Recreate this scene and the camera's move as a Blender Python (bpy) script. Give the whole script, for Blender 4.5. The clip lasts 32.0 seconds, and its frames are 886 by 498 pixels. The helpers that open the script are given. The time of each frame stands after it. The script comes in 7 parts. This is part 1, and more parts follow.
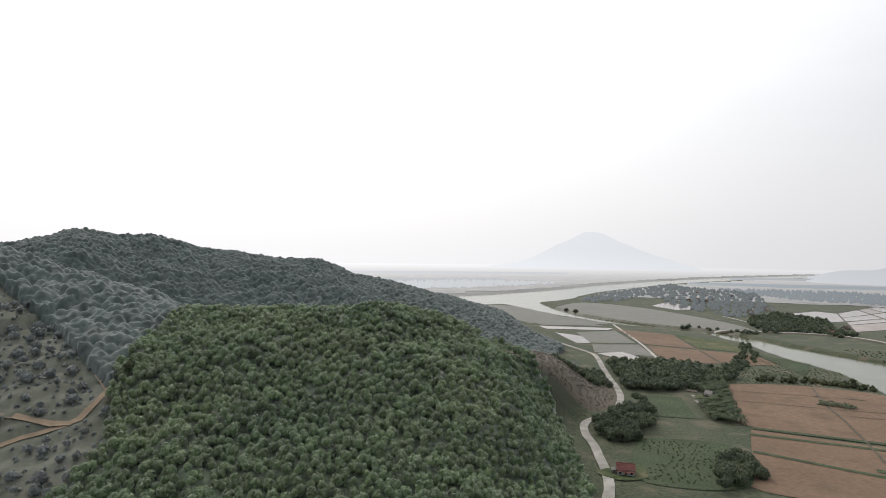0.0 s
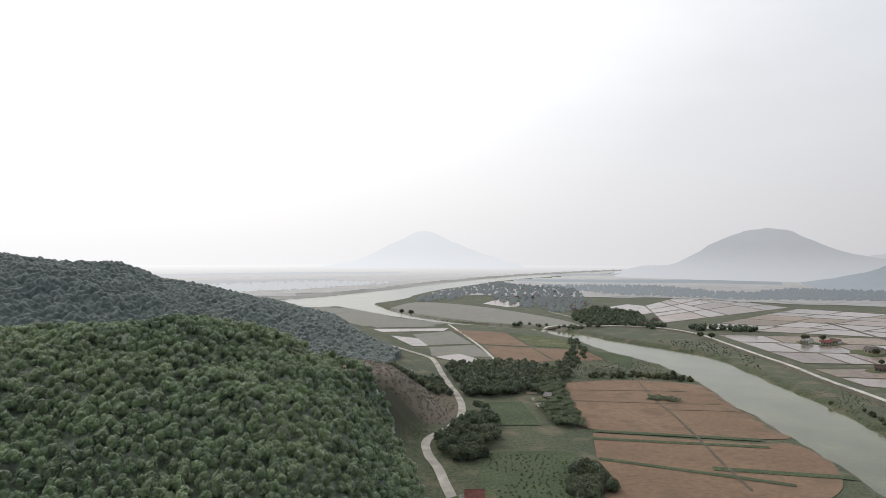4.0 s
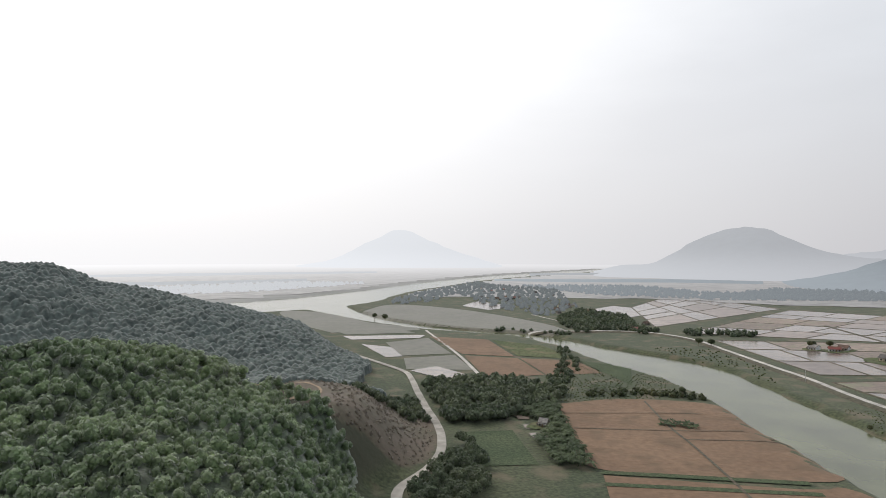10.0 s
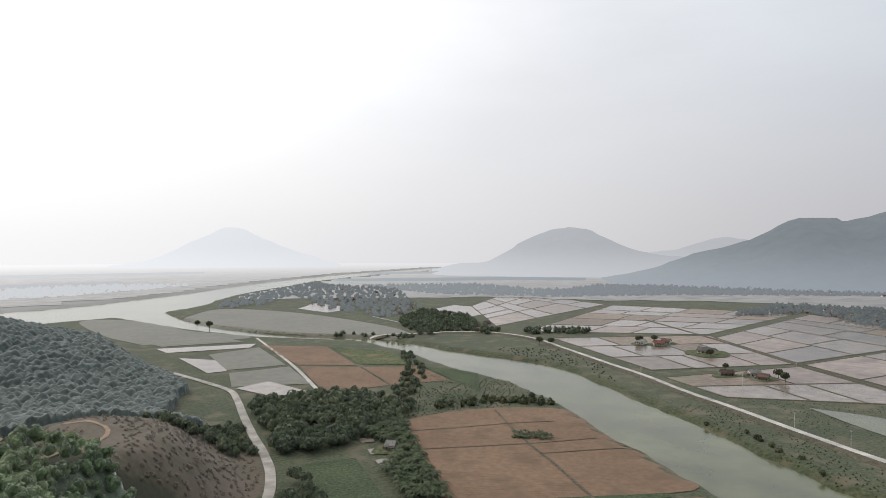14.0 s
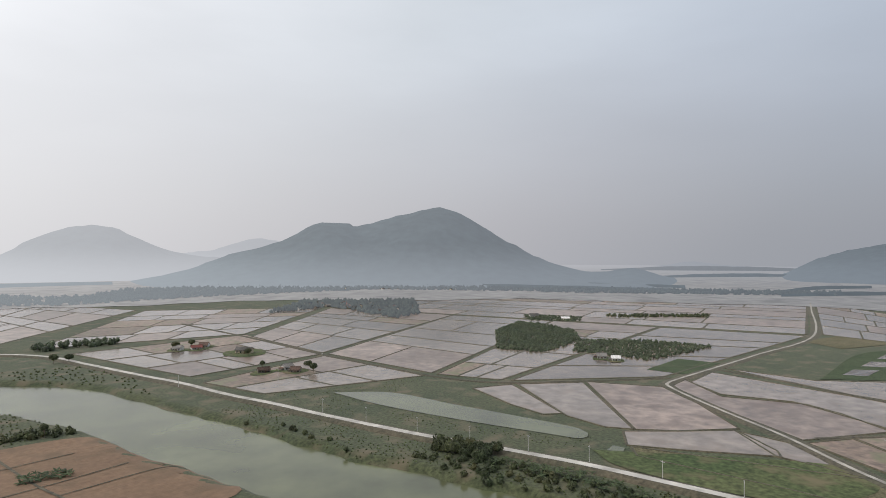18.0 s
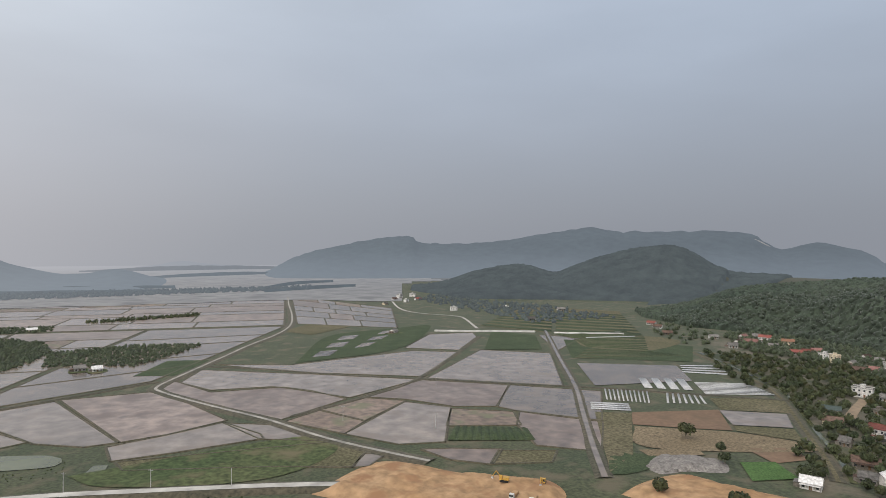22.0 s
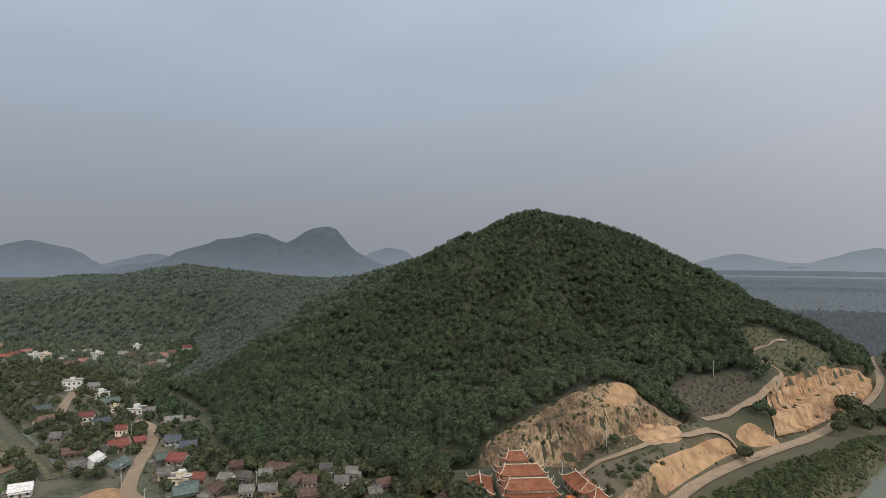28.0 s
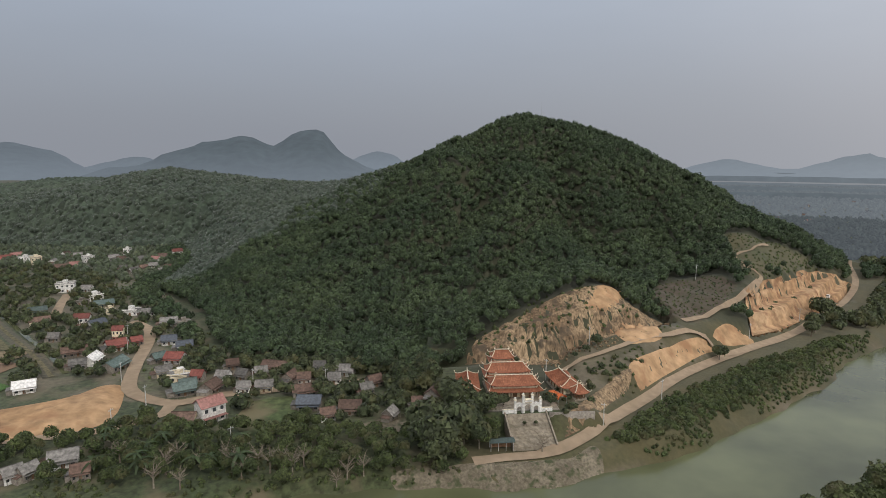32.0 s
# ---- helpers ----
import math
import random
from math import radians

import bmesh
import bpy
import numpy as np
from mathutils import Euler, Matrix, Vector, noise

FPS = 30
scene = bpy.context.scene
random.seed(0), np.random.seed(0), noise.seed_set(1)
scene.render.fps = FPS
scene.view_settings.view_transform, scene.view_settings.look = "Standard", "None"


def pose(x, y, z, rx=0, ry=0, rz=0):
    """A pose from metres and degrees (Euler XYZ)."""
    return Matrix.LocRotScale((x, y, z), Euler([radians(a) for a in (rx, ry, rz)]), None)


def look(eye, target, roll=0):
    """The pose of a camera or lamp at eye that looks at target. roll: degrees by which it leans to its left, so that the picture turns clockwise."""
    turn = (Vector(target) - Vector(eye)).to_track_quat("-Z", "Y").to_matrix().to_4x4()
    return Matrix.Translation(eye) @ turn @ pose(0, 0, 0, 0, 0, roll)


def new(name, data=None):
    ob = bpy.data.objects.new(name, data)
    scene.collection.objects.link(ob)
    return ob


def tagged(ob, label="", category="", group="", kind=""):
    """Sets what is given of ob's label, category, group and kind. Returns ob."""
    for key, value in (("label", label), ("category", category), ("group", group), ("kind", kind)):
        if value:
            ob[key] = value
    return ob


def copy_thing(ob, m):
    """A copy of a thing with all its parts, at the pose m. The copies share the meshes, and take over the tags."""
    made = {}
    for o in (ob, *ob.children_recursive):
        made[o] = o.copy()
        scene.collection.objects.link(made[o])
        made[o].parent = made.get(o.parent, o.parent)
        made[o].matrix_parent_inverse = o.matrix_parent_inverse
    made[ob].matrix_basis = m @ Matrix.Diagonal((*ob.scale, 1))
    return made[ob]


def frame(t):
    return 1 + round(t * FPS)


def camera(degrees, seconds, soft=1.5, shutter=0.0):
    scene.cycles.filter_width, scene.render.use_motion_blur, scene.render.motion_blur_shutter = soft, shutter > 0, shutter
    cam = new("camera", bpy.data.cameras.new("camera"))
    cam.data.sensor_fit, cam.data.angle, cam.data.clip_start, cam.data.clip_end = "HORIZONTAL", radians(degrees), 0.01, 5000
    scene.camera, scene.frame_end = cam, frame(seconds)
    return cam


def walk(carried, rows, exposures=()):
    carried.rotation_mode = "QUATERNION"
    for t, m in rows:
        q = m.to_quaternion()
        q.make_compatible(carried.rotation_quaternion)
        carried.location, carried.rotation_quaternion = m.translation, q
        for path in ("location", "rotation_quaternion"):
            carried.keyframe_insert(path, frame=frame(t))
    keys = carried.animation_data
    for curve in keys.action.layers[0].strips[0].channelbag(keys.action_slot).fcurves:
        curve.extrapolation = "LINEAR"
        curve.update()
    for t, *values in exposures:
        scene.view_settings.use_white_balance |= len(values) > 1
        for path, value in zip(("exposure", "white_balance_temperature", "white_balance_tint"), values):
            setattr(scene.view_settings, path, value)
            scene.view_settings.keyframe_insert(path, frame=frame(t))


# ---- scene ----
# The drone: place, heading, tilt and lean by time
def drone(x, y, z, heading, tilt, lean):
    return pose(x, y, z, 0, 0, heading) @ pose(0, 0, 0, 90 + tilt) @ pose(0, 0, 0, 0, 0, lean)


cam = camera(71.40, 32.0, 0.85)
PATH = [
    (0.0, drone(-41.90, -153.39, 96.44, 0.49, 0.28, 0.69)),
    (0.5, drone(-41.93, -148.08, 96.44, 0.39, 0.28, 0.59)),
    (1.0, drone(-41.89, -142.78, 96.47, 0.30, 0.29, 0.54)),
    (1.5, drone(-41.56, -137.49, 96.52, -1.15, 0.31, 0.51)),
    (2.0, drone(-40.88, -132.20, 96.57, -5.50, 0.33, 0.39)),
    (2.5, drone(-40.01, -126.81, 96.62, -8.99, 0.36, 0.28)),
    (3.0, drone(-39.00, -121.39, 96.69, -12.36, 0.37, 0.30)),
    (3.5, drone(-37.88, -116.06, 96.77, -14.13, 0.38, 0.24)),
    (4.0, drone(-36.74, -110.86, 96.86, -14.88, 0.35, 0.19)),
    (4.5, drone(-35.65, -105.68, 96.92, -15.40, 0.34, 0.17)),
    (6.5, drone(-30.66, -84.56, 97.12, -16.35, 0.33, 0.15)),
    (7.0, drone(-29.10, -79.14, 97.15, -16.52, 0.33, 0.13)),
    (7.5, drone(-27.39, -73.70, 97.14, -16.62, 0.33, 0.13)),
    (8.0, drone(-25.79, -68.36, 97.14, -16.74, 0.33, 0.10)),
    (8.5, drone(-24.30, -63.12, 97.14, -16.83, 0.35, 0.11)),
    (9.0, drone(-22.81, -57.93, 97.18, -16.92, 0.33, 0.13)),
    (9.5, drone(-21.09, -52.69, 97.32, -16.98, 0.31, 0.17)),
    (10.0, drone(-19.24, -47.28, 97.58, -17.03, 0.26, 0.15)),
    (10.5, drone(-17.33, -41.74, 97.92, -18.08, 0.26, 0.04)),
    (11.0, drone(-15.50, -36.24, 98.21, -21.50, 0.22, 0.03)),
    (11.5, drone(-13.73, -30.90, 98.38, -23.86, 0.17, 0.08)),
    (12.0, drone(-11.89, -25.74, 98.45, -26.90, 0.19, 0.04)),
    (12.5, drone(-9.93, -20.75, 98.44, -28.17, 0.17, 0.08)),
    (13.0, drone(-7.81, -15.82, 98.37, -28.82, 0.19, 0.08)),
    (13.5, drone(-5.68, -10.86, 98.31, -29.62, 0.20, 0.08)),
    (15.5, drone(-0.00, -0.00, 100.00, -44.45, 0.07, 0.09)),
    (16.0, drone(-0.00, -0.00, 100.00, -48.88, 0.15, 0.03)),
    (16.5, drone(-0.00, -0.00, 100.00, -54.15, 0.17, 0.04)),
    (17.0, drone(-0.00, -0.00, 100.00, -60.69, 0.18, 0.16)),
    (17.5, drone(-0.00, -0.00, 100.00, -66.92, 0.21, 0.10)),
    (18.0, drone(-0.00, -0.00, 100.00, -73.19, 0.26, 0.08)),
    (18.5, drone(-0.00, -0.00, 100.00, -79.45, 0.27, 0.09)),
    (19.0, drone(-0.00, -0.00, 100.00, -85.89, 0.26, 0.12)),
    (19.5, drone(-0.00, -0.00, 100.00, -90.99, 0.28, 0.07)),
    (20.0, drone(-0.00, -0.00, 100.00, -94.22, 0.28, 0.07)),
    (20.5, drone(-0.00, -0.00, 100.00, -98.32, 0.27, 0.06)),
    (21.0, drone(-0.00, -0.00, 100.00, -104.10, 0.27, 0.04)),
    (21.5, drone(-0.00, -0.00, 100.00, -110.85, 0.31, 0.06)),
    (22.0, drone(-0.00, -0.00, 100.00, -118.10, 0.29, 0.09)),
    (22.5, drone(-0.00, -0.00, 100.00, -125.22, 0.28, 0.06)),
    (23.0, drone(-0.00, -0.00, 100.00, -132.70, 0.28, 0.03)),
    (23.5, drone(-0.00, -0.00, 100.00, -139.98, 0.26, -0.05)),
    (24.0, drone(-0.00, -0.00, 100.00, -147.66, 0.28, -0.09)),
    (24.5, drone(-0.00, -0.00, 100.00, -155.81, 0.29, -0.05)),
    (25.0, drone(-0.00, -0.00, 100.00, -163.61, 0.29, 0.01)),
    (25.5, drone(-0.00, -0.00, 100.00, -171.35, 0.27, -0.12)),
    (26.0, drone(-0.00, -0.00, 100.00, -177.77, 0.30, -0.09)),
    (26.5, drone(-0.00, -0.00, 100.00, -181.01, 0.30, -0.14)),
    (28.5, drone(-0.00, -0.00, 100.00, -183.50, -0.22, -0.11)),
    (29.0, drone(-0.00, -0.00, 100.00, -183.74, -1.62, -0.07)),
    (29.5, drone(-0.00, -0.00, 100.00, -183.92, -3.07, -0.03)),
    (30.0, drone(-0.00, -0.00, 100.00, -184.04, -4.55, 0.02)),
    (30.5, drone(0.00, 0.00, 100.00, -184.14, -5.97, 0.04)),
    (31.0, drone(-0.00, -0.00, 100.00, -184.25, -7.30, 0.08)),
    (31.5, drone(0.00, 0.00, 100.00, -184.31, -8.16, 0.08)),
    (32.0, drone(-0.00, -0.00, 100.00, -184.35, -8.77, 0.13)),
]
EXPOSURES = [(0.0, 0.0), (32.0, 0.0)]
walk(cam, PATH, EXPOSURES)

# ---- sky and sun: a white hazy day, the sun high behind the veil ----
SUN_HEADING, SUN_HEIGHT = radians(24), radians(42)
SUN_WAY = Vector((-math.sin(SUN_HEADING) * math.cos(SUN_HEIGHT), math.cos(SUN_HEADING) * math.cos(SUN_HEIGHT), math.sin(SUN_HEIGHT)))
world = bpy.data.worlds.new("world")
scene.world = world
world.use_nodes = True
wn, wl = world.node_tree.nodes, world.node_tree.links
wn.clear()
sky = wn.new("ShaderNodeTexSky")
sky.sky_type, sky.sun_disc = "NISHITA", False
sky.sun_elevation, sky.sun_rotation = SUN_HEIGHT, -SUN_HEADING
sky.air_density, sky.dust_density, sky.ozone_density = 1.0, 6.0, 1.0
coord = wn.new("ShaderNodeTexCoord")
dot = wn.new("ShaderNodeVectorMath")
dot.operation, dot.inputs[1].default_value = "DOT_PRODUCT", SUN_WAY
wl.new(coord.outputs["Generated"], dot.inputs[0])
half = wn.new("ShaderNodeMath")
half.operation, half.inputs[1].default_value, half.inputs[2].default_value = "MULTIPLY_ADD", 0.5, 0.5
wl.new(dot.outputs["Value"], half.inputs[0])


def veil(stops):
    """Thin cloud, brightest round the sun."""
    ramp = wn.new("ShaderNodeValToRGB")
    wl.new(half.outputs["Value"], ramp.inputs["Fac"])
    ramp.color_ramp.interpolation = "LINEAR"
    while len(ramp.color_ramp.elements) < len(stops):
        ramp.color_ramp.elements.new(0.5)
    for e, (p, c) in zip(ramp.color_ramp.elements, stops):
        e.position, e.color = p, (*c, 1)
    return ramp.outputs["Color"]


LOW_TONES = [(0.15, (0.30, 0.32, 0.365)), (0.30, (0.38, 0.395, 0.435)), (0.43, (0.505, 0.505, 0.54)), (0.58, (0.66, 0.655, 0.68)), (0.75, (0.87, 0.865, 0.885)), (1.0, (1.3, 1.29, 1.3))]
low = veil(LOW_TONES)
high = veil([(0.15, (0.40, 0.475, 0.59)), (0.30, (0.48, 0.55, 0.66)), (0.43, (0.57, 0.63, 0.72)), (0.58, (0.72, 0.77, 0.83)), (0.75, (0.94, 0.96, 1.0)), (1.0, (1.6, 1.59, 1.58))])
parts_of = wn.new("ShaderNodeSeparateXYZ")
wl.new(coord.outputs["Generated"], parts_of.inputs[0])
rise = wn.new("ShaderNodeMapRange")
rise.interpolation_type = "SMOOTHSTEP"
rise.inputs["From Min"].default_value, rise.inputs["From Max"].default_value = 0.0, 0.42
wl.new(parts_of.outputs["Z"], rise.inputs["Value"])
streak_map, streaks, streak_range, streak_gain = wn.new("ShaderNodeMapping"), wn.new("ShaderNodeTexNoise"), wn.new("ShaderNodeMapRange"), wn.new("ShaderNodeVectorMath")
streak_map.inputs["Scale"].default_value = (1.4, 1.4, 5.0)
streaks.inputs["Scale"].default_value, streaks.inputs["Detail"].default_value = 1.6, 5
streak_range.inputs["From Min"].default_value, streak_range.inputs["From Max"].default_value = 0.3, 0.7
streak_range.inputs["To Min"].default_value, streak_range.inputs["To Max"].default_value = 0.93, 1.07
wl.new(coord.outputs["Generated"], streak_map.inputs["Vector"]), wl.new(streak_map.outputs["Vector"], streaks.inputs["Vector"]), wl.new(streaks.outputs["Fac"], streak_range.inputs["Value"])
streak_gain.operation = "SCALE"
wl.new(high, streak_gain.inputs[0]), wl.new(streak_range.outputs["Result"], streak_gain.inputs["Scale"])
high = streak_gain.outputs["Vector"]
cloud = wn.new("ShaderNodeMix")
cloud.data_type = "RGBA"
wl.new(rise.outputs["Result"], cloud.inputs["Factor"]), wl.new(low, cloud.inputs["A"]), wl.new(high, cloud.inputs["B"])
mixw = wn.new("ShaderNodeMix")
mixw.data_type, mixw.inputs["Factor"].default_value = "RGBA", 0.9
sky_gain = wn.new("ShaderNodeVectorMath")
sky_gain.operation, sky_gain.inputs["Scale"].default_value = "SCALE", 0.08
wl.new(sky.outputs["Color"], sky_gain.inputs[0])
wl.new(sky_gain.outputs["Vector"], mixw.inputs["A"])
wl.new(cloud.outputs["Result"], mixw.inputs["B"])
back = wn.new("ShaderNodeBackground")
back.inputs["Strength"].default_value = 1.0
wl.new(mixw.outputs["Result"], back.inputs["Color"])
wout = wn.new("ShaderNodeOutputWorld")
wl.new(back.outputs["Background"], wout.inputs["Surface"])
sun = new("sun", bpy.data.lights.new("sun", "SUN"))
sun.data.energy, sun.data.angle, sun.data.color = 1.1, radians(12), (1.0, 0.95, 0.87)
sun.matrix_world = look(SUN_WAY * 500, (0, 0, 0))


# ---- materials ----
def mat(name, a, b, rough=0.85, big=0.02, small=0.6, bump=0.0, sheen=0.0, c=None, island=0.0, metal=0.0, spec=0.3, glow=None, per_object=0.0, cover=None, through_light=0.0, stretch=None, coat=0.0, crowns=0.0, grain=1.0):
    """A procedural surface: two tones mixed by patches and by grain, in world metres."""
    m = bpy.data.materials.new(name)
    m.use_nodes = True
    n, l = m.node_tree.nodes, m.node_tree.links
    p = n["Principled BSDF"]
    geo = n.new("ShaderNodeNewGeometry")
    n1, n2 = n.new("ShaderNodeTexNoise"), n.new("ShaderNodeTexNoise")
    n1.inputs["Scale"].default_value, n2.inputs["Scale"].default_value = big, small
    n1.inputs["Detail"].default_value, n2.inputs["Detail"].default_value = 4, 5
    l.new(geo.outputs["Position"], n1.inputs["Vector"]), l.new(geo.outputs["Position"], n2.inputs["Vector"])
    r1 = n.new("ShaderNodeMapRange")
    r1.inputs["From Min"].default_value, r1.inputs["From Max"].default_value = 0.35, 0.65
    l.new(n1.outputs["Fac"], r1.inputs["Value"])
    mix1 = n.new("ShaderNodeMix")
    mix1.data_type = "RGBA"
    mix1.inputs["A"].default_value, mix1.inputs["B"].default_value = (*a, 1), (*b, 1)
    l.new(r1.outputs["Result"], mix1.inputs["Factor"])
    col = mix1.outputs["Result"]
    r2 = n.new("ShaderNodeMapRange")
    r2.inputs["From Min"].default_value, r2.inputs["From Max"].default_value = 0.3, 0.7
    r2.inputs["To Min"].default_value, r2.inputs["To Max"].default_value = 1 - 0.32 * grain, 1 + 0.35 * grain
    l.new(n2.outputs["Fac"], r2.inputs["Value"])
    scale = r2.outputs["Result"]
    if island or per_object or crowns:
        source = geo.outputs["Random Per Island"]
        if crowns:
            pick = n.new("ShaderNodeAttribute")
            pick.attribute_name = "crown_tone"
            source = pick.outputs["Fac"]
        if per_object:
            source = n.new("ShaderNodeObjectInfo").outputs["Random"]
        r3 = n.new("ShaderNodeMapRange")
        r3.inputs["To Min"].default_value, r3.inputs["To Max"].default_value = 1 - (island or per_object or crowns), 1 + (island or per_object or crowns)
        l.new(source, r3.inputs["Value"])
        mul = n.new("ShaderNodeMath")
        mul.operation = "MULTIPLY"
        l.new(scale, mul.inputs[0]), l.new(r3.outputs["Result"], mul.inputs[1])
        scale = mul.outputs["Value"]
    vec = n.new("ShaderNodeVectorMath")
    vec.operation = "SCALE"
    l.new(col, vec.inputs[0]), l.new(scale, vec.inputs["Scale"])
    col = vec.outputs["Vector"]
    if c:
        mix3 = n.new("ShaderNodeMix")
        mix3.data_type = "RGBA"
        n3, r4 = n.new("ShaderNodeTexNoise"), n.new("ShaderNodeMapRange")
        n3.inputs["Scale"].default_value, n3.inputs["Detail"].default_value = big * 3.1, 6
        r4.inputs["From Min"].default_value, r4.inputs["From Max"].default_value = 0.52, 0.66
        l.new(geo.outputs["Position"], n3.inputs["Vector"]), l.new(n3.outputs["Fac"], r4.inputs["Value"])
        mix3.inputs["B"].default_value = (*c, 1)
        l.new(r4.outputs["Result"], mix3.inputs["Factor"]), l.new(col, mix3.inputs["A"])
        col = mix3.outputs["Result"]
    if cover:
        for layer, tones in cover.items():
            att, mixc, tone = n.new("ShaderNodeAttribute"), n.new("ShaderNodeMix"), n.new("ShaderNodeMix")
            att.attribute_name, mixc.data_type, tone.data_type = layer, "RGBA", "RGBA"
            tone.inputs["A"].default_value, tone.inputs["B"].default_value = (*tones[0], 1), (*tones[1], 1)
            l.new(n2.outputs["Fac"], tone.inputs["Factor"])
            l.new(att.outputs["Fac"], mixc.inputs["Factor"]), l.new(col, mixc.inputs["A"]), l.new(tone.outputs["Result"], mixc.inputs["B"])
            col = mixc.outputs["Result"]
    l.new(col, p.inputs["Base Color"])
    if through_light:
        leafy, joined = n.new("ShaderNodeBsdfTranslucent"), n.new("ShaderNodeMixShader")
        joined.inputs["Fac"].default_value = through_light
        l.new(col, leafy.inputs["Color"]), l.new(p.outputs["BSDF"], joined.inputs[1]), l.new(leafy.outputs["BSDF"], joined.inputs[2])
        l.new(joined.outputs["Shader"], n["Material Output"].inputs["Surface"])
    if stretch:
        sc = n.new("ShaderNodeMapping")
        sc.inputs["Scale"].default_value = stretch
        l.new(geo.outputs["Position"], sc.inputs["Vector"]), l.new(sc.outputs["Vector"], n2.inputs["Vector"])
    p.inputs["Roughness"].default_value, p.inputs["Metallic"].default_value = rough, metal
    p.inputs["Specular IOR Level"].default_value = spec
    p.inputs["Sheen Weight"].default_value, p.inputs["Sheen Roughness"].default_value = sheen, 0.5
    p.inputs["Coat Weight"].default_value, p.inputs["Coat Roughness"].default_value = coat, 0.45
    if bump:
        bn = n.new("ShaderNodeBump")
        bn.inputs["Strength"].default_value, bn.inputs["Distance"].default_value = 0.6, bump
        l.new(n2.outputs["Fac"], bn.inputs["Height"]), l.new(bn.outputs["Normal"], p.inputs["Normal"])
    if glow:
        p.inputs["Emission Color"].default_value, p.inputs["Emission Strength"].default_value = (*glow, 1), 1.0
    return m


def haze_mat(name, tone, share, plain=False, lift=70.0):
    """The far country: a dull surface with haze put in as emission of the horizon's tone, most at the foot of the
    hills.
    """
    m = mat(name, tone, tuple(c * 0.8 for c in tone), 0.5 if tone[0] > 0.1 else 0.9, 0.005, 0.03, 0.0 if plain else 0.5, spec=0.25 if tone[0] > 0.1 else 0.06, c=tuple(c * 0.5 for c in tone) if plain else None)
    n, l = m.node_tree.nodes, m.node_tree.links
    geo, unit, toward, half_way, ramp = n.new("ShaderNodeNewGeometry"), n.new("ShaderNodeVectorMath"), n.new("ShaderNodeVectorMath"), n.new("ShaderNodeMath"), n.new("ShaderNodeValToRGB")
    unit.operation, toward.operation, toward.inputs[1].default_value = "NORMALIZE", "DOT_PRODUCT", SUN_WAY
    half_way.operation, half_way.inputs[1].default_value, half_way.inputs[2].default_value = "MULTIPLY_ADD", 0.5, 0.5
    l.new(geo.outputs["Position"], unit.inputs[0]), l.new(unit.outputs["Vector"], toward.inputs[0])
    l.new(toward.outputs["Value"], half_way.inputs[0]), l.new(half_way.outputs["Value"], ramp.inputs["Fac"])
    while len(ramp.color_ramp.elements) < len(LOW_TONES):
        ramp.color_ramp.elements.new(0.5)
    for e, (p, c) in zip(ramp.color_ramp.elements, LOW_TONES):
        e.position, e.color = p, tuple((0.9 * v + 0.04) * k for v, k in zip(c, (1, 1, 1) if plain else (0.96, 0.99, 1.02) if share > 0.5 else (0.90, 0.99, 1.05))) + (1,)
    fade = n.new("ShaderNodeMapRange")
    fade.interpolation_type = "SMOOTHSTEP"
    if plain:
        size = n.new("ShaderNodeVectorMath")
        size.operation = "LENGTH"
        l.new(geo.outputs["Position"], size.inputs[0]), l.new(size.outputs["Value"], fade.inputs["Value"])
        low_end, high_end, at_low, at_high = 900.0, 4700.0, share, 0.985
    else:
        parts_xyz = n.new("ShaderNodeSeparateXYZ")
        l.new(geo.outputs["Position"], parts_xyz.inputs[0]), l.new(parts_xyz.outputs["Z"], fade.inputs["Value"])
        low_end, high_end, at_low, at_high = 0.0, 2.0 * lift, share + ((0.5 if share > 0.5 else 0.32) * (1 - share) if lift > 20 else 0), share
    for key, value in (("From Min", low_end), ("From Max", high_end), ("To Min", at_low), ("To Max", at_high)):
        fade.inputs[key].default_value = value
    # the haze itself: emission mixed over the lit surface
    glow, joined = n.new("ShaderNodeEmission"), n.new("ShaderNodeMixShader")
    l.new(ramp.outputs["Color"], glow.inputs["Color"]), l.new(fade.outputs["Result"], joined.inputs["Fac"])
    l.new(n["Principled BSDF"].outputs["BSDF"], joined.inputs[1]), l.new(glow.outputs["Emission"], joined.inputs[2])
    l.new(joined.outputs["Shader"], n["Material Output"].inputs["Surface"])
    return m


M_WATER = mat("river_water", (0.090, 0.097, 0.050), (0.102, 0.108, 0.058), 0.16, 0.008, 0.03, spec=0.36)
M_PADDY = mat("flooded_paddy", (0.150, 0.122, 0.100), (0.205, 0.168, 0.140), 0.18, 0.012, 0.09, 0.0, per_object=0.28, spec=0.36, c=(0.20, 0.155, 0.12))
M_WETMUD = mat("shallow_wet_mud", (0.165, 0.122, 0.098), (0.225, 0.172, 0.142), 0.28, 0.014, 0.12, 0.0, per_object=0.28, spec=0.32, c=(0.13, 0.09, 0.068), grain=1.4)
M_MUD = mat("wet_paddy_mud", (0.155, 0.112, 0.084), (0.21, 0.155, 0.12), 0.45, 0.02, 0.2, 0.03, per_object=0.2, c=(0.15, 0.15, 0.08), grain=1.5)
# far plain and land: haze fades in as horizon-coloured emission
M_FARPLAIN = haze_mat("far_flooded_plain", (0.22, 0.21, 0.20), 0.12, True)
M_FARLAND = haze_mat("far_wooded_land", (0.052, 0.062, 0.056), 0.24, True)
M_BUND = mat("grassy_bund", (0.056, 0.053, 0.032), (0.084, 0.070, 0.046), 0.95, 0.02, 0.5, sheen=0.08, grain=1.5)
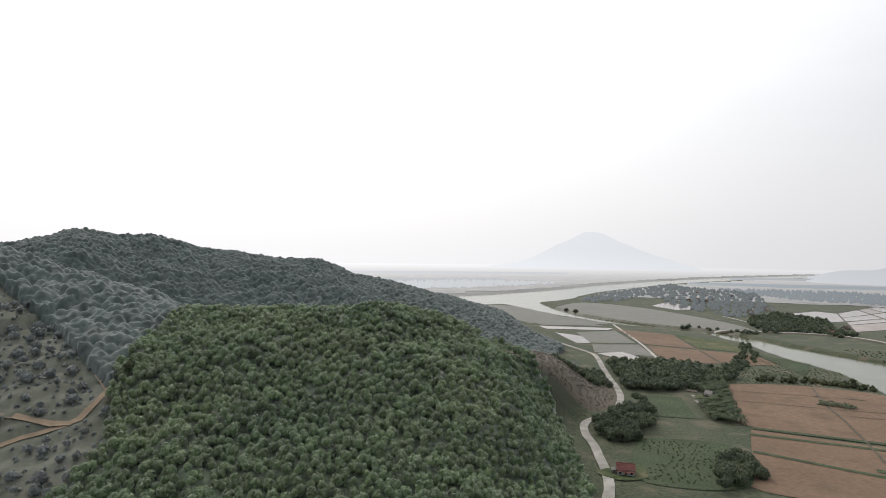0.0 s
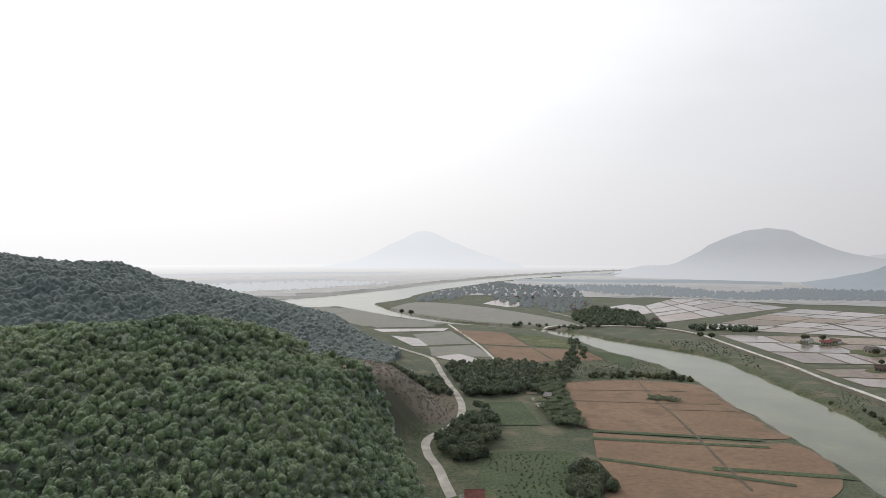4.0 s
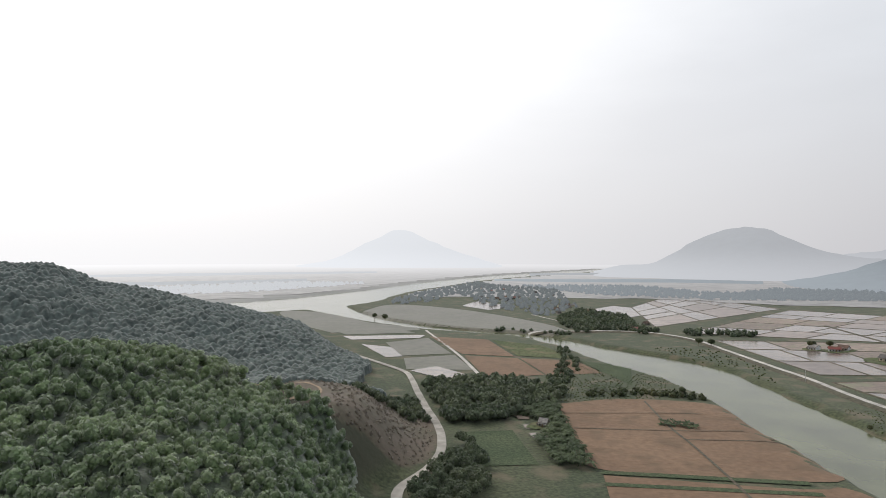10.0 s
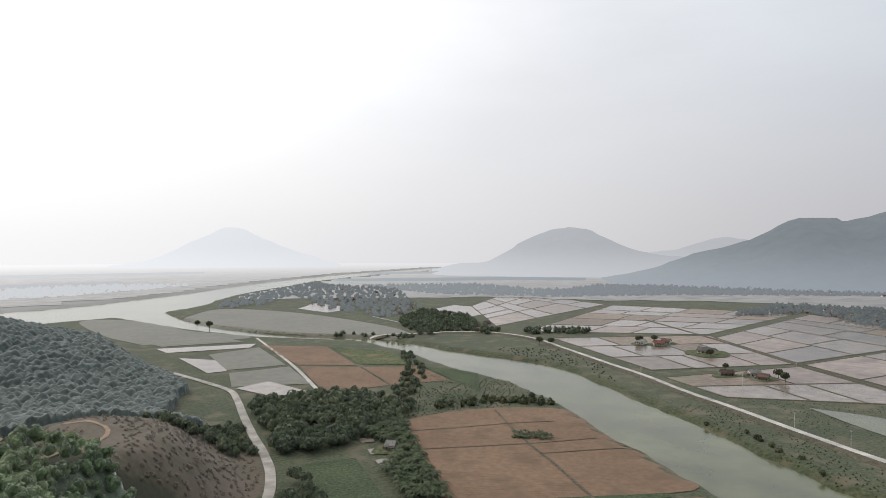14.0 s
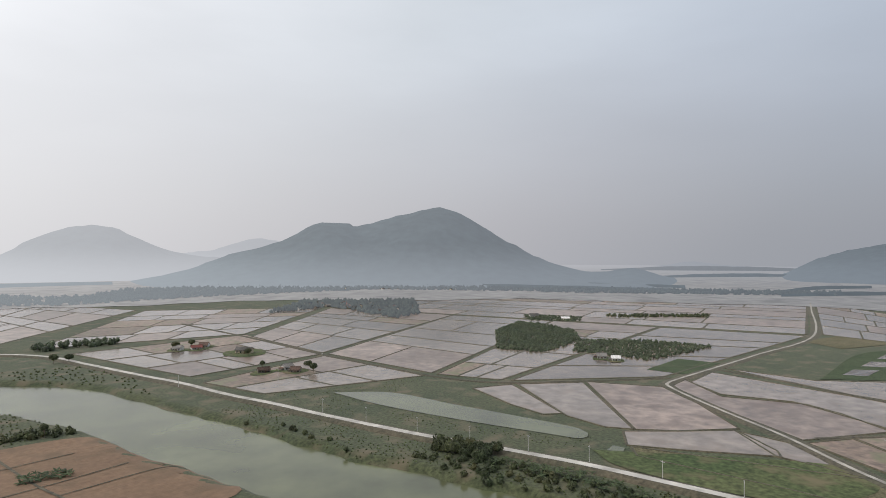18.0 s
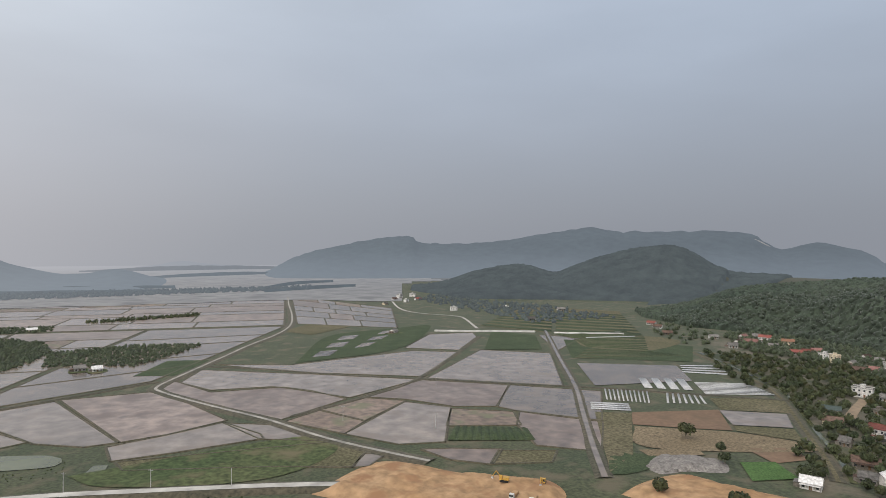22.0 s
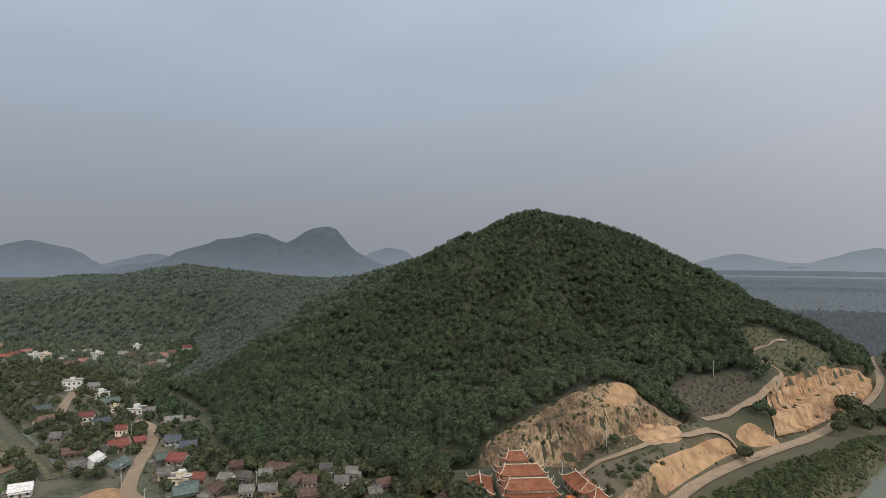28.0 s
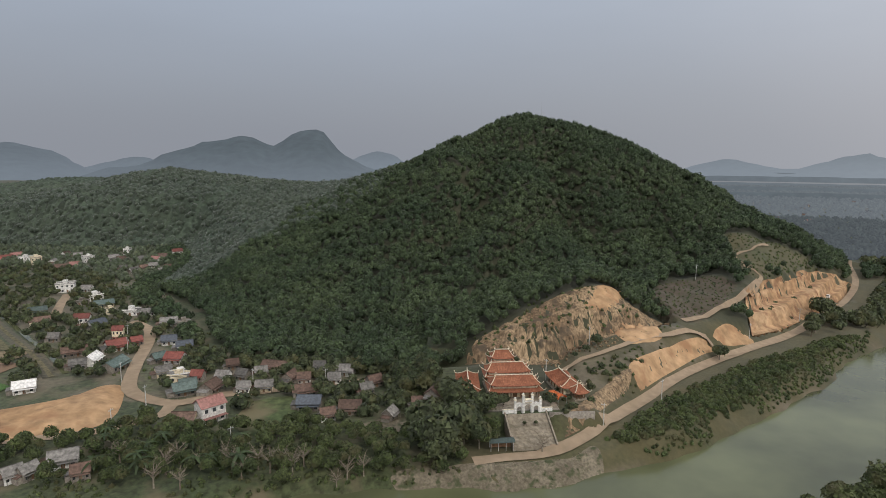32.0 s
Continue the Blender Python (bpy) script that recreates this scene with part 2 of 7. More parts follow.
# last cover layer: pale ground colour that imitates haze past the main river
M_GROUND = mat("land_surface", (0.038, 0.050, 0.022), (0.057, 0.064, 0.030), 0.95, 0.02, 0.55, 0.25, sheen=0.08, c=(0.105, 0.09, 0.055), grain=1.6,
               cover={"forest_floor": ((0.035, 0.042, 0.022), (0.06, 0.055, 0.035)), "dry_scrub": ((0.078, 0.058, 0.043), (0.130, 0.098, 0.073)),
                      "red_scrub": ((0.046, 0.034, 0.024), (0.088, 0.062, 0.044)), "grey_scrub": ((0.115, 0.122, 0.094), (0.185, 0.182, 0.146)), "dry_grass": ((0.054, 0.050, 0.024), (0.108, 0.090, 0.044)), "sandy": ((0.085, 0.072, 0.048), (0.16, 0.13, 0.092)), "yards": ((0.085, 0.072, 0.048), (0.17, 0.14, 0.10)), "far_haze": ((0.26, 0.26, 0.25), (0.33, 0.325, 0.315))})
M_GRASS = mat("meadow_grass", (0.05, 0.072, 0.028), (0.085, 0.095, 0.042), 0.95, 0.015, 0.35, 0.05, c=(0.14, 0.12, 0.07), grain=1.5)
M_DULL = mat("dull_far_meadow", (0.088, 0.084, 0.055), (0.112, 0.104, 0.072), 0.95, 0.01, 0.15, sheen=0.3, c=(0.12, 0.108, 0.082), grain=0.8)
M_LAWN = mat("green_crop", (0.040, 0.058, 0.027), (0.057, 0.074, 0.036), 0.9, 0.05, 0.9, 0.05, grain=1.5)
M_VEG = mat("bright_vegetables", (0.050, 0.098, 0.026), (0.070, 0.128, 0.038), 0.9, 0.1, 1.2, 0.05, grain=1.3)
M_FIELD = mat("ploughed_brown_field", (0.150, 0.094, 0.058), (0.182, 0.116, 0.072), 0.95, 0.02, 0.35, 0.05, sheen=0.05, c=(0.132, 0.088, 0.054), grain=0.5)
M_TAN = mat("dry_tan_field", (0.156, 0.120, 0.075), (0.192, 0.150, 0.096), 0.95, 0.03, 0.8, 0.05, grain=1.5)
M_OLIVE = mat("stubble_field", (0.095, 0.088, 0.048), (0.129, 0.112, 0.068), 0.95, 0.03, 0.6, 0.05, grain=1.5)
M_DIRT = mat("orange_laterite", (0.315, 0.190, 0.098), (0.385, 0.248, 0.140), 0.95, 0.03, 0.22, 0.3, c=(0.285, 0.158, 0.085), grain=0.9)
M_ROCK = mat("ochre_cliff_rock", (0.135, 0.090, 0.054), (0.285, 0.205, 0.126), 0.95, 0.06, 1.1, 0.9, c=(0.085, 0.064, 0.044), stretch=(1.0, 1.0, 0.12), grain=1.9)
M_BANK = mat("stony_bank_earth", (0.105, 0.088, 0.062), (0.175, 0.148, 0.108), 0.95, 0.12, 1.1, 0.4, c=(0.055, 0.062, 0.030))
M_ROAD = mat("pale_dirt_road", (0.250, 0.186, 0.126), (0.285, 0.215, 0.150), 0.95, 0.03, 0.25, 0.03, grain=0.45)
M_CONC = mat("pale_concrete_road", (0.391, 0.374, 0.339), (0.442, 0.416, 0.383), 0.9, 0.02, 0.12)
M_TRACK = mat("grey_country_road", (0.289, 0.272, 0.244), (0.340, 0.315, 0.278), 0.9, 0.02, 0.12)
M_STONE = mat("pale_paving_stone", (0.215, 0.182, 0.138), (0.265, 0.228, 0.178), 0.9, 0.1, 0.8, per_object=0.1)
M_RUBBLE = mat("grey_rubble", (0.16, 0.145, 0.135), (0.24, 0.22, 0.20), 0.95, 0.3, 1.0, island=0.4)
# acacia and spur leaves: base colour and sheen raised to imitate haze
M_LEAF = mat("acacia_leaves", (0.165, 0.232, 0.112), (0.215, 0.275, 0.132), 0.6, 0.02, 0.12, island=0.28, sheen=1.0, through_light=0.5, spec=0.5)
M_LEAF2 = mat("haze_paled_leaves", (0.200, 0.216, 0.208), (0.235, 0.250, 0.236), 0.7, 0.02, 0.12, island=0.12, sheen=0.6, through_light=0.45, spec=0.3)
M_SCRUB = mat("dry_scrub_leaves", (0.175, 0.148, 0.115), (0.215, 0.182, 0.142), 0.9, 0.03, 0.3, island=0.3, sheen=0.4, through_light=0.5)
M_LEAF4 = mat("fresh_bank_leaves", (0.056, 0.080, 0.026), (0.088, 0.108, 0.038), 0.7, 0.05, 0.3, island=0.45, sheen=0.1, through_light=0.4, spec=0.4, c=(0.11, 0.105, 0.048), grain=1.3)
M_LEAF5 = mat("orchard_leaves", (0.078, 0.104, 0.058), (0.110, 0.132, 0.072), 0.7, 0.04, 0.25, island=0.4, sheen=0.3, through_light=0.45, spec=0.4)
# ridge canopy: haze put into the grey-green base colour and the sheen
M_CANOPY = mat("hazed_tree_canopy", (0.076, 0.095, 0.087), (0.090, 0.108, 0.096), 0.9, 0.015, 0.4, 0.3, sheen=0.3, spec=0.1, crowns=0.25, grain=0.8)
# far woods: haze added as emission, the trees are no light source
M_FARCANOPY = haze_mat("hazy_far_canopy", (0.040, 0.050, 0.046), 0.17, lift=5.0)
M_HAZEWOOD = haze_mat("far_tree_belt", (0.05, 0.06, 0.052), 0.34, lift=8.0)
M_HAZEWOOD2 = haze_mat("pale_tree_belt", (0.05, 0.06, 0.05), 0.66, lift=8.0)
M_SPITWOOD = haze_mat("spit_trees", (0.066, 0.078, 0.062), 0.17, lift=5.0)
M_CANOPY2 = mat("green_tree_canopy", (0.032, 0.046, 0.032), (0.046, 0.060, 0.040), 0.8, 0.012, 0.4, 0.5, sheen=0.08, spec=0.2, crowns=0.4)
# sheet below the acacia crowns, colour and sheen raised to imitate haze
M_CANOPY3 = mat("acacia_canopy", (0.086, 0.112, 0.066), (0.106, 0.132, 0.078), 0.9, 0.02, 0.6, 0.5, sheen=0.6, crowns=0.2, grain=1.2)
M_LEAF3 = mat("garden_leaves", (0.050, 0.068, 0.030), (0.084, 0.096, 0.042), 0.7, 0.04, 0.25, island=0.55, sheen=0.1, through_light=0.35, spec=0.4, c=(0.10, 0.098, 0.040), grain=1.3)
M_PINE = mat("pine_needles", (0.043, 0.067, 0.032), (0.069, 0.095, 0.044), 0.8, 0.02, 0.16, island=0.5, sheen=0.12, through_light=0.3, grain=1.2)
M_HILLLEAF = mat("hill_wood_leaves", (0.055, 0.073, 0.052), (0.066, 0.084, 0.058), 0.9, 0.015, 0.2, island=0.12, sheen=0.35, spec=0.2, through_light=0.25, grain=0.6)
M_DUG = mat("dug_orange_earth", (0.285, 0.168, 0.088), (0.395, 0.262, 0.152), 0.95, 0.05, 0.22, 0.5, c=(0.215, 0.112, 0.064), grain=1.2)
M_PALM = mat("palm_fronds", (0.045, 0.068, 0.03), (0.07, 0.092, 0.04), 0.6, 0.05, 0.3, island=0.3, through_light=0.3)
M_BARK = mat("bark", (0.16, 0.13, 0.10), (0.22, 0.19, 0.15), 0.95, 0.3, 2.0)
M_WHITEWALL = mat("whitewashed_render", (0.56, 0.545, 0.52), (0.66, 0.64, 0.61), 0.9, 0.15, 1.2, per_object=0.15)
M_CREAM = mat("cream_render", (0.55, 0.47, 0.34), (0.62, 0.54, 0.40), 0.9, 0.15, 1.2, per_object=0.15)
M_GREYWALL = mat("bare_cement_wall", (0.15, 0.132, 0.112), (0.22, 0.196, 0.168), 0.95, 0.2, 1.2, per_object=0.3)
M_REDROOF = mat("red_sheet_roof", (0.155, 0.046, 0.037), (0.205, 0.068, 0.052), 0.6, 0.1, 1.0, per_object=0.35)
M_ROSEROOF = mat("faded_rose_roof", (0.200, 0.098, 0.084), (0.245, 0.125, 0.108), 0.7, 0.1, 1.0, per_object=0.25)
M_ORANGEROOF = mat("orange_tile_roof", (0.210, 0.105, 0.066), (0.250, 0.132, 0.085), 0.8, 0.1, 1.0)
M_GREENROOF = mat("green_sheet_roof", (0.060, 0.085, 0.078), (0.085, 0.11, 0.10), 0.6, 0.1, 1.0, per_object=0.3)
M_BROWNROOF = mat("weathered_tile_roof", (0.082, 0.052, 0.041), (0.125, 0.082, 0.064), 0.9, 0.1, 1.0, per_object=0.3, grain=1.3)
M_GREYROOF = mat("grey_cement_roof", (0.105, 0.098, 0.090), (0.165, 0.154, 0.143), 0.85, 0.1, 1.0, per_object=0.4, grain=1.3)
M_WHITEROOF = mat("bright_sheet_roof", (0.62, 0.60, 0.58), (0.70, 0.68, 0.66), 0.5, 0.1, 1.0)
M_BLUEROOF = mat("dark_slate_roof", (0.062, 0.07, 0.085), (0.085, 0.095, 0.112), 0.6, 0.1, 1.0)
M_TEMPLE = mat("terracotta_tiles", (0.235, 0.088, 0.048), (0.275, 0.112, 0.062), 0.75, 0.12, 1.6, 0.1, c=(0.20, 0.074, 0.040))
M_TRIM = mat("cream_plaster_trim", (0.561, 0.493, 0.374), (0.612, 0.544, 0.425), 0.85, 0.2, 1.5)
M_GLASS = mat("dark_window", (0.03, 0.035, 0.04), (0.045, 0.05, 0.055), 0.2, 0.3, 1.5, spec=0.5)
M_DOOR = mat("brown_door", (0.16, 0.09, 0.05), (0.20, 0.12, 0.07), 0.6, 0.3, 1.5)
M_FILM = mat("plastic_film", (0.36, 0.355, 0.35), (0.48, 0.47, 0.46), 0.35, 0.1, 0.9, per_object=0.1, spec=0.4)
M_METAL = mat("galvanised_steel", (0.42, 0.43, 0.44), (0.5, 0.5, 0.5), 0.5, 0.3, 1.5, metal=0.5)
M_CONCPOLE = mat("concrete_pole", (0.40, 0.39, 0.37), (0.48, 0.46, 0.44), 0.9, 0.3, 1.5)
M_YELLOW = mat("worn_yellow_paint", (0.45, 0.26, 0.05), (0.52, 0.32, 0.08), 0.5, 0.3, 1.5)
M_RUBBER = mat("black_rubber", (0.02, 0.02, 0.02), (0.03, 0.03, 0.03), 0.8, 0.3, 1.5)
M_TARP = mat("orange_tarpaulin", (0.65, 0.17, 0.05), (0.70, 0.22, 0.08), 0.6, 0.3, 1.0)


# ---- tools ----
def mesh_ob(name, verts, faces, material, parent=None, smooth=False):
    me = bpy.data.meshes.new(name)
    v, fc = np.asarray(verts, np.float32), np.asarray(faces, np.int32)
    k = fc.shape[1]
    me.vertices.add(len(v)), me.loops.add(fc.size), me.polygons.add(len(fc))
    me.vertices.foreach_set("co", v.ravel()), me.loops.foreach_set("vertex_index", fc.ravel())
    me.polygons.foreach_set("loop_start", np.arange(len(fc), dtype=np.int32) * k)
    if smooth:
        me.polygons.foreach_set("use_smooth", np.ones(len(fc), bool))
    me.materials.append(material)
    me.update(calc_edges=True)
    ob = new(name, me)
    ob.parent = parent
    return ob


def part(name, bm, material, parent, label=""):
    me = bpy.data.meshes.new(name)
    bm.to_mesh(me), bm.free()
    me.materials.append(material)
    ob = new(name, me)
    ob.parent = parent
    return tagged(ob, label) if label else ob


def box(x0, y0, z0, x1, y1, z1, bm=None, taper=0.0):
    bm = bm or bmesh.new()
    t = taper
    lo = [bm.verts.new(p) for p in ((x0, y0, z0), (x1, y0, z0), (x1, y1, z0), (x0, y1, z0))]
    hi = [bm.verts.new(p) for p in ((x0 + t, y0 + t, z1), (x1 - t, y0 + t, z1), (x1 - t, y1 - t, z1), (x0 + t, y1 - t, z1))]
    bm.faces.new(lo[::-1]), bm.faces.new(hi)
    for i in range(4):
        bm.faces.new((lo[i], lo[(i + 1) % 4], hi[(i + 1) % 4], hi[i]))
    return bm


def rod(a, b, r0, r1=None, sides=6, bm=None):
    bm = bm or bmesh.new()
    a, b, r1 = Vector(a), Vector(b), r0 if r1 is None else r1
    q = (b - a).to_track_quat("Z", "Y")
    rings = []
    for p, r in ((a, r0), (b, r1)):
        rings.append([bm.verts.new(p + q @ Vector((r * math.cos(k * 2 * math.pi / sides), r * math.sin(k * 2 * math.pi / sides), 0))) for k in range(sides)])
    for k in range(sides):
        bm.faces.new((rings[0][k], rings[0][(k + 1) % sides], rings[1][(k + 1) % sides], rings[1][k]))
    bm.faces.new(rings[0][::-1]), bm.faces.new(rings[1])
    return bm


def curve(points, step=4.0):
    """A smooth line through the points (any number of columns), in even steps."""
    p = np.array(points, float)
    p = np.vstack([2 * p[0] - p[1], p, 2 * p[-1] - p[-2]])
    out = []
    for i in range(1, len(p) - 2):
        n = max(2, int(np.hypot(*(p[i + 1, :2] - p[i, :2])) / step))
        u = np.linspace(0, 1, n, endpoint=False)[:, None]
        out.append(0.5 * (2 * p[i] + (p[i + 1] - p[i - 1]) * u + (2 * p[i - 1] - 5 * p[i] + 4 * p[i + 1] - p[i + 2]) * u**2
                          + (3 * p[i] - p[i - 1] - 3 * p[i + 1] + p[i + 2]) * u**3))
    return np.vstack(out + [p[-2:-1]])


def near_line(x, y, line):
    """Distance to a line of columns x, y, ..., and the other columns at the nearest point."""
    x, y = np.asarray(x, float), np.asarray(y, float)
    best, vals = np.full(x.shape, 1e9), np.zeros(x.shape + (line.shape[1] - 2,))
    for a, b in zip(line[:-1], line[1:]):
        d = b[:2] - a[:2]
        u = np.clip(((x - a[0]) * d[0] + (y - a[1]) * d[1]) / (d @ d + 1e-9), 0, 1)
        r = np.hypot(x - a[0] - u * d[0], y - a[1] - u * d[1])
        m = r < best
        best = np.where(m, r, best)
        vals[m] = (a[2:] + u[..., None] * (b[2:] - a[2:]))[m]
    return best, vals


def inside(x, y, poly):
    x, y = np.asarray(x, float), np.asarray(y, float)
    r = np.zeros(x.shape, bool)
    for (ax, ay), (bx, by) in zip(poly, poly[1:] + poly[:1]):
        r ^= ((ay > y) != (by > y)) & (x < (bx - ax) * (y - ay) / (by - ay + 1e-12) + ax)
    return r


def waves(x, y, size, seed=0.0):
    """Gentle unevenness between -1 and 1."""
    x, y = np.asarray(x) / size, np.asarray(y) / size
    return (np.sin(x * 1.7 + seed + 1.3 * np.sin(y * 1.1 + seed)) + np.sin(y * 1.9 - seed * 1.7 + 1.4 * np.sin(x * 0.9 - seed))
            + 0.6 * np.sin(x * 3.7 + y * 2.9 + seed * 2.3) + 0.5 * np.sin(x * 5.1 - y * 6.3 + seed * 3.1)) / 3.1


# ---- the lie of the land: ridges (x, y, height), the river's middle line (x, y, half width) ----
RIDGES = [
    # the pine hill over the temple and its spurs
    ([(299, -849, 74), (141, -787, 60), (54, -738, 64), (0, -700, 78), (-36, -669, 93), (-86, -634, 108), (-109, -600, 126), (-125, -587, 132), (-171, -565, 120),
      (-201, -544, 106), (-245, -503, 76), (-272, -478, 55), (-312, -465, 38), (-347, -458, 20), (-400, -450, 6)], 330, 1.15),
    ([(-86, -634, 114), (-50, -558, 81), (-26, -479, 52), (-7, -400, 30), (1, -350, 15), (4, -310, 4)], 120, 1.0),
    ([(-125, -587, 132), (-133, -482, 83), (-133, -419, 55), (-132, -367, 34), (-124, -317, 24), (-100, -285, 20)], 110, 1.0),
    ([(-245, -503, 79), (-232, -420, 45), (-229, -376, 25), (-219, -347, 17)], 90, 1.0),
    # the broad wooded hill behind the village, and the darker one past it
    ([(727, -757, 2), (678, -802, 14), (619, -848, 41), (543, -899, 52), (467, -940, 59), (393, -974, 54), (211, -1029, 42), (0, -1080, 36)], 330, 1.0),
    ([(1544, -711, 0), (1499, -801, 12), (1456, -878, 42), (1390, -979, 62), (1334, -1054, 40), (1305, -1090, 56), (1232, -1171, 93), (1144, -1258, 112),
      (1097, -1298, 100), (1050, -1337, 64), (1002, -1373, 46), (800, -1420, 40)], 420, 1.0),
    # west bank: far ridge, scrub spur, acacia knoll
    ([(-612, 364, 74), (-548, 427, 90), (-497, 468, 95), (-469, 487, 106), (-439, 506, 111), (-397, 530, 108), (-360, 548, 103), (-310, 569, 90), (-255, 587, 83),
      (-196, 601, 80), (-162, 602, 69), (-112, 593, 56), (-64, 576, 44), (-17, 556, 30), (25, 523, 18), (56, 479, 8), (81, 440, 2)], 190, 1.0),
    ([(-420, 120, 108), (-362, 163, 106), (-331, 178, 101), (-290, 186, 92), (-255, 185, 81), (-224, 180, 72), (-203, 169, 64), (-160, 170, 60), (-100, 175, 62)], 190, 1.0),
    ([(-110, 160, 62), (-80, 165, 64), (-67, 189, 61), (-49, 205, 56), (-28, 212, 46), (0, 220, 35), (9, 242, 31), (10, 270, 30), (4, 300, 27), (-12, 330, 18)], 85, 0.85),
    ([(-80, 160, 62), (-76, 128, 50), (-60, 100, 38), (-40, 70, 20)], 75, 0.9),
]
RIVER = curve([(-900, -560, 50), (-600, -420, 45), (-420, -350, 40), (-330, -305, 35), (-258, -262, 33), (-203, -227, 26), (-149, -195, 24), (-102, -169, 23),
               (-41, -143, 32), (20, -138, 38), (90, -115, 38), (150, -65, 36), (200, 0, 34), (232, 72, 30), (254, 143, 25), (273, 198, 26), (285, 235, 29),
               (300, 278, 26), (317, 338, 29), (327, 396, 36), (320, 443, 35), (311, 526, 18), (306, 573, 17), (297, 620, 16), (268, 652, 12), (222, 700, 11),
               (188, 752, 14), (150, 840, 17), (122, 950, 25), (100, 1060, 40)], 12)
MAIN_RIVER = curve([(-1500, 700, 120), (-600, 960, 115), (-60, 1100, 112), (100, 1200, 105), (207, 1353, 76), (328, 1523, 58), (460, 1708, 65), (666, 1970, 58),
                    (890, 2205, 64), (1200, 2480, 70), (1900, 3000, 80)], 40)
WEST_ROAD = curve([(10, 60), (22, 90), (28, 112), (31, 142), (33, 165), (33, 184), (38, 200), (49, 212), (60, 226), (70, 245), (75, 262), (80, 288), (84, 325), (90, 370), (96, 410), (98, 440), (88, 480), (70, 540)], 6)
SHORE_ROAD = curve([(-24, -185), (-30, -186), (-40, -187), (-52, -189), (-69, -201), (-84, -214), (-101, -229), (-122, -249), (-147, -267), (-177, -286), (-212, -307), (-259, -346),
                    (-305, -387), (-352, -440), (-403, -515)], 6)
CLIFF_FOOT = curve([(-14, -276, 11), (-30, -266, 15), (-42, -260, 20), (-54, -257, 25), (-71, -257, 31), (-92, -266, 35), (-106, -272, 33), (-120, -277, 24), (-139, -289, 14)], 4)
RIDGE_LINES = [(curve(p, 15), w, s) for p, w, s in RIDGES]


VILLAGE_PLAIN = [(693, -719), (570, -682), (472, -709), (331, -671), (226, -668), (175, -542), (168, -435), (143, -399), (117, -357), (98, -306), (81, -284), (59, -276), (20, -272), (20, -200), (300, -200),
                 (800, -450), (800, -650)]
VILLAGE_RING = np.array([(x, y, 0.0) for x, y in VILLAGE_PLAIN + VILLAGE_PLAIN[:1]])
RAVINES = [curve(p, 10) for p in ([(-148, -556, 0), (-132, -520, 10), (-126, -455, 17), (-132, -398, 13), (-136, -359, 6)], [(-95, -560, 0), (-71, -488, 14), (-56, -441, 14), (-32, -397, 9), (-19, -354, 3)],
                                  [(-205, -520, 0), (-190, -460, 11), (-180, -410, 10), (-172, -372, 4)], [(-20, -660, 0), (10, -590, 9), (40, -520, 9), (60, -450, 6), (70, -390, 2)])]


def smooth(a, b, v):
    u = np.clip((v - a) / (b - a), 0, 1)
    return u * u * (3 - 2 * u)


def hills(x, y):
    x, y = np.asarray(x, float), np.asarray(y, float)
    total = np.zeros(x.shape)
    for line, width, sharp in RIDGE_LINES:
        lo, hi = line[:, :2].min(0) - width, line[:, :2].max(0) + width
        m = (x > lo[0]) & (x < hi[0]) & (y > lo[1]) & (y < hi[1])
        if not m.any():
            continue
        d, v = near_line(x[m], y[m], line)
        u = np.clip(d / width, 0, 1)
        z = v[:, 0] * (0.5 * (1 - u) + 0.5 * (1 - u * u) ** 2) ** sharp
        z = z + 0.30 * z * u * (1 - u) * waves(x[m], y[m], 26, 4.0) + 0.12 * z * u * waves(x[m], y[m], 11, 8.0)
        old = total[m]
        total[m] = np.maximum(old, z)
    # the western hills end at the country road
    road_x = np.interp(y, WEST_ROAD[:, 1], WEST_ROAD[:, 0])
    total = np.where(y > -100, total * smooth(4, 48, road_x - x), total)
    # the village lies on flat ground in front of the woods
    d, _ = near_line(x, y, VILLAGE_RING)
    total = np.where(y < -100, total * np.where(inside(x, y, VILLAGE_PLAIN), 0.0, smooth(0, 55, d)), total)
    # ravines down the pine hill
    for line in RAVINES:
        d, v = near_line(x, y, line)
        total = total - np.minimum(1.5 * v[..., 0], 0.4 * total) * np.exp(-(d / 19.0) ** 2)
    uneven = np.where(y > -100, 1.0, 0.4)
    return total * (1 + 0.05 * uneven * waves(x, y, 60, 2.0)) + 0.02 * total * uneven * waves(x, y, 21, 5.0)


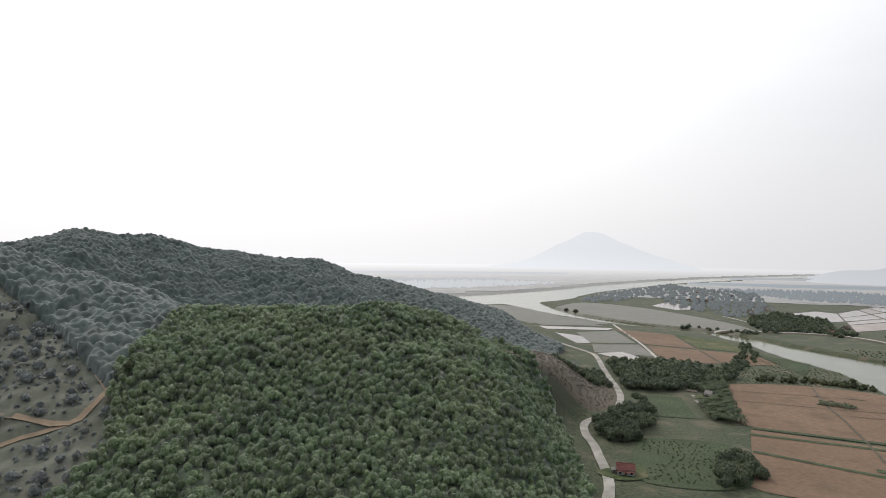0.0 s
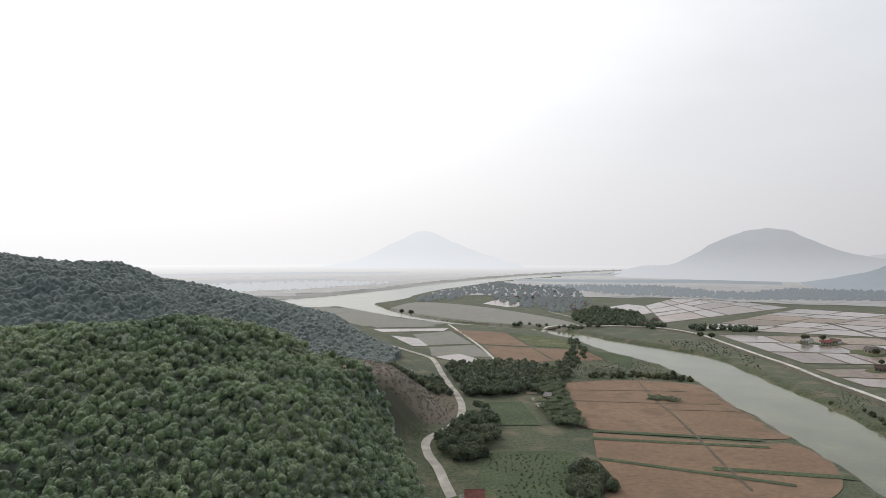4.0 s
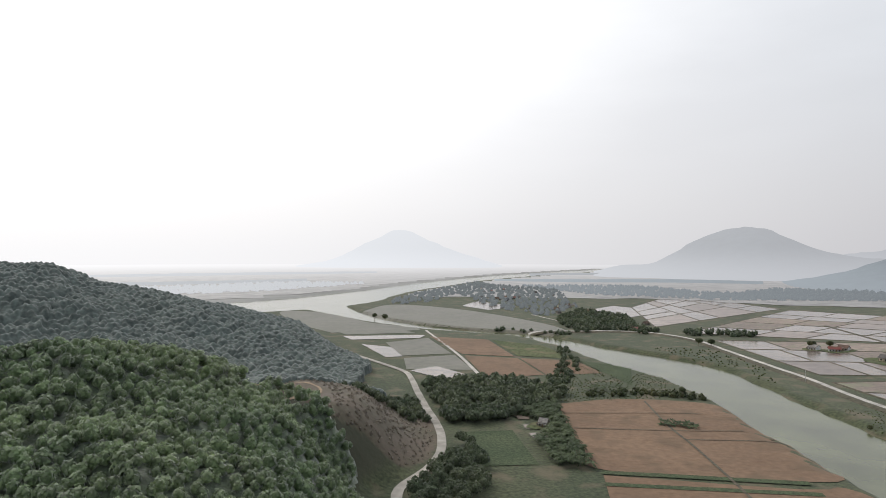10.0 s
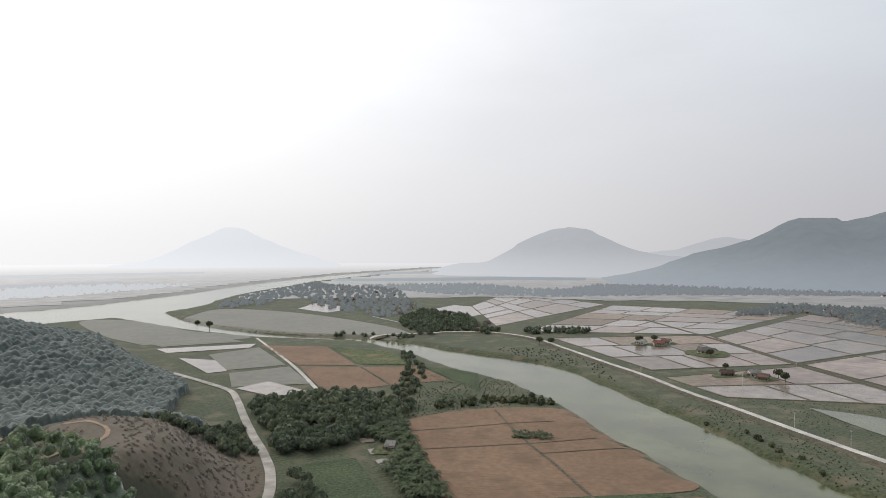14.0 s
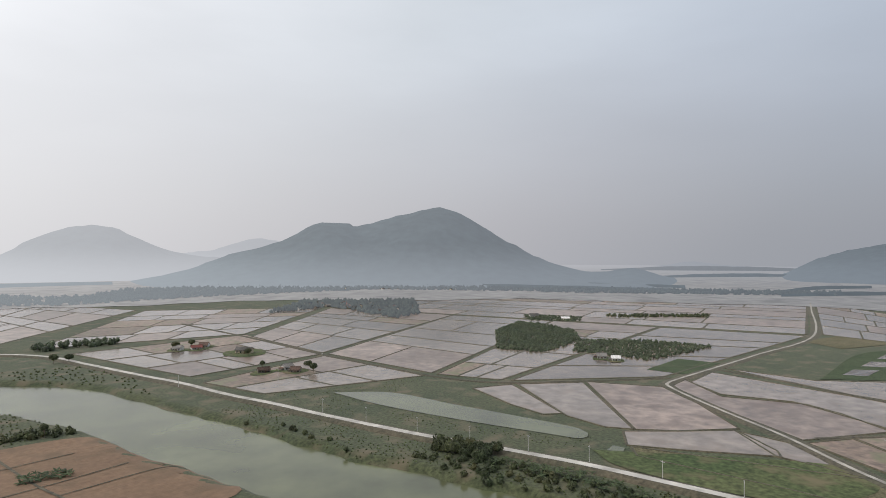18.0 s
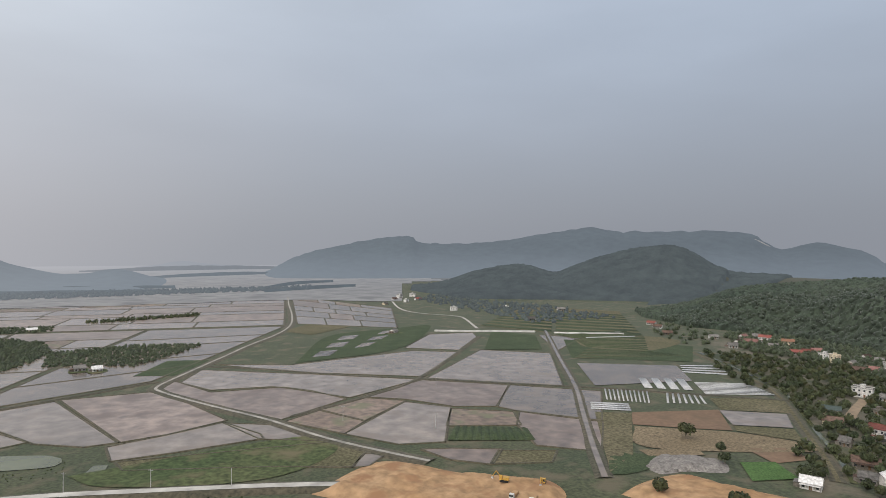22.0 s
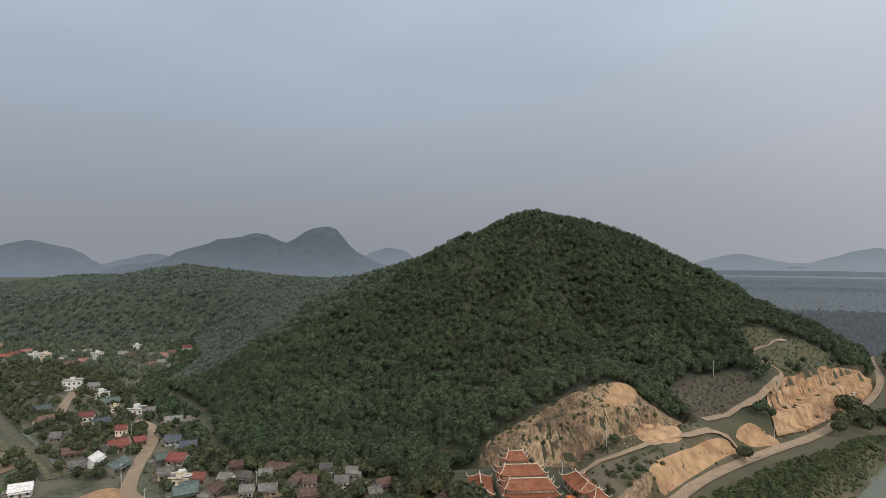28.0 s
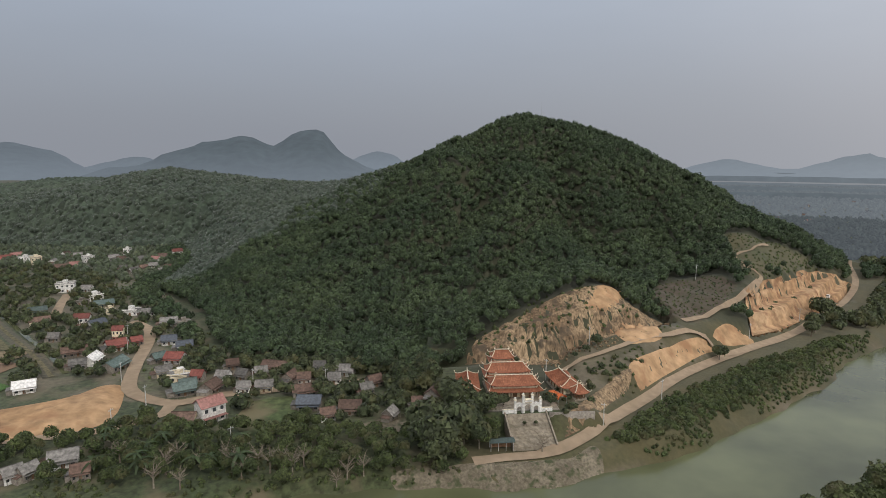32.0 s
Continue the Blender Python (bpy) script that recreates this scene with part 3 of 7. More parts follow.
def land(x, y):
    """Height of the ground."""
    x, y = np.asarray(x, float), np.asarray(y, float)
    z = hills(x, y)
    # south bank: raised shore under village, road and temple
    shore = smooth(-150, -215, y) * smooth(-420, -330, x) * smooth(260, 150, x)
    z = np.maximum(z, 3.0 * shore)
    # bench between the shore road and the cliff
    inland, _ = near_line(x, y, np.c_[SHORE_ROAD, np.zeros(len(SHORE_ROAD))])
    south = (y < np.interp(x, SHORE_ROAD[::-1, 0], SHORE_ROAD[::-1, 1])) & (x < -50) & (x > -400)
    bench = smooth(-50, -58, x) * smooth(-172, -160, x)
    z = np.where(south, np.maximum(np.minimum(z, 3 + inland * 0.6 + 3.5 * smooth(6, 10, inland + 3 * waves(x, y, 19, 3.0)) + 4 * smooth(16, 24, inland + 6 * waves(x, y, 24, 6.0)) + 9 * smooth(26, 60, inland)), 3.3 + bench * 6.0 * smooth(4.5, 10, inland)), np.where((x < -50) & (x > -400) & (y < -150), np.minimum(z, 3.3), z))
    # cliff behind the temple
    foot = np.interp(x, CLIFF_FOOT[::-1, 0], CLIFF_FOOT[::-1, 1])
    top = np.interp(x, CLIFF_FOOT[::-1, 0], CLIFF_FOOT[::-1, 2])
    back = foot - y
    in_cliff = (x > -139) & (x < -14) & (back > 0) & (back < 60)
    crag = 2.2 * np.abs(np.sin(x * 0.55 + 1.2 * np.sin(x * 0.21))) + 1.6 * waves(x, y, 3.4, 1.0)
    face = 10 + (top - 10) * (0.42 * smooth(1, 7, back + crag) + 0.33 * smooth(7, 13, back + crag) + 0.25 * smooth(13, 28, back + crag))
    z = np.where(in_cliff, np.maximum(np.minimum(z, face + 40 * smooth(20, 60, back)), face), z)
    # terrace cut for the temple
    terrace = smooth(-76, -70, x) * smooth(-8, -16, x) * smooth(-262, -254, y) * smooth(-202.5, -204.5, y)
    z = z * (1 - terrace) + 9.0 * terrace
    # terraces of the excavation above the shore road
    dug = inside(x, y, SITE)
    step = z / 7.5 + 0.3 * waves(x, y, 45, 4.0)
    z = np.where(dug, 7.5 * (np.floor(step) + smooth(0.66, 0.92, step - np.floor(step))) - 1.5, z)
    for line, lip in ((RIVER, 9.0), (MAIN_RIVER, 14.0)):
        far = near_line(x, y, line)
        d = far[0] - far[1][..., 0] + 2.5 * waves(x, y, 14, 1.0)
        k = smooth(-6, lip, d)
        z = -7 * (1 - k) + z * k
    return z + 0.06 * waves(x, y, 9, 3.0)


def at(x, y):
    return float(land(np.array([x], float), np.array([y], float))[0])


SCRUB = [(-14, 232), (-12, 262), (-8, 300), (20, 335), (84, 345), (80, 291), (74, 262), (60, 232), (44, 220), (26, 222), (8, 214), (-12, 214)]     # cleared slope above the road
BARE_SPUR = [(-420, 0), (-420, 190), (-300, 172), (-225, 135), (-178, 92), (-160, 60), (-165, 20), (-220, -40)]                                # dry scrub spur with dirt tracks
CLEARING = [(-153, -347), (-186, -351), (-196, -334), (-176, -312), (-150, -290), (-139, -292), (-138, -304), (-138, -318)]                                     # dry slope above the shore road
VILLAGE = [(160, -255), (105, -240), (20, -245), (10, -275), (90, -290), (120, -370), (160, -430), (172, -540), (225, -650), (330, -660), (480, -690), (500, -620), (420, -540), (280, -430), (190, -330)]
BENCH = [(-55, -200), (-70, -208), (-100, -236), (-150, -274), (-140, -285), (-100, -264), (-72, -252), (-66, -215)]
UPPER_CLEARING = [(-227, -411), (-260, -403), (-300, -417), (-290, -402), (-252, -372), (-216, -345), (-202, -344), (-215, -381)]
CLIFF = [(-30, -264), (-36, -271), (-50, -275), (-68, -279), (-90, -290), (-112, -296), (-132, -296), (-140, -288), (-165, -280), (-165, -262), (-110, -250), (-60, -255), (-40, -256)]
SHORE = [(-20, -176), (-60, -178), (-100, -192), (-180, -240), (-260, -300), (-380, -400), (-420, -520), (-360, -470), (-250, -356), (-180, -298), (-140, -292), (-70, -256), (-60, -215), (-52, -200), (-20, -200)]
SITE = [(-184, -297), (-207, -309), (-232, -328), (-257, -348), (-304, -386), (-330, -414), (-338, -428), (-310, -414), (-286, -398), (-251, -370), (-216, -343), (-196, -325), (-188, -310)]


# ---- ground: one sheet to the horizon ----
def ground():
    turns = 840
    r = np.concatenate([np.geomspace(0.05, 120, 44, endpoint=False), np.geomspace(120, 1200, 300, endpoint=False), np.geomspace(1200, 4880, 70)])
    a = np.linspace(0, 2 * math.pi, turns, endpoint=False)
    x, y = (r[:, None] * np.cos(a)).ravel(), (r[:, None] * np.sin(a)).ravel()
    z = land(x, y) - 3.0 * inside(x, y, SITE) * smooth(1.5, 6.0, near_line(x, y, np.array([(*p, 0.0) for p in SITE + SITE[:1]]))[0])
    v = np.vstack([np.stack([x, y, z], 1), [[0, 0, at(0, 0)]]])
    i, j = np.meshgrid(np.arange(len(r) - 1), np.arange(turns), indexing="ij")
    q = np.stack([i * turns + j, (i + 1) * turns + j, (i + 1) * turns + (j + 1) % turns, i * turns + (j + 1) % turns], -1).reshape(-1, 4)
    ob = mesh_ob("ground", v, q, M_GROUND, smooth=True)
    hill = hills(v[:, 0], v[:, 1])
    vx, vy = v[:, 0], v[:, 1]
    far_off = np.hypot(vx, vy)
    wet, _ = near_line(vx, vy, RIVER[:, :3])
    edge = wet - near_line(vx, vy, RIVER)[1][:, 0]
    layers = {"forest_floor": smooth(2, 8, hill) * (1 - inside(vx, vy, SCRUB)) * (1 - inside(vx, vy, BARE_SPUR)) * (1 - inside(vx, vy, CLEARING)) * (1 - inside(vx, vy, UPPER_CLEARING)),
              "grey_scrub": inside(vx, vy, BARE_SPUR) * (0.8 + 0.2 * waves(vx, vy, 12, 7.0)),
              "red_scrub": inside(vx, vy, CLEARING) * (0.8 + 0.2 * waves(vx, vy, 10, 2.0)),
              "dry_scrub": inside(vx, vy, SCRUB) * (0.75 + 0.25 * waves(vx, vy, 12, 7.0)),
              "sandy": smooth(4, 1, edge) * smooth(-6, 0, edge) * smooth(0.2, 0.8, waves(vx, vy, 22, 9.0) + 0.5 * ((vy < -150) & (vx > -75))),
              "yards": np.maximum(inside(vx, vy, VILLAGE) * 0.85, inside(vx, vy, BENCH) * 0.8) * smooth(-0.5, 0.4, waves(vx, vy, 8, 6.0)),
              "dry_grass": np.maximum(inside(vx, vy, SHORE), inside(vx, vy, UPPER_CLEARING)) * (0.7 + 0.5 * waves(vx, vy, 13, 5.0)),
              # painted haze: paling with range on the main river's far side
              "far_haze": smooth(850, 1200, far_off) * smooth(3, 0, hill) * smooth(0, 60, vy - np.interp(vx, MAIN_RIVER[:, 0], MAIN_RIVER[:, 1])) * (0.8 + 0.2 * waves(vx, vy, 160, 3.0))}
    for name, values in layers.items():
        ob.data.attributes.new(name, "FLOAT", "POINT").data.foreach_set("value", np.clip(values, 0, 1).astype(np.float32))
    return tagged(ob, "river plain and wooded slopes of grass and dry scrub", "ground", kind="structure")


ground()
wr = np.array([[-3000, -3000], [3000, -3000], [3000, 3500], [-3000, 3500]], float)
tagged(mesh_ob("water", np.c_[wr, np.full(4, -3.0)], [[0, 1, 2, 3]], M_WATER), "broad grey-green river, calm and opaque", "river", kind="structure")


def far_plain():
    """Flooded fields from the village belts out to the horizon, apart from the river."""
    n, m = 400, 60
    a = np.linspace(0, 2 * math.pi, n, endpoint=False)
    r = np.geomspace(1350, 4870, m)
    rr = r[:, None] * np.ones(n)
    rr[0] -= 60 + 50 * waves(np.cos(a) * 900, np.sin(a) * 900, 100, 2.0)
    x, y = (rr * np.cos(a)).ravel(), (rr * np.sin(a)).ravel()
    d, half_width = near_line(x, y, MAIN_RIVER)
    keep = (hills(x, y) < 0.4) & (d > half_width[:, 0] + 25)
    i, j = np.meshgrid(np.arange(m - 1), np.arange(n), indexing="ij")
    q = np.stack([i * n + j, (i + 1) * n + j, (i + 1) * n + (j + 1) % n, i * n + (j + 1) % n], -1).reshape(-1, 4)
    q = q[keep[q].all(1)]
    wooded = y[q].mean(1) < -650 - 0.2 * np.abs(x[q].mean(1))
    # both sheets carry painted haze, emission that grows towards the horizon
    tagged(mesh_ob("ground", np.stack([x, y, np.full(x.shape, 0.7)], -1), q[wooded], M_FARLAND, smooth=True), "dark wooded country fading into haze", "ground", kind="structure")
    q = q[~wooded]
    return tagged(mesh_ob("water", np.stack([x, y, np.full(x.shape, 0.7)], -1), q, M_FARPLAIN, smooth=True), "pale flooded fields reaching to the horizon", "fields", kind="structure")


far_plain()


# ---- far hills: backdrops with haze mixed in as emission ----
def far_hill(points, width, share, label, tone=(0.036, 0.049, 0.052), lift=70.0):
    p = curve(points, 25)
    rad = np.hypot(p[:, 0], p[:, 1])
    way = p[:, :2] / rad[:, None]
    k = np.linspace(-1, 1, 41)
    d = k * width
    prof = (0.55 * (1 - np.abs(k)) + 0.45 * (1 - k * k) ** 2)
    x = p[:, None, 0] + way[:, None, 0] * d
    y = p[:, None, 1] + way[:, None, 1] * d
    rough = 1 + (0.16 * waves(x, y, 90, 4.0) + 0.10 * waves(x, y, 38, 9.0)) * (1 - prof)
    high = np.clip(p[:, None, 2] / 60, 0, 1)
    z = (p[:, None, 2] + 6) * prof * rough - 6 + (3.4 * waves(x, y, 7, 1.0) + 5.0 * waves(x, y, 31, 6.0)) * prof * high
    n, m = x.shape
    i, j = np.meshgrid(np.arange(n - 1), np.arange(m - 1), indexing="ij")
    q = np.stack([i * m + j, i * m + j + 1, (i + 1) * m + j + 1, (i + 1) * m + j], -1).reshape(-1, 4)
    return tagged(mesh_ob("backdrop_hill", np.stack([x, y, z], -1).reshape(-1, 3), q, haze_mat("far_woods", tone, share, lift=lift), smooth=True), label, "hill", "far hills", "structure")


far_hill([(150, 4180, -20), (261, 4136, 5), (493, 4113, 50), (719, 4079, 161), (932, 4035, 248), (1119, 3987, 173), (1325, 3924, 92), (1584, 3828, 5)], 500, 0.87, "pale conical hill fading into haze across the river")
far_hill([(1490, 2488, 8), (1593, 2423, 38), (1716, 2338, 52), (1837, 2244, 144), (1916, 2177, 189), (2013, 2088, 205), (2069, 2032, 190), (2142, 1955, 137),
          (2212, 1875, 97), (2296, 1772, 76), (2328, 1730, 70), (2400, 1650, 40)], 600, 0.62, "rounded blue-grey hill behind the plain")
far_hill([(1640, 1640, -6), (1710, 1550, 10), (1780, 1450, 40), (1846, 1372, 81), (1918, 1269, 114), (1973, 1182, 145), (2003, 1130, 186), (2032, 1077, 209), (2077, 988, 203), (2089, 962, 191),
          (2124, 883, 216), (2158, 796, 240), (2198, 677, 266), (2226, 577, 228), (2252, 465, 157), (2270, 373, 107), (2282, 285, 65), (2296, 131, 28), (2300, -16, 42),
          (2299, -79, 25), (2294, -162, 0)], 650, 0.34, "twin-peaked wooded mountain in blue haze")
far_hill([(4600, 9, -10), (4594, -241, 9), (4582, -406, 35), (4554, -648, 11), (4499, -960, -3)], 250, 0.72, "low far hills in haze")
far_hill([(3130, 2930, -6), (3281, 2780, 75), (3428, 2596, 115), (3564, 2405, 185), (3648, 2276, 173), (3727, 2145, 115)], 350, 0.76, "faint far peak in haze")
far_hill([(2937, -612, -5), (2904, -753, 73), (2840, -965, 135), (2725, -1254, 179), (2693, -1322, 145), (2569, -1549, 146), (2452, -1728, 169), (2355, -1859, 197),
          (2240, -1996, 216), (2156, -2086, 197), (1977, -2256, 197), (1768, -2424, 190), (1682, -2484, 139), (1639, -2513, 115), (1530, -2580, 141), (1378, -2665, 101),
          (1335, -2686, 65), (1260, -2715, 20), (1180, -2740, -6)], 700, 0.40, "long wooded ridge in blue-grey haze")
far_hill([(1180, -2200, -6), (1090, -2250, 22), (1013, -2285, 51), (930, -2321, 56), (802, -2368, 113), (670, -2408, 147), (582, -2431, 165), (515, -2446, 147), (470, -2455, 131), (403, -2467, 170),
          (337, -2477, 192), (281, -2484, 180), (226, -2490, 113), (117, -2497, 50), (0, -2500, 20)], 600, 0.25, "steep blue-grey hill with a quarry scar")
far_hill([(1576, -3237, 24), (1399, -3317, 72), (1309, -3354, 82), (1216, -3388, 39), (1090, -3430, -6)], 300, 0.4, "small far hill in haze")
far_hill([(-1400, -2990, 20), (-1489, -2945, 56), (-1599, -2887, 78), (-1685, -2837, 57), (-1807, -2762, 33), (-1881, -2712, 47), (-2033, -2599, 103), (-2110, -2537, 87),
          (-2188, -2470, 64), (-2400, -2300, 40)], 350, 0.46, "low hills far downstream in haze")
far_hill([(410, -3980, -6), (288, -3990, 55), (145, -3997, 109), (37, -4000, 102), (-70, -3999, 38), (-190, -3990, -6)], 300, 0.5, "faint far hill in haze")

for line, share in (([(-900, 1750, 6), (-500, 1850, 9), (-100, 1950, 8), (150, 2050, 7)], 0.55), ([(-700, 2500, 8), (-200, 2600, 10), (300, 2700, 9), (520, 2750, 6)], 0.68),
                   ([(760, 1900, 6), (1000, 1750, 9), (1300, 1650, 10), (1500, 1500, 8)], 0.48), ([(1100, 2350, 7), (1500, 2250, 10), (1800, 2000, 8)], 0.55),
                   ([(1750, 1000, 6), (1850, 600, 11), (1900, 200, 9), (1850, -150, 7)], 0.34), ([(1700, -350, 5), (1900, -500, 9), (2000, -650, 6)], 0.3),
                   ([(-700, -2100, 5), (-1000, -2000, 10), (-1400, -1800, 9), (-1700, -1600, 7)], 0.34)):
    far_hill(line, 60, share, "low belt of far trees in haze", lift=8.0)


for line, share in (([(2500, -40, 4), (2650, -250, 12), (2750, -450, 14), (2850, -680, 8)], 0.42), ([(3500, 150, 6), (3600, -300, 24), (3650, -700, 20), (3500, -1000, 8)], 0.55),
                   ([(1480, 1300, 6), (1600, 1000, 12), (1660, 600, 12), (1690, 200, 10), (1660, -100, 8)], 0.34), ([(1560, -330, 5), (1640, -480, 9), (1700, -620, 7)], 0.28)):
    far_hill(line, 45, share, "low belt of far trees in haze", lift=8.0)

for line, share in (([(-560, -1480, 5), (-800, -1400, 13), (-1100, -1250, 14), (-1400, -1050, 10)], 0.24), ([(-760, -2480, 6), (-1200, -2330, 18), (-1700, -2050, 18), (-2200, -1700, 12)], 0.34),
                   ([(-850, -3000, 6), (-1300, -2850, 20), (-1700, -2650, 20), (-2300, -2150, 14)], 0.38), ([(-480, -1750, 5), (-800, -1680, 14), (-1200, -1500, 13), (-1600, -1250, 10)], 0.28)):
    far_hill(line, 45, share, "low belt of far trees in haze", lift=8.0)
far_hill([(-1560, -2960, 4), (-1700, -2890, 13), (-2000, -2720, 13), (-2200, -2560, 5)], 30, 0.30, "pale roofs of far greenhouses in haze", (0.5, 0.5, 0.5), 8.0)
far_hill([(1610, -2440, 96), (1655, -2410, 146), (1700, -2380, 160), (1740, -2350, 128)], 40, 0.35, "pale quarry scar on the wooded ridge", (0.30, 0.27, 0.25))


# ---- roads: strips that follow the ground ----
def strip(name, points, width, material, label, lift=0.25, category="road", raised=0.0):
    p = curve(points, 5)
    t = np.gradient(p[:, :2], axis=0)
    t /= np.hypot(t[:, 0], t[:, 1])[:, None]
    nrm = np.stack([-t[:, 1], t[:, 0]], 1)
    offs = np.array([-0.5 - raised, -0.5, -0.17, 0.17, 0.5, 0.5 + raised]) if raised else np.array([-0.5, -0.17, 0.17, 0.5])
    wob = 1 + 0.06 * waves(p[:, 0], p[:, 1], 6, 2.0)
    x = p[:, None, 0] + nrm[:, None, 0] * offs * width * wob[:, None]
    y = p[:, None, 1] + nrm[:, None, 1] * offs * width * wob[:, None]
    mid = land(p[:, 0], p[:, 1])
    z = np.maximum(land(x, y), mid[:, None] - 0.3) + lift
    if raised:
        z[:, 0] -= lift + 0.3
        z[:, -1] -= lift + 0.3
    n, m = x.shape
    i, j = np.meshgrid(np.arange(n - 1), np.arange(m - 1), indexing="ij")
    q = np.stack([i * m + j, (i + 1) * m + j, (i + 1) * m + j + 1, i * m + j + 1], -1).reshape(-1, 4)
    return tagged(mesh_ob(name, np.stack([x, y, z], -1).reshape(-1, 3), q, material, smooth=True), label, category, kind="structure")


def patch(name, poly, material, label, lift=0.2, kind="structure", category="field", group="", cell=6.0):
    """A sheet over the ground inside an outline."""
    p = np.array(poly, float)
    lo, hi = p.min(0), p.max(0)
    fine = curve(list(poly) + [poly[0]], cell) if len(poly) > 4 else np.vstack([np.linspace(a, b, max(2, int(math.dist(a, b) / cell)), endpoint=False) for a, b in zip(p, np.roll(p, -1, 0))])
    from mathutils.geometry import delaunay_2d_cdt
    gx, gy = np.meshgrid(np.arange(lo[0], hi[0], cell), np.arange(lo[1], hi[1], cell))
    gx, gy = gx.ravel(), gy.ravel()
    ring = [tuple(v) for v in fine[:, :2]]
    if ring[0] == ring[-1]:
        ring = ring[:-1]
    m = inside(gx, gy, ring)
    pts = [Vector(v) for v in ring] + [Vector(v) for v in zip(gx[m], gy[m])]
    out = delaunay_2d_cdt(pts, [], [list(range(len(ring)))], 1, 0.01)
    v = np.array([tuple(q) for q in out[0]])
    z = land(v[:, 0], v[:, 1]) + lift
    return tagged(mesh_ob(name, np.c_[v, z], [list(f) for f in out[2] if len(f) == 3], material, smooth=True), label, category, group, kind)


ROAD_LINES = []


def road(points, width, material, label, lift=0.3, shoulder=0.0):
    """A road, on a grassy embankment where it has a shoulder."""
    ROAD_LINES.append(np.array(points, float)[:, :2])
    if shoulder:
        strip("embankment", points, width + shoulder, M_BUND, "grassy road embankment", lift - 0.15, "embankment", 0.5)
    return strip("road", points, width, material, label, lift)


road([tuple(v) for v in WEST_ROAD[::3]], 4.6, M_TRACK, "narrow pale grey country road between hill and fields", 0.45)
road([(300, 640), (370, 621), (393, 618), (436, 587), (446, 525), (424, 447), (401, 373), (386, 321), (365, 266), (352, 222), (337, 179), (325, 141), (315, 106), (308, 75),
      (301, 45), (293, 17), (283, -10), (274, -34), (265, -57), (258, -73), (240, -110), (214, -160)], 4.6, M_CONC, "pale concrete road along the river dyke", 1.5, 3.0)
road([(185, 692), (167, 515), (150, 401)], 3.0, M_CONC, "pale straight farm track between fields")
road([tuple(v) for v in SHORE_ROAD[::3]], 4.6, M_ROAD, "pale dirt road along the river shore", 0.45)
road([(-64, -243), (-88, -252), (-112, -264), (-128, -272), (-140, -279), (-150, -280), (-158, -276), (-168, -280)], 2.6, M_ROAD, "pale dirt road climbing past the cliff", 0.6)
road([(-225, 76), (-207, 73), (-194, 72), (-181, 73), (-178, 80), (-176, 90), (-186, 100)], 2.6, M_ROAD, "dirt track on the scrub spur", 0.3)
road([(-215, 52), (-198, 61), (-189, 68), (-180, 73)], 2.2, M_ROAD, "dirt track joining on the scrub spur", 0.3)
road([(-2, 296), (6, 285), (12, 270), (12, 258), (8, 240), (6, 226), (-2, 216), (-8, 206)], 1.7, M_ROAD, "dirt track curling over the cleared slope", 0.2)
road([(-24, 238), (-19, 226), (-18, 214), (-23, 203)], 1.6, M_ROAD, "dirt track at the wood's edge", 0.35)
road([(-143, -290), (-164, -302), (-182, -313), (-194, -322), (-213, -341)], 3.6, M_ROAD, "wide dirt track up the dry slope", 0.5)
road([(-213, -341), (-218, -348), (-213, -356), (-217, -376), (-230, -380), (-249, -392)], 2.2, M_ROAD, "narrow dirt track up the dry slope", 0.5)
road([(234, -448), (215, -398), (205, -380)], 6.0, M_ROAD, "pale village lane")
road([(153, -361), (137, -342), (128, -316), (120, -281), (111, -253), (97, -240), (85, -237), (72, -244), (57, -246), (39, -252), (25, -253), (5, -258)], 6.0, M_ROAD,
     "pale dirt road winding through the village", 0.4)
road([(140, -207), (113, -211), (101, -215), (94, -222), (88, -226), (88, -236)], 5.0, M_ROAD, "dirt road beside the earthworks", 0.4)
road([(640, -490), (600, -464), (466, -374), (360, -304), (294, -255), (240, -215), (205, -190)], 1.6, M_OLIVE, "narrow canal road through the paddies", 0.7, 3.5)
strip("ditch", [(640, -490), (600, -464), (466, -374), (360, -304), (294, -255), (240, -215), (205, -190)], 2.8, M_PADDY, "narrow pale water channel beside the canal road", 0.82, "ditch")
road([(571, -71), (534, -114), (478, -165), (437, -214), (393, -262), (356, -306), (313, -349), (257, -402)], 2.0, M_BUND, "raised farm track across paddies", 0.6, 2.0)
road([(1371, -341), (1195, -299), (837, -212), (658, -117), (536, -48), (500, -29), (480, -30), (427, -53), (373, -80), (326, -98), (294, -114), (262, -133)], 2.4, M_TRACK,
     "pale track on a grassy dyke between flooded paddies", 0.8, 5.0)
road([(628, -386), (450, -224), (401, -156), (374, -96)], 2.0, M_BUND, "grassy dyke between paddies", 0.6, 1.5)
road([(1149, -497), (1000, -447), (918, -439), (843, -470), (802, -465), (691, -420)], 4.0, M_CONC, "pale road to the far hamlet", 0.4)
road([(427, -511), (348, -465), (277, -416), (209, -340), (169, -293), (151, -270)], 2.0, M_OLIVE, "narrow grassy path along the village ditch", 0.4, 2.5)
strip("ditch", [(423, -516), (344, -470), (273, -421), (205, -344), (165, -297), (147, -274)], 2.6, M_WATER, "dark water ditch at the village edge", 0.35, "ditch")
road([(520, -30), (491, 28), (464, 95), (472, 151), (506, 220), (541, 287), (620, 422), (709, 590)], 2.0, M_BUND, "grassy dyke round the paddies", 0.7, 2.0)


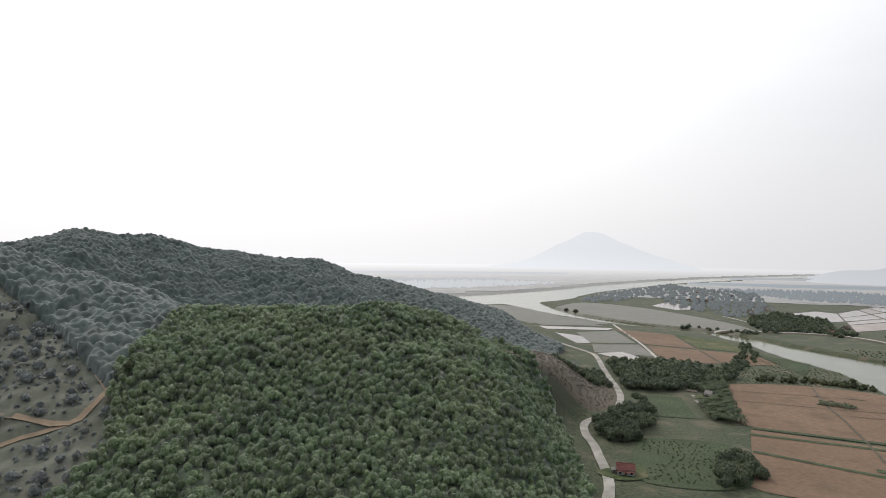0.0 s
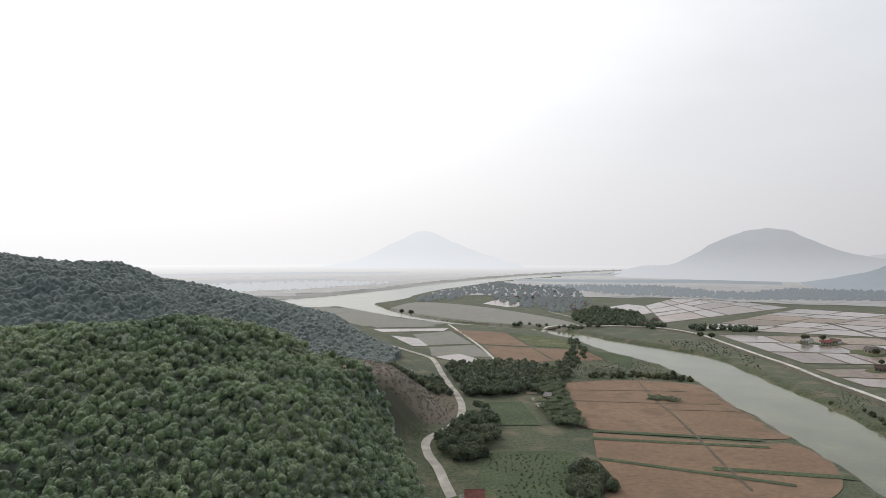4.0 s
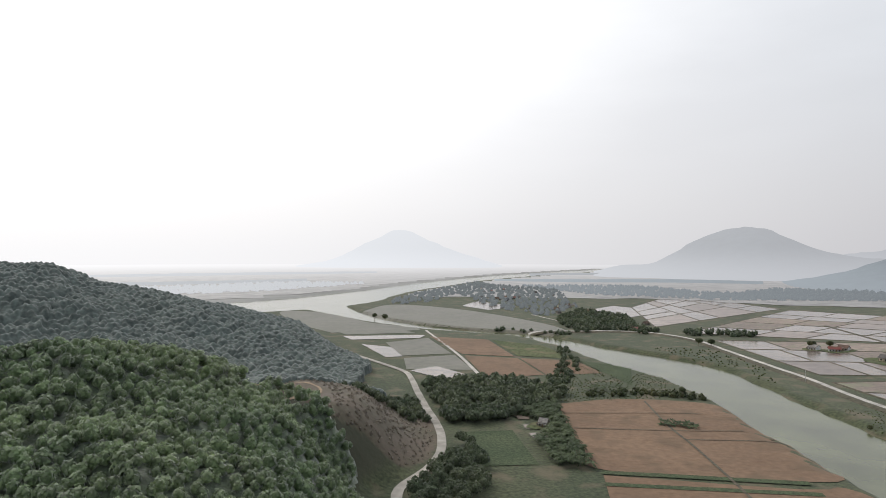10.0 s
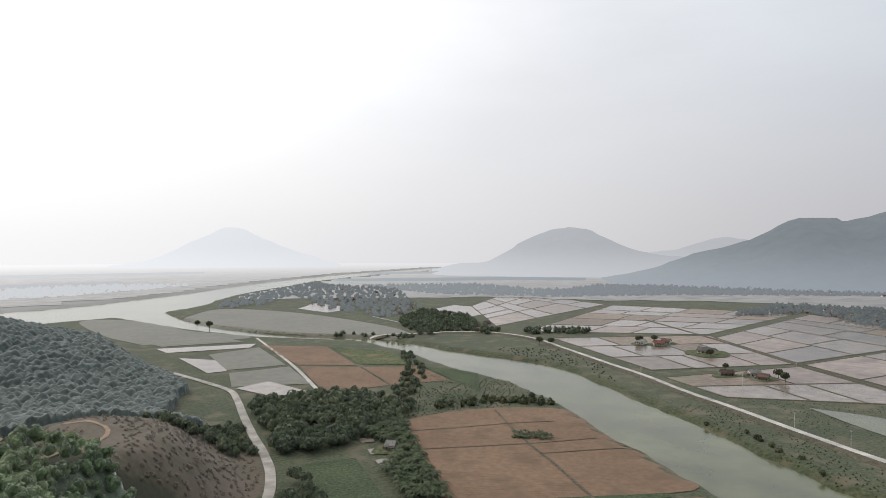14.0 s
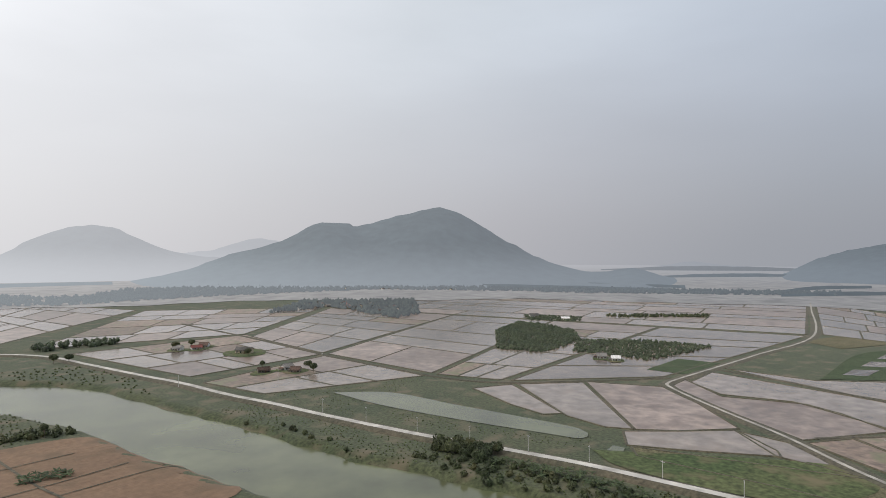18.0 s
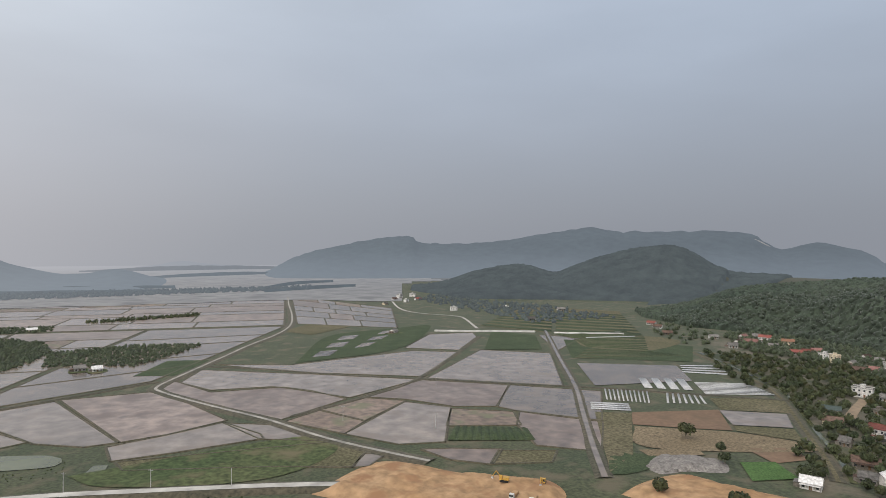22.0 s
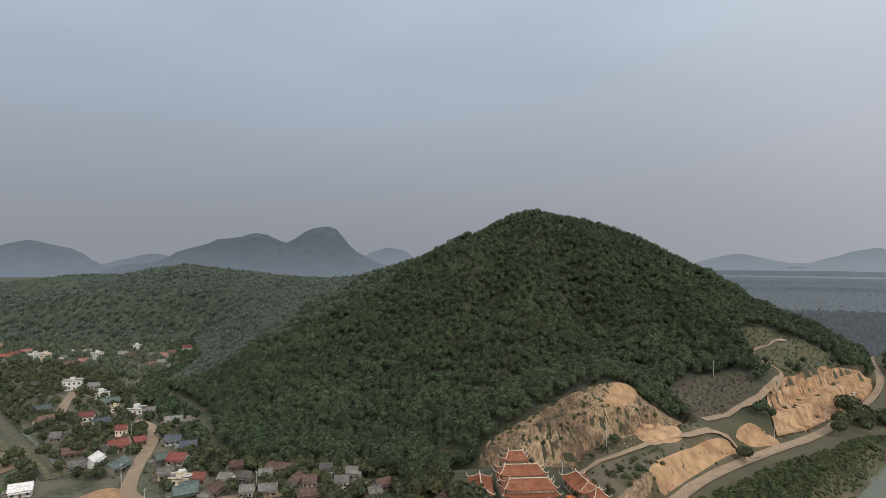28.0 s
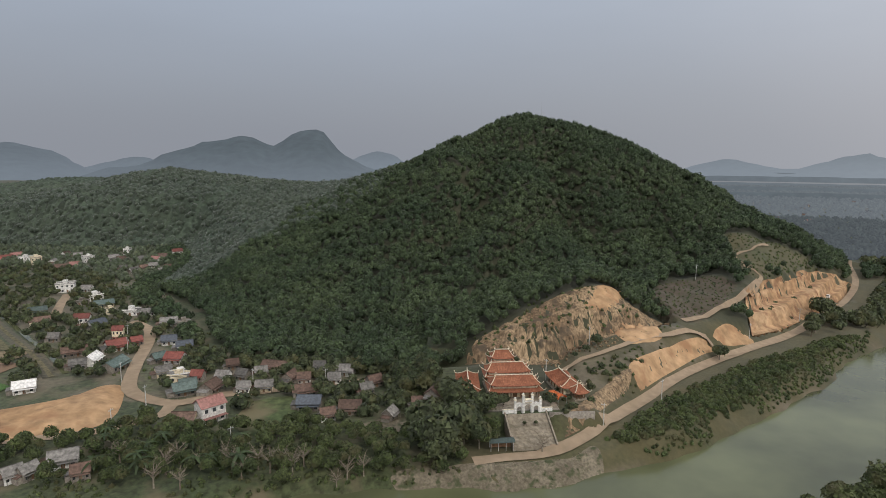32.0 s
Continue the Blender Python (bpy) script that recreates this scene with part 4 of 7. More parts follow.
def off_roads(x, y, gap=5.0):
    ok = np.ones(np.shape(x), bool)
    for line in ROAD_LINES:
        ok &= near_line(x, y, np.c_[line, np.zeros(len(line))])[0] > gap
    return ok


# ---- paddies: flooded plots between bunds ----
def bund(a, b, w=1.6, h=0.55):
    a, b = Vector((*a, 0)), Vector((*b, 0))
    t = (b - a).normalized()
    s = Vector((-t.y, t.x, 0))
    rows = []
    for p in (a, b):
        rows.append([p - s * w, p - s * w * 0.4 + Vector((0, 0, h)), p + s * w * 0.4 + Vector((0, 0, h)), p + s * w])
    return rows


BUNDS, PLOTS = [], []


def paddies(quad, nu, nv, seed, mud=0.12, skip=0.15, w=1.3):
    rnd = random.Random(seed)
    c = [np.array(q, float) for q in quad]
    us = [0.0] + sorted((i + rnd.uniform(-0.2, 0.2)) / nu for i in range(1, nu)) + [1.0]
    spot = lambda u, v: (1 - u) * ((1 - v) * c[0] + v * c[3]) + u * ((1 - v) * c[1] + v * c[2])
    for i in range(nu):
        k = max(1, nv + rnd.choice((-1, 0, 0, 1)))
        vs = [0.0] + sorted((j + rnd.uniform(-0.25, 0.25)) / k for j in range(1, k)) + [1.0]
        for j in range(k):
            q = [spot(us[i], vs[j]), spot(us[i + 1], vs[j]), spot(us[i + 1], vs[j + 1]), spot(us[i], vs[j + 1])]
            PLOTS.append((q, rnd.random() < mud))
            if j:
                BUNDS.append((q[0], q[1], w))
        BUNDS.append((spot(us[i], 0), spot(us[i], 1), w))
    BUNDS.append((spot(1, 0), spot(1, 1), w))
    BUNDS.append((spot(0, 0), spot(1, 0), w))
    BUNDS.append((spot(0, 1), spot(1, 1), w))


paddies([(524, -26), (830, -202), (866, -40), (474, 88)], 5, 2, 7, 0.12)
paddies([(474, 96), (868, -36), (898, 105), (480, 150)], 6, 2, 21, 0.1)
paddies([(484, 156), (900, 108), (935, 265), (545, 282)], 5, 2, 22, 0.08)
paddies([(548, 290), (937, 268), (985, 505), (628, 424)], 5, 3, 23, 0.08)
paddies([(845, -206), (1370, -335), (1500, 480), (1000, 515)], 7, 6, 8, 0.05, w=2.0)
paddies([(850, -225), (1370, -350), (1010, -436), (745, -330)], 5, 4, 9, 0.1)
paddies([(472, 158), (533, 280), (397, 310), (378, 245)], 2, 2, 10)
paddies([(540, 288), (640, 440), (470, 520), (412, 335)], 3, 3, 11)
paddies([(645, 446), (985, 522), (850, 780), (480, 580)], 5, 4, 12)
paddies([(480, 640), (850, 800), (900, 1150), (620, 900)], 4, 4, 15, w=2.2)
NEAR_PLOTS = [("m", [(482, -29), (515, -43), (463, -63), (456, -109), (436, -124), (402, -138), (371, -88)]),
              ("f", [(554, -67), (497, -137), (436, -210), (405, -142), (446, -117), (464, -106), (471, -64), (508, -47)]),
              ("f", [(576, -81), (543, -140), (564, -264), (538, -302), (445, -219), (506, -140)]),
              ("d", [(363, -91), (377, -114), (344, -129), (326, -112)]), ("d", [(380, -118), (398, -148), (377, -171), (346, -132)]),
              ("f", [(324, -114), (373, -171), (347, -190), (288, -154), (295, -132)]), ("m", [(401, -153), (430, -212), (386, -260), (338, -219), (351, -195), (381, -177)])]
NEAR_PLOTS += [("d", [(343, -191), (320, -219), (295, -207), (312, -171)]), ("f", [(384, -263), (338, -308), (281, -256), (322, -226), (336, -221)]),
               ("m", [(316, -224), (276, -252), (237, -216), (260, -195), (294, -208)]), ("f", [(437, -221), (536, -330), (488, -380), (367, -297), (393, -269)]),
               ("f", [(586, -269), (666, -338), (658, -392), (623, -376), (549, -311)]), ("f", [(358, 1), (365, -27), (377, -56), (346, -69), (337, -69), (335, -27), (334, -1)])]
NEAR_PLOTS += [("m", [(484, 30), (482, -23), (461, -35), (384, -58), (370, -26), (366, -4)]), ("f", [(461, 79), (482, 34), (366, -1), (366, 14), (384, 36)]),
               ("f", [(438, 108), (458, 84), (388, 41), (383, 52), (401, 73)]), ("f", [(376, -58), (356, -85), (322, -104), (317, -99), (337, -71)]),
               ("o", [(330, -3), (313, -98), (291, -110), (274, -96), (291, -67), (316, -6)]), ("f", [(286, -109), (283, -119), (272, -106), (273, -100)]),
               ("m", [(279, -139), (273, -152), (262, -172), (247, -157), (261, -145)]), ("o", [(259, -172), (247, -195), (236, -183), (246, -159)]),
               ("f", [(592, -460), (560, -480), (500, -400), (600, -452)])]
PLOT_KINDS = {"f": (M_PADDY, "flooded pale paddy plot reflecting the sky"), "m": (M_WETMUD, "shallow flooded paddy plot over brown mud"), "d": (M_MUD, "drained muddy brown paddy plot"),
              "o": (M_OLIVE, "olive stubble plot between paddies")}
for number, (kind, outline) in enumerate(NEAR_PLOTS):
    material, label = PLOT_KINDS[kind]
    middle = np.mean(outline, 0)
    outline = [tuple(middle + (np.array(p) - middle) * (1 + 2.2 / math.dist(p, middle))) for p in outline]
    tagged(mesh_ob("paddy_field", [(*p, 0.235 + 0.012 * (number % 7)) for p in outline], [list(range(len(outline)))], material), label, "paddy", "paddies of the plain", "structure")
    BUNDS += [(a, b, 0.9) for a, b in zip(outline, outline[1:] + outline[:1])]
for q, muddy in PLOTS:
    z = 0.22
    ob = mesh_ob("paddy_field", [(*p, z) for p in q], [[0, 1, 2, 3]], M_MUD if muddy else (M_WETMUD if (len(q) + int(abs(q[0][0] * 7 + q[0][1]))) % 4 == 0 else M_PADDY))
    tagged(ob, "drained muddy brown paddy plot" if muddy else "flooded pale paddy plot reflecting the sky", "paddy", "paddies of the plain", "structure")
for a, b, w in BUNDS:
    r0, r1 = bund(a, b, w)
    tagged(mesh_ob("bund", [tuple(p) for p in r0 + r1], [(k, k + 1, k + 5, k + 4) for k in range(3)], M_BUND), "low grassy earth bund between paddies", "bund", "bunds of the plain", "structure")


# ---- woods ----
def crown(leaves, seed, tall=1.0, size=0.34, core=0.72, ruffle=0.42):
    """One tree crown of unit radius: a dark core and many leaf clumps turned outwards."""
    rs = np.random.RandomState(seed)
    bm = bmesh.new()
    bmesh.ops.create_icosphere(bm, subdivisions=1, radius=core)
    v = np.array([tuple(p.co) for p in bm.verts])
    fc = np.array([[p.index for p in f.verts] for f in bm.faces])
    bm.free()
    v *= (1 + 0.25 * rs.uniform(-1, 1, (len(v), 1)))
    v[:, 2] *= tall
    d = rs.normal(size=(leaves, 3))
    d[:, 2] = np.abs(d[:, 2]) * 0.9 - 0.25
    d /= np.linalg.norm(d, axis=1)[:, None]
    lobes = rs.normal(size=(6, 3))
    lobes /= np.linalg.norm(lobes, axis=1)[:, None]
    r = 0.72 + 0.34 * np.clip((d @ lobes.T).max(1), 0, 1) ** 3 + 0.1 * rs.uniform(-1, 1, leaves)
    c = d * r[:, None]
    c[:, 2] *= tall
    nrm = d + ruffle * rs.normal(size=(leaves, 3))
    nrm /= np.linalg.norm(nrm, axis=1)[:, None]
    a = np.cross(nrm, rs.normal(size=(leaves, 3)))
    a /= np.linalg.norm(a, axis=1)[:, None] + 1e-9
    b = np.cross(nrm, a)
    s = size * rs.uniform(0.6, 1.3, (leaves, 1))
    tri = np.stack([c + a * s, c - 0.5 * a * s + 0.87 * b * s, c - 0.5 * a * s - 0.87 * b * s], 1).reshape(-1, 3)
    tf = np.arange(leaves * 3).reshape(-1, 3) + len(v)
    return np.vstack([v, tri]), np.vstack([fc, tf])


def wood(name, x, y, radius, height, material, label, crowns, seed, trunk=False):
    """Joins a crown for every place into one mesh."""
    rs = np.random.RandomState(seed)
    z = land(x, y)
    vs, fs, k = [], [], 0
    which = rs.randint(len(crowns), size=len(x))
    for c, (cv, cf) in enumerate(crowns):
        m = which == c
        n = m.sum()
        if not n:
            continue
        a = rs.uniform(0, 2 * math.pi, n)
        r = radius * rs.uniform(0.7, 1.3, n)
        h = height * rs.uniform(0.75, 1.2, n)
        ca, sa = np.cos(a)[:, None], np.sin(a)[:, None]
        px = (cv[None, :, 0] * ca - cv[None, :, 1] * sa) * r[:, None] + x[m][:, None]
        py = (cv[None, :, 0] * sa + cv[None, :, 1] * ca) * r[:, None] + y[m][:, None]
        pz = cv[None, :, 2] * r[:, None] + (z[m] + h - 0.8 * r)[:, None]
        vs.append(np.stack([px, py, pz], -1).reshape(-1, 3))
        fs.append((cf[None] + (np.arange(n) * len(cv))[:, None, None] + k).reshape(-1, 3))
        k += n * len(cv)
    return tagged(mesh_ob(name, np.vstack(vs), np.vstack(fs), material, smooth=True), label, "trees", kind="stuff")


def scatter(poly, gap, seed, keep=None, jitter=0.45):
    p = np.array(poly, float)
    rs = np.random.RandomState(seed)
    gx, gy = np.meshgrid(np.arange(p[:, 0].min(), p[:, 0].max(), gap), np.arange(p[:, 1].min(), p[:, 1].max(), gap))
    gx, gy = gx.ravel() + rs.uniform(-jitter, jitter, gx.size) * gap, gy.ravel() + rs.uniform(-jitter, jitter, gy.size) * gap
    m = inside(gx, gy, poly)
    if keep is not None:
        m[m] = keep(gx[m], gy[m])
    return gx[m], gy[m]


def canopy(name, poly, gap, high, material, label, seed, keep=None, depth=0.4, fine=4):
    """A closed wood: one sheet of rounded crown tops, each crown with its own height and tone."""
    p = np.array(poly, float)
    rs = np.random.RandomState(seed)
    lo, hi = p.min(0) - gap, p.max(0) + gap
    cx, cy = int((hi[0] - lo[0]) / gap) + 2, int((hi[1] - lo[1]) / gap) + 2
    off = rs.uniform(-0.36, 0.36, (cx, cy, 2)) + 0.5
    tall = rs.uniform(0.78, 1.18, (cx, cy))
    tone = rs.uniform(0, 1, (cx, cy))
    step = gap / fine
    nx, ny = (cx - 2) * fine, (cy - 2) * fine
    gx, gy = np.meshgrid(np.arange(nx) / fine + 1, np.arange(ny) / fine + 1, indexing="ij")
    gx, gy = gx + rs.uniform(-0.3, 0.3, gx.shape) / fine, gy + rs.uniform(-0.3, 0.3, gx.shape) / fine
    ci, cj = np.floor(gx).astype(int), np.floor(gy).astype(int)
    best, hue = np.full(gx.shape, -9.0), np.zeros(gx.shape)
    for di in (-1, 0, 1):
        for dj in (-1, 0, 1):
            i, j = np.clip(ci + di, 0, cx - 1), np.clip(cj + dj, 0, cy - 1)
            d2 = (gx - i - off[i, j, 0]) ** 2 + (gy - j - off[i, j, 1]) ** 2
            v = tall[i, j] - depth * d2 / 0.36
            hue = np.where(v > best, tone[i, j], hue)
            best = np.maximum(best, v)
    x, y = lo[0] + gx * gap - gap, lo[1] + gy * gap - gap
    ok = inside(x, y, poly)
    if keep is not None:
        ok[ok] = keep(x[ok], y[ok])
    near = ok.copy()
    for axis in (0, 1):
        near |= np.roll(near, 1, axis) | np.roll(near, -1, axis)
    ground_z = np.zeros(x.shape)
    ground_z[near] = land(x[near], y[near])
    z = np.where(ok, ground_z + high * (np.maximum(best, 0.15) + rs.uniform(-0.05, 0.05, gx.shape)), ground_z - 1.0)
    i, j = np.meshgrid(np.arange(nx - 1), np.arange(ny - 1), indexing="ij")
    q = np.stack([i * ny + j, (i + 1) * ny + j, (i + 1) * ny + j + 1, i * ny + j + 1], -1).reshape(-1, 4)
    q = q[ok.ravel()[q].any(1)]
    ob = mesh_ob(name, np.stack([x, y, z], -1).reshape(-1, 3), q, material, smooth=True)
    ob.data.attributes.new("crown_tone", "FLOAT", "POINT").data.foreach_set("value", hue.ravel().astype(np.float32))
    return tagged(ob, label, "trees", kind="stuff")


NEAR_CROWNS = [crown(330, s, 1.0, 0.175, 0.72, 0.5) for s in (1, 2, 3, 4)]
MID_CROWNS = [crown(70, s, 1.1, 0.36, 0.74) for s in (5, 6, 7)]
FAR_CROWNS = [crown(20, s, 1.1, 0.42, 0.88) for s in (8, 9)]
RIDGE_CROWNS = [crown(24, s, 1.0, 0.36, 0.92, 0.14) for s in (31, 32, 33)]
ACACIA_CROWNS = [crown(86, s, 1.3, 0.30, 0.76, 0.28) for s in (21, 22, 23, 24)]
PINE_CROWNS = [crown(84, s, 1.35, 0.30, 0.72, 0.42) for s in (11, 12, 13)]

not_scrub = lambda x, y: ~inside(x, y, SCRUB) & ~inside(x, y, BARE_SPUR)
KNOLL_WOOD = [(-175, 0), (-10, 0), (14, 60), (16, 100), (18, 150), (17, 190), (22, 205), (0, 222), (-12, 260), (-40, 300), (-180, 300), (-180, 150)]
x, y = scatter(KNOLL_WOOD, 3.0, 1, lambda x, y: not_scrub(x, y) & off_roads(x, y, 4), 0.48)
# added leaf sheet that keeps the gaps between crowns from going dark
canopy("canopy", KNOLL_WOOD, 3.6, 2.6, M_CANOPY3, "leaf sheet added under the acacia crowns to lighten the gaps", 54, lambda x, y: not_scrub(x, y) & off_roads(x, y, 6.5), 0.3, 2)
wood("acacia_wood", x, y, 1.75, 5.8, M_LEAF, "dense green acacia plantation on the knoll", ACACIA_CROWNS, 1)
RIDGE_WOOD = [(-700, 250), (-180, 300), (-40, 302), (0, 330), (82, 345), (90, 430), (90, 470), (20, 640), (-300, 720), (-700, 600)]
canopy("canopy", RIDGE_WOOD, 4.4, 6.0, M_CANOPY, "closed grey-green wood over the western ridge, colour paled for haze", 51, lambda x, y: not_scrub(x, y) & (hills(x, y) > 1.5) & off_roads(x, y, 7), 0.34, 4)
SPUR_WOOD = [(-420, 150), (-420, 260), (-180, 300), (-180, 150), (-175, 90), (-230, 138), (-300, 174)]
canopy("canopy", SPUR_WOOD, 4.4, 5.4, M_CANOPY, "closed wood on the scrub spur, colour paled for haze", 55, None, 0.36, 4)
x, y = scatter(BARE_SPUR, 4.5, 33, lambda x, y: off_roads(x, y, 2.5))
# spur bushes wear the leaf colour paled for haze
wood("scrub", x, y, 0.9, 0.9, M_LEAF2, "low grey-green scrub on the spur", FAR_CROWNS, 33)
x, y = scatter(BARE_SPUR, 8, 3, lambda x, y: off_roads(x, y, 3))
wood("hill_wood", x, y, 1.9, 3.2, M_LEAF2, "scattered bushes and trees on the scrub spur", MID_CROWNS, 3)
x, y = scatter(SCRUB, 3.8, 31, lambda x, y: off_roads(x, y, 5))
wood("scrub", x, y, 1.2, 0.32, M_SCRUB, "low dry scrub on the cleared slope", FAR_CROWNS, 31)
x, y = scatter(CLEARING, 3.0, 34, lambda x, y: off_roads(x, y, 3.5))
wood("scrub", x, y, 0.8, 0.45, M_LEAF3, "low scrub on the slope above the shore road", FAR_CROWNS, 34)
x, y = scatter(UPPER_CLEARING, 3.4, 35, lambda x, y: off_roads(x, y, 3.0))
wood("scrub", x, y, 0.9, 0.6, M_LEAF4, "low green scrub on the upper slope", FAR_CROWNS, 35)
TOP_FACE = [(-86, -277), (-92, -285), (-123, -327), (-113, -294), (-96, -276)]
no_cut = lambda x, y: ~inside(x, y, CLIFF) & ~inside(x, y, TOP_FACE) & ~inside(x, y, CLEARING) & ~inside(x, y, UPPER_CLEARING) & ~inside(x, y, SITE)
x, y = scatter([(-420, -470), (-340, -432), (-300, -392), (-250, -352), (-216, -321), (-188, -304), (-165, -296), (-138, -296), (-128, -288), (-100, -272), (-60, -262), (-32, -262), (-8, -258), (0, -268), (20, -272), (59, -276), (81, -284), (98, -306), (117, -357), (143, -399),
                (168, -435), (120, -505), (0, -700), (-125, -640), (-300, -560)], 4.15, 4, lambda x, y: no_cut(x, y) & (hills(x, y) > 0.05) & ~inside(x, y, VILLAGE_PLAIN) & off_roads(x, y, 5), 0.5)
wood("pine_wood", x, y, 2.3, 7.0, M_PINE, "dense dark green pine and acacia wood on the hill over the temple", PINE_CROWNS, 4)
BROAD_WOOD = [(168, -435), (175, -542), (226, -668), (331, -671), (472, -709), (570, -682), (700, -725), (760, -770), (640, -940), (450, -1010), (0, -1100), (0, -560), (120, -505)]
DARK_WOOD = [(1000, -640), (1600, -680), (1500, -1000), (1150, -1290), (900, -1420), (760, -1000)]
canopy("canopy", DARK_WOOD, 9.0, 7.5, M_FARCANOPY, "closed blue-green wood on the hills past the village, haze painted in", 53, lambda x, y: hills(x, y) > 1.5, 0.3, 3)

# where the houses stand: x, y, width, roof, wall, storeys
HOUSES_FAR = [(485, -616, 10.8, "grey", "white", 1), (428, -573, 9.2, "grey", "white", 1), (444, -604, 8.2, "brown", "white", 1), (437, -615, 13.8, "rose", "white", 1), (437, -640, 12.8, "red", "white", 2), (409, -613, 10.1, "grey", "cream", 1),
              (406, -633, 12.4, "orange", "cream", 2), (371, -592, 11.5, "red", "white", 1), (368, -605, 10.4, "red", "white", 1), (364, -613, 9.8, "rose", "white", 1), (340, -586, 10.5, "flat", "white", 2), (327, -579, 9.1, "flat", "cream", 2),
              (312, -579, 7.8, "grey", "white", 1), (288, -545, 9.6, "brown", "cream", 1), (285, -560, 8.6, "rose", "white", 1), (285, -586, 10.1, "flat", "white", 2), (308, -615, 7.6, "grey", "white", 1), (323, -622, 7.7, "brown", "white", 1),
              (469, -647, 8.8, "rose", "white", 1), (464, -664, 8.9, "grey", "white", 1), (267, -597, 9.0, "grey", "white", 1), (257, -590, 7.7, "brown", "white", 1), (268, -630, 6.3, "flat", "white", 2), (238, -589, 8.1, "grey", "white", 1),
              (223, -582, 8.6, "rose", "white", 1), (219, -592, 9.8, "brown", "cream", 1), (210, -602, 8.8, "red", "white", 2), (212, -547, 7.0, "grey", "white", 1), (216, -537, 6.4, "brown", "grey", 1), (220, -527, 6.8, "grey", "white", 1),
              (194, -517, 5.6, "grey", "grey", 1), (194, -533, 6.2, "brown", "grey", 1), (234, -540, 6.5, "grey", "grey", 1)]
HOUSES_MIDDLE = [(240, -458, 12.8, "flat", "white", 2), (223, -391, 10.3, "green", "cream", 1), (206, -411, 7.2, "flat", "grey", 1), (205, -426, 9.5, "flat", "white", 1), (188, -402, 11.4, "green", "cream", 1), (176, -383, 5.5, "flat", "cream", 1),
                 (207, -364, 10.7, "brown", "cream", 1), (178, -354, 8.0, "red", "white", 2), (168, -349, 8.9, "slate", "white", 1), (161, -378, 8.6, "flat", "white", 1), (150, -374, 7.4, "grey", "white", 1), (129, -350, 8.9, "grey", "white", 1),
                 (121, -350, 7.5, "flat", "grey", 1), (146, -325, 5.5, "red", "cream", 2), (140, -308, 9.3, "red", "white", 1), (133, -315, 5.5, "red", "grey", 1), (156, -300, 11.2, "brown", "grey", 1), (142, -288, 10.0, "white", "white", 1),
                 (128, -279, 12.4, "green", "grey", 1), (145, -281, 7.0, "grey", "grey", 1), (117, -316, 7.4, "slate", "white", 1), (112, -288, 6.2, "green", "grey", 1), (106, -306, 7.7, "slate", "white", 1), (104, -287, 8.4, "red", "white", 1),
                 (103, -269, 6.9, "grey", "cream", 1), (94, -264, 8.2, "flat", "white", 1), (87, -252, 6.8, "green", "grey", 1), (224, -456, 7.4, "grey", "white", 1), (179, -326, 5.5, "grey", "grey", 1), (153, -254, 8.1, "white", "white", 1)]
HOUSES_LANE = [(69, -221, 9.3, "rose", "white", 2), (77, -217, 8.4, "brown", "cream", 1), (75, -261, 6.0, "grey", "white", 1), (77, -249, 8.1, "brown", "grey", 1), (94, -262, 10.7, "flat", "cream", 1), (87, -247, 8.6, "green", "grey", 1),
               (67, -262, 5.5, "grey", "grey", 1), (63, -247, 5.5, "grey", "white", 1), (55, -248, 7.0, "grey", "cream", 1), (55, -272, 11.7, "brown", "white", 1), (60, -265, 5.5, "grey", "grey", 1), (46, -258, 6.7, "brown", "grey", 1),
               (40, -256, 5.7, "brown", "white", 1), (35, -270, 5.5, "grey", "white", 1), (23, -265, 7.8, "grey", "white", 1), (27, -255, 5.6, "grey", "white", 1), (10, -251, 6.4, "brown", "grey", 1), (13, -242, 5.5, "grey", "grey", 1),
               (34, -229, 8.9, "slate", "grey", 1), (38, -242, 9.9, "brown", "grey", 1), (26, -218, 5.6, "brown", "white", 1), (18, -224, 8.2, "brown", "grey", 1), (-14, -223, 7.4, "brown", "grey", 1), (-8, -226, 5.5, "brown", "grey", 1),
               (106, -192, 8.4, "grey", "white", 1), (97, -184, 5.5, "brown", "grey", 1), (117, -184, 5.5, "grey", "white", 1), (113, -185, 5.5, "grey", "grey", 1), (75, -276, 5.5, "brown", "grey", 1), (3, -217, 5.5, "grey", "grey", 1),
               (86, -262, 5.5, "red", "grey", 1)]
HOUSES_PLAIN = [(37, 118, 7.5, "red", "white", 1), (529, 422, 11, "red", "white", 1), (519, 436, 9, "grey", "white", 1), (545, 425, 9, "brown", "white", 1), (524, 362, 26, "grey", "cream", 1),
                (445, 289, 10, "brown", "grey", 1), (462, 277, 9, "grey", "white", 1), (455, 265, 8, "brown", "grey", 1), (598, 25, 9, "grey", "white", 1), (590, 12, 8, "white", "white", 1),
                (700, -305, 9, "grey", "white", 1), (136, 266, 5, "grey", "grey", 1), (920, 90, 12, "white", "cream", 1), (945, 140, 14, "grey", "white", 1)]
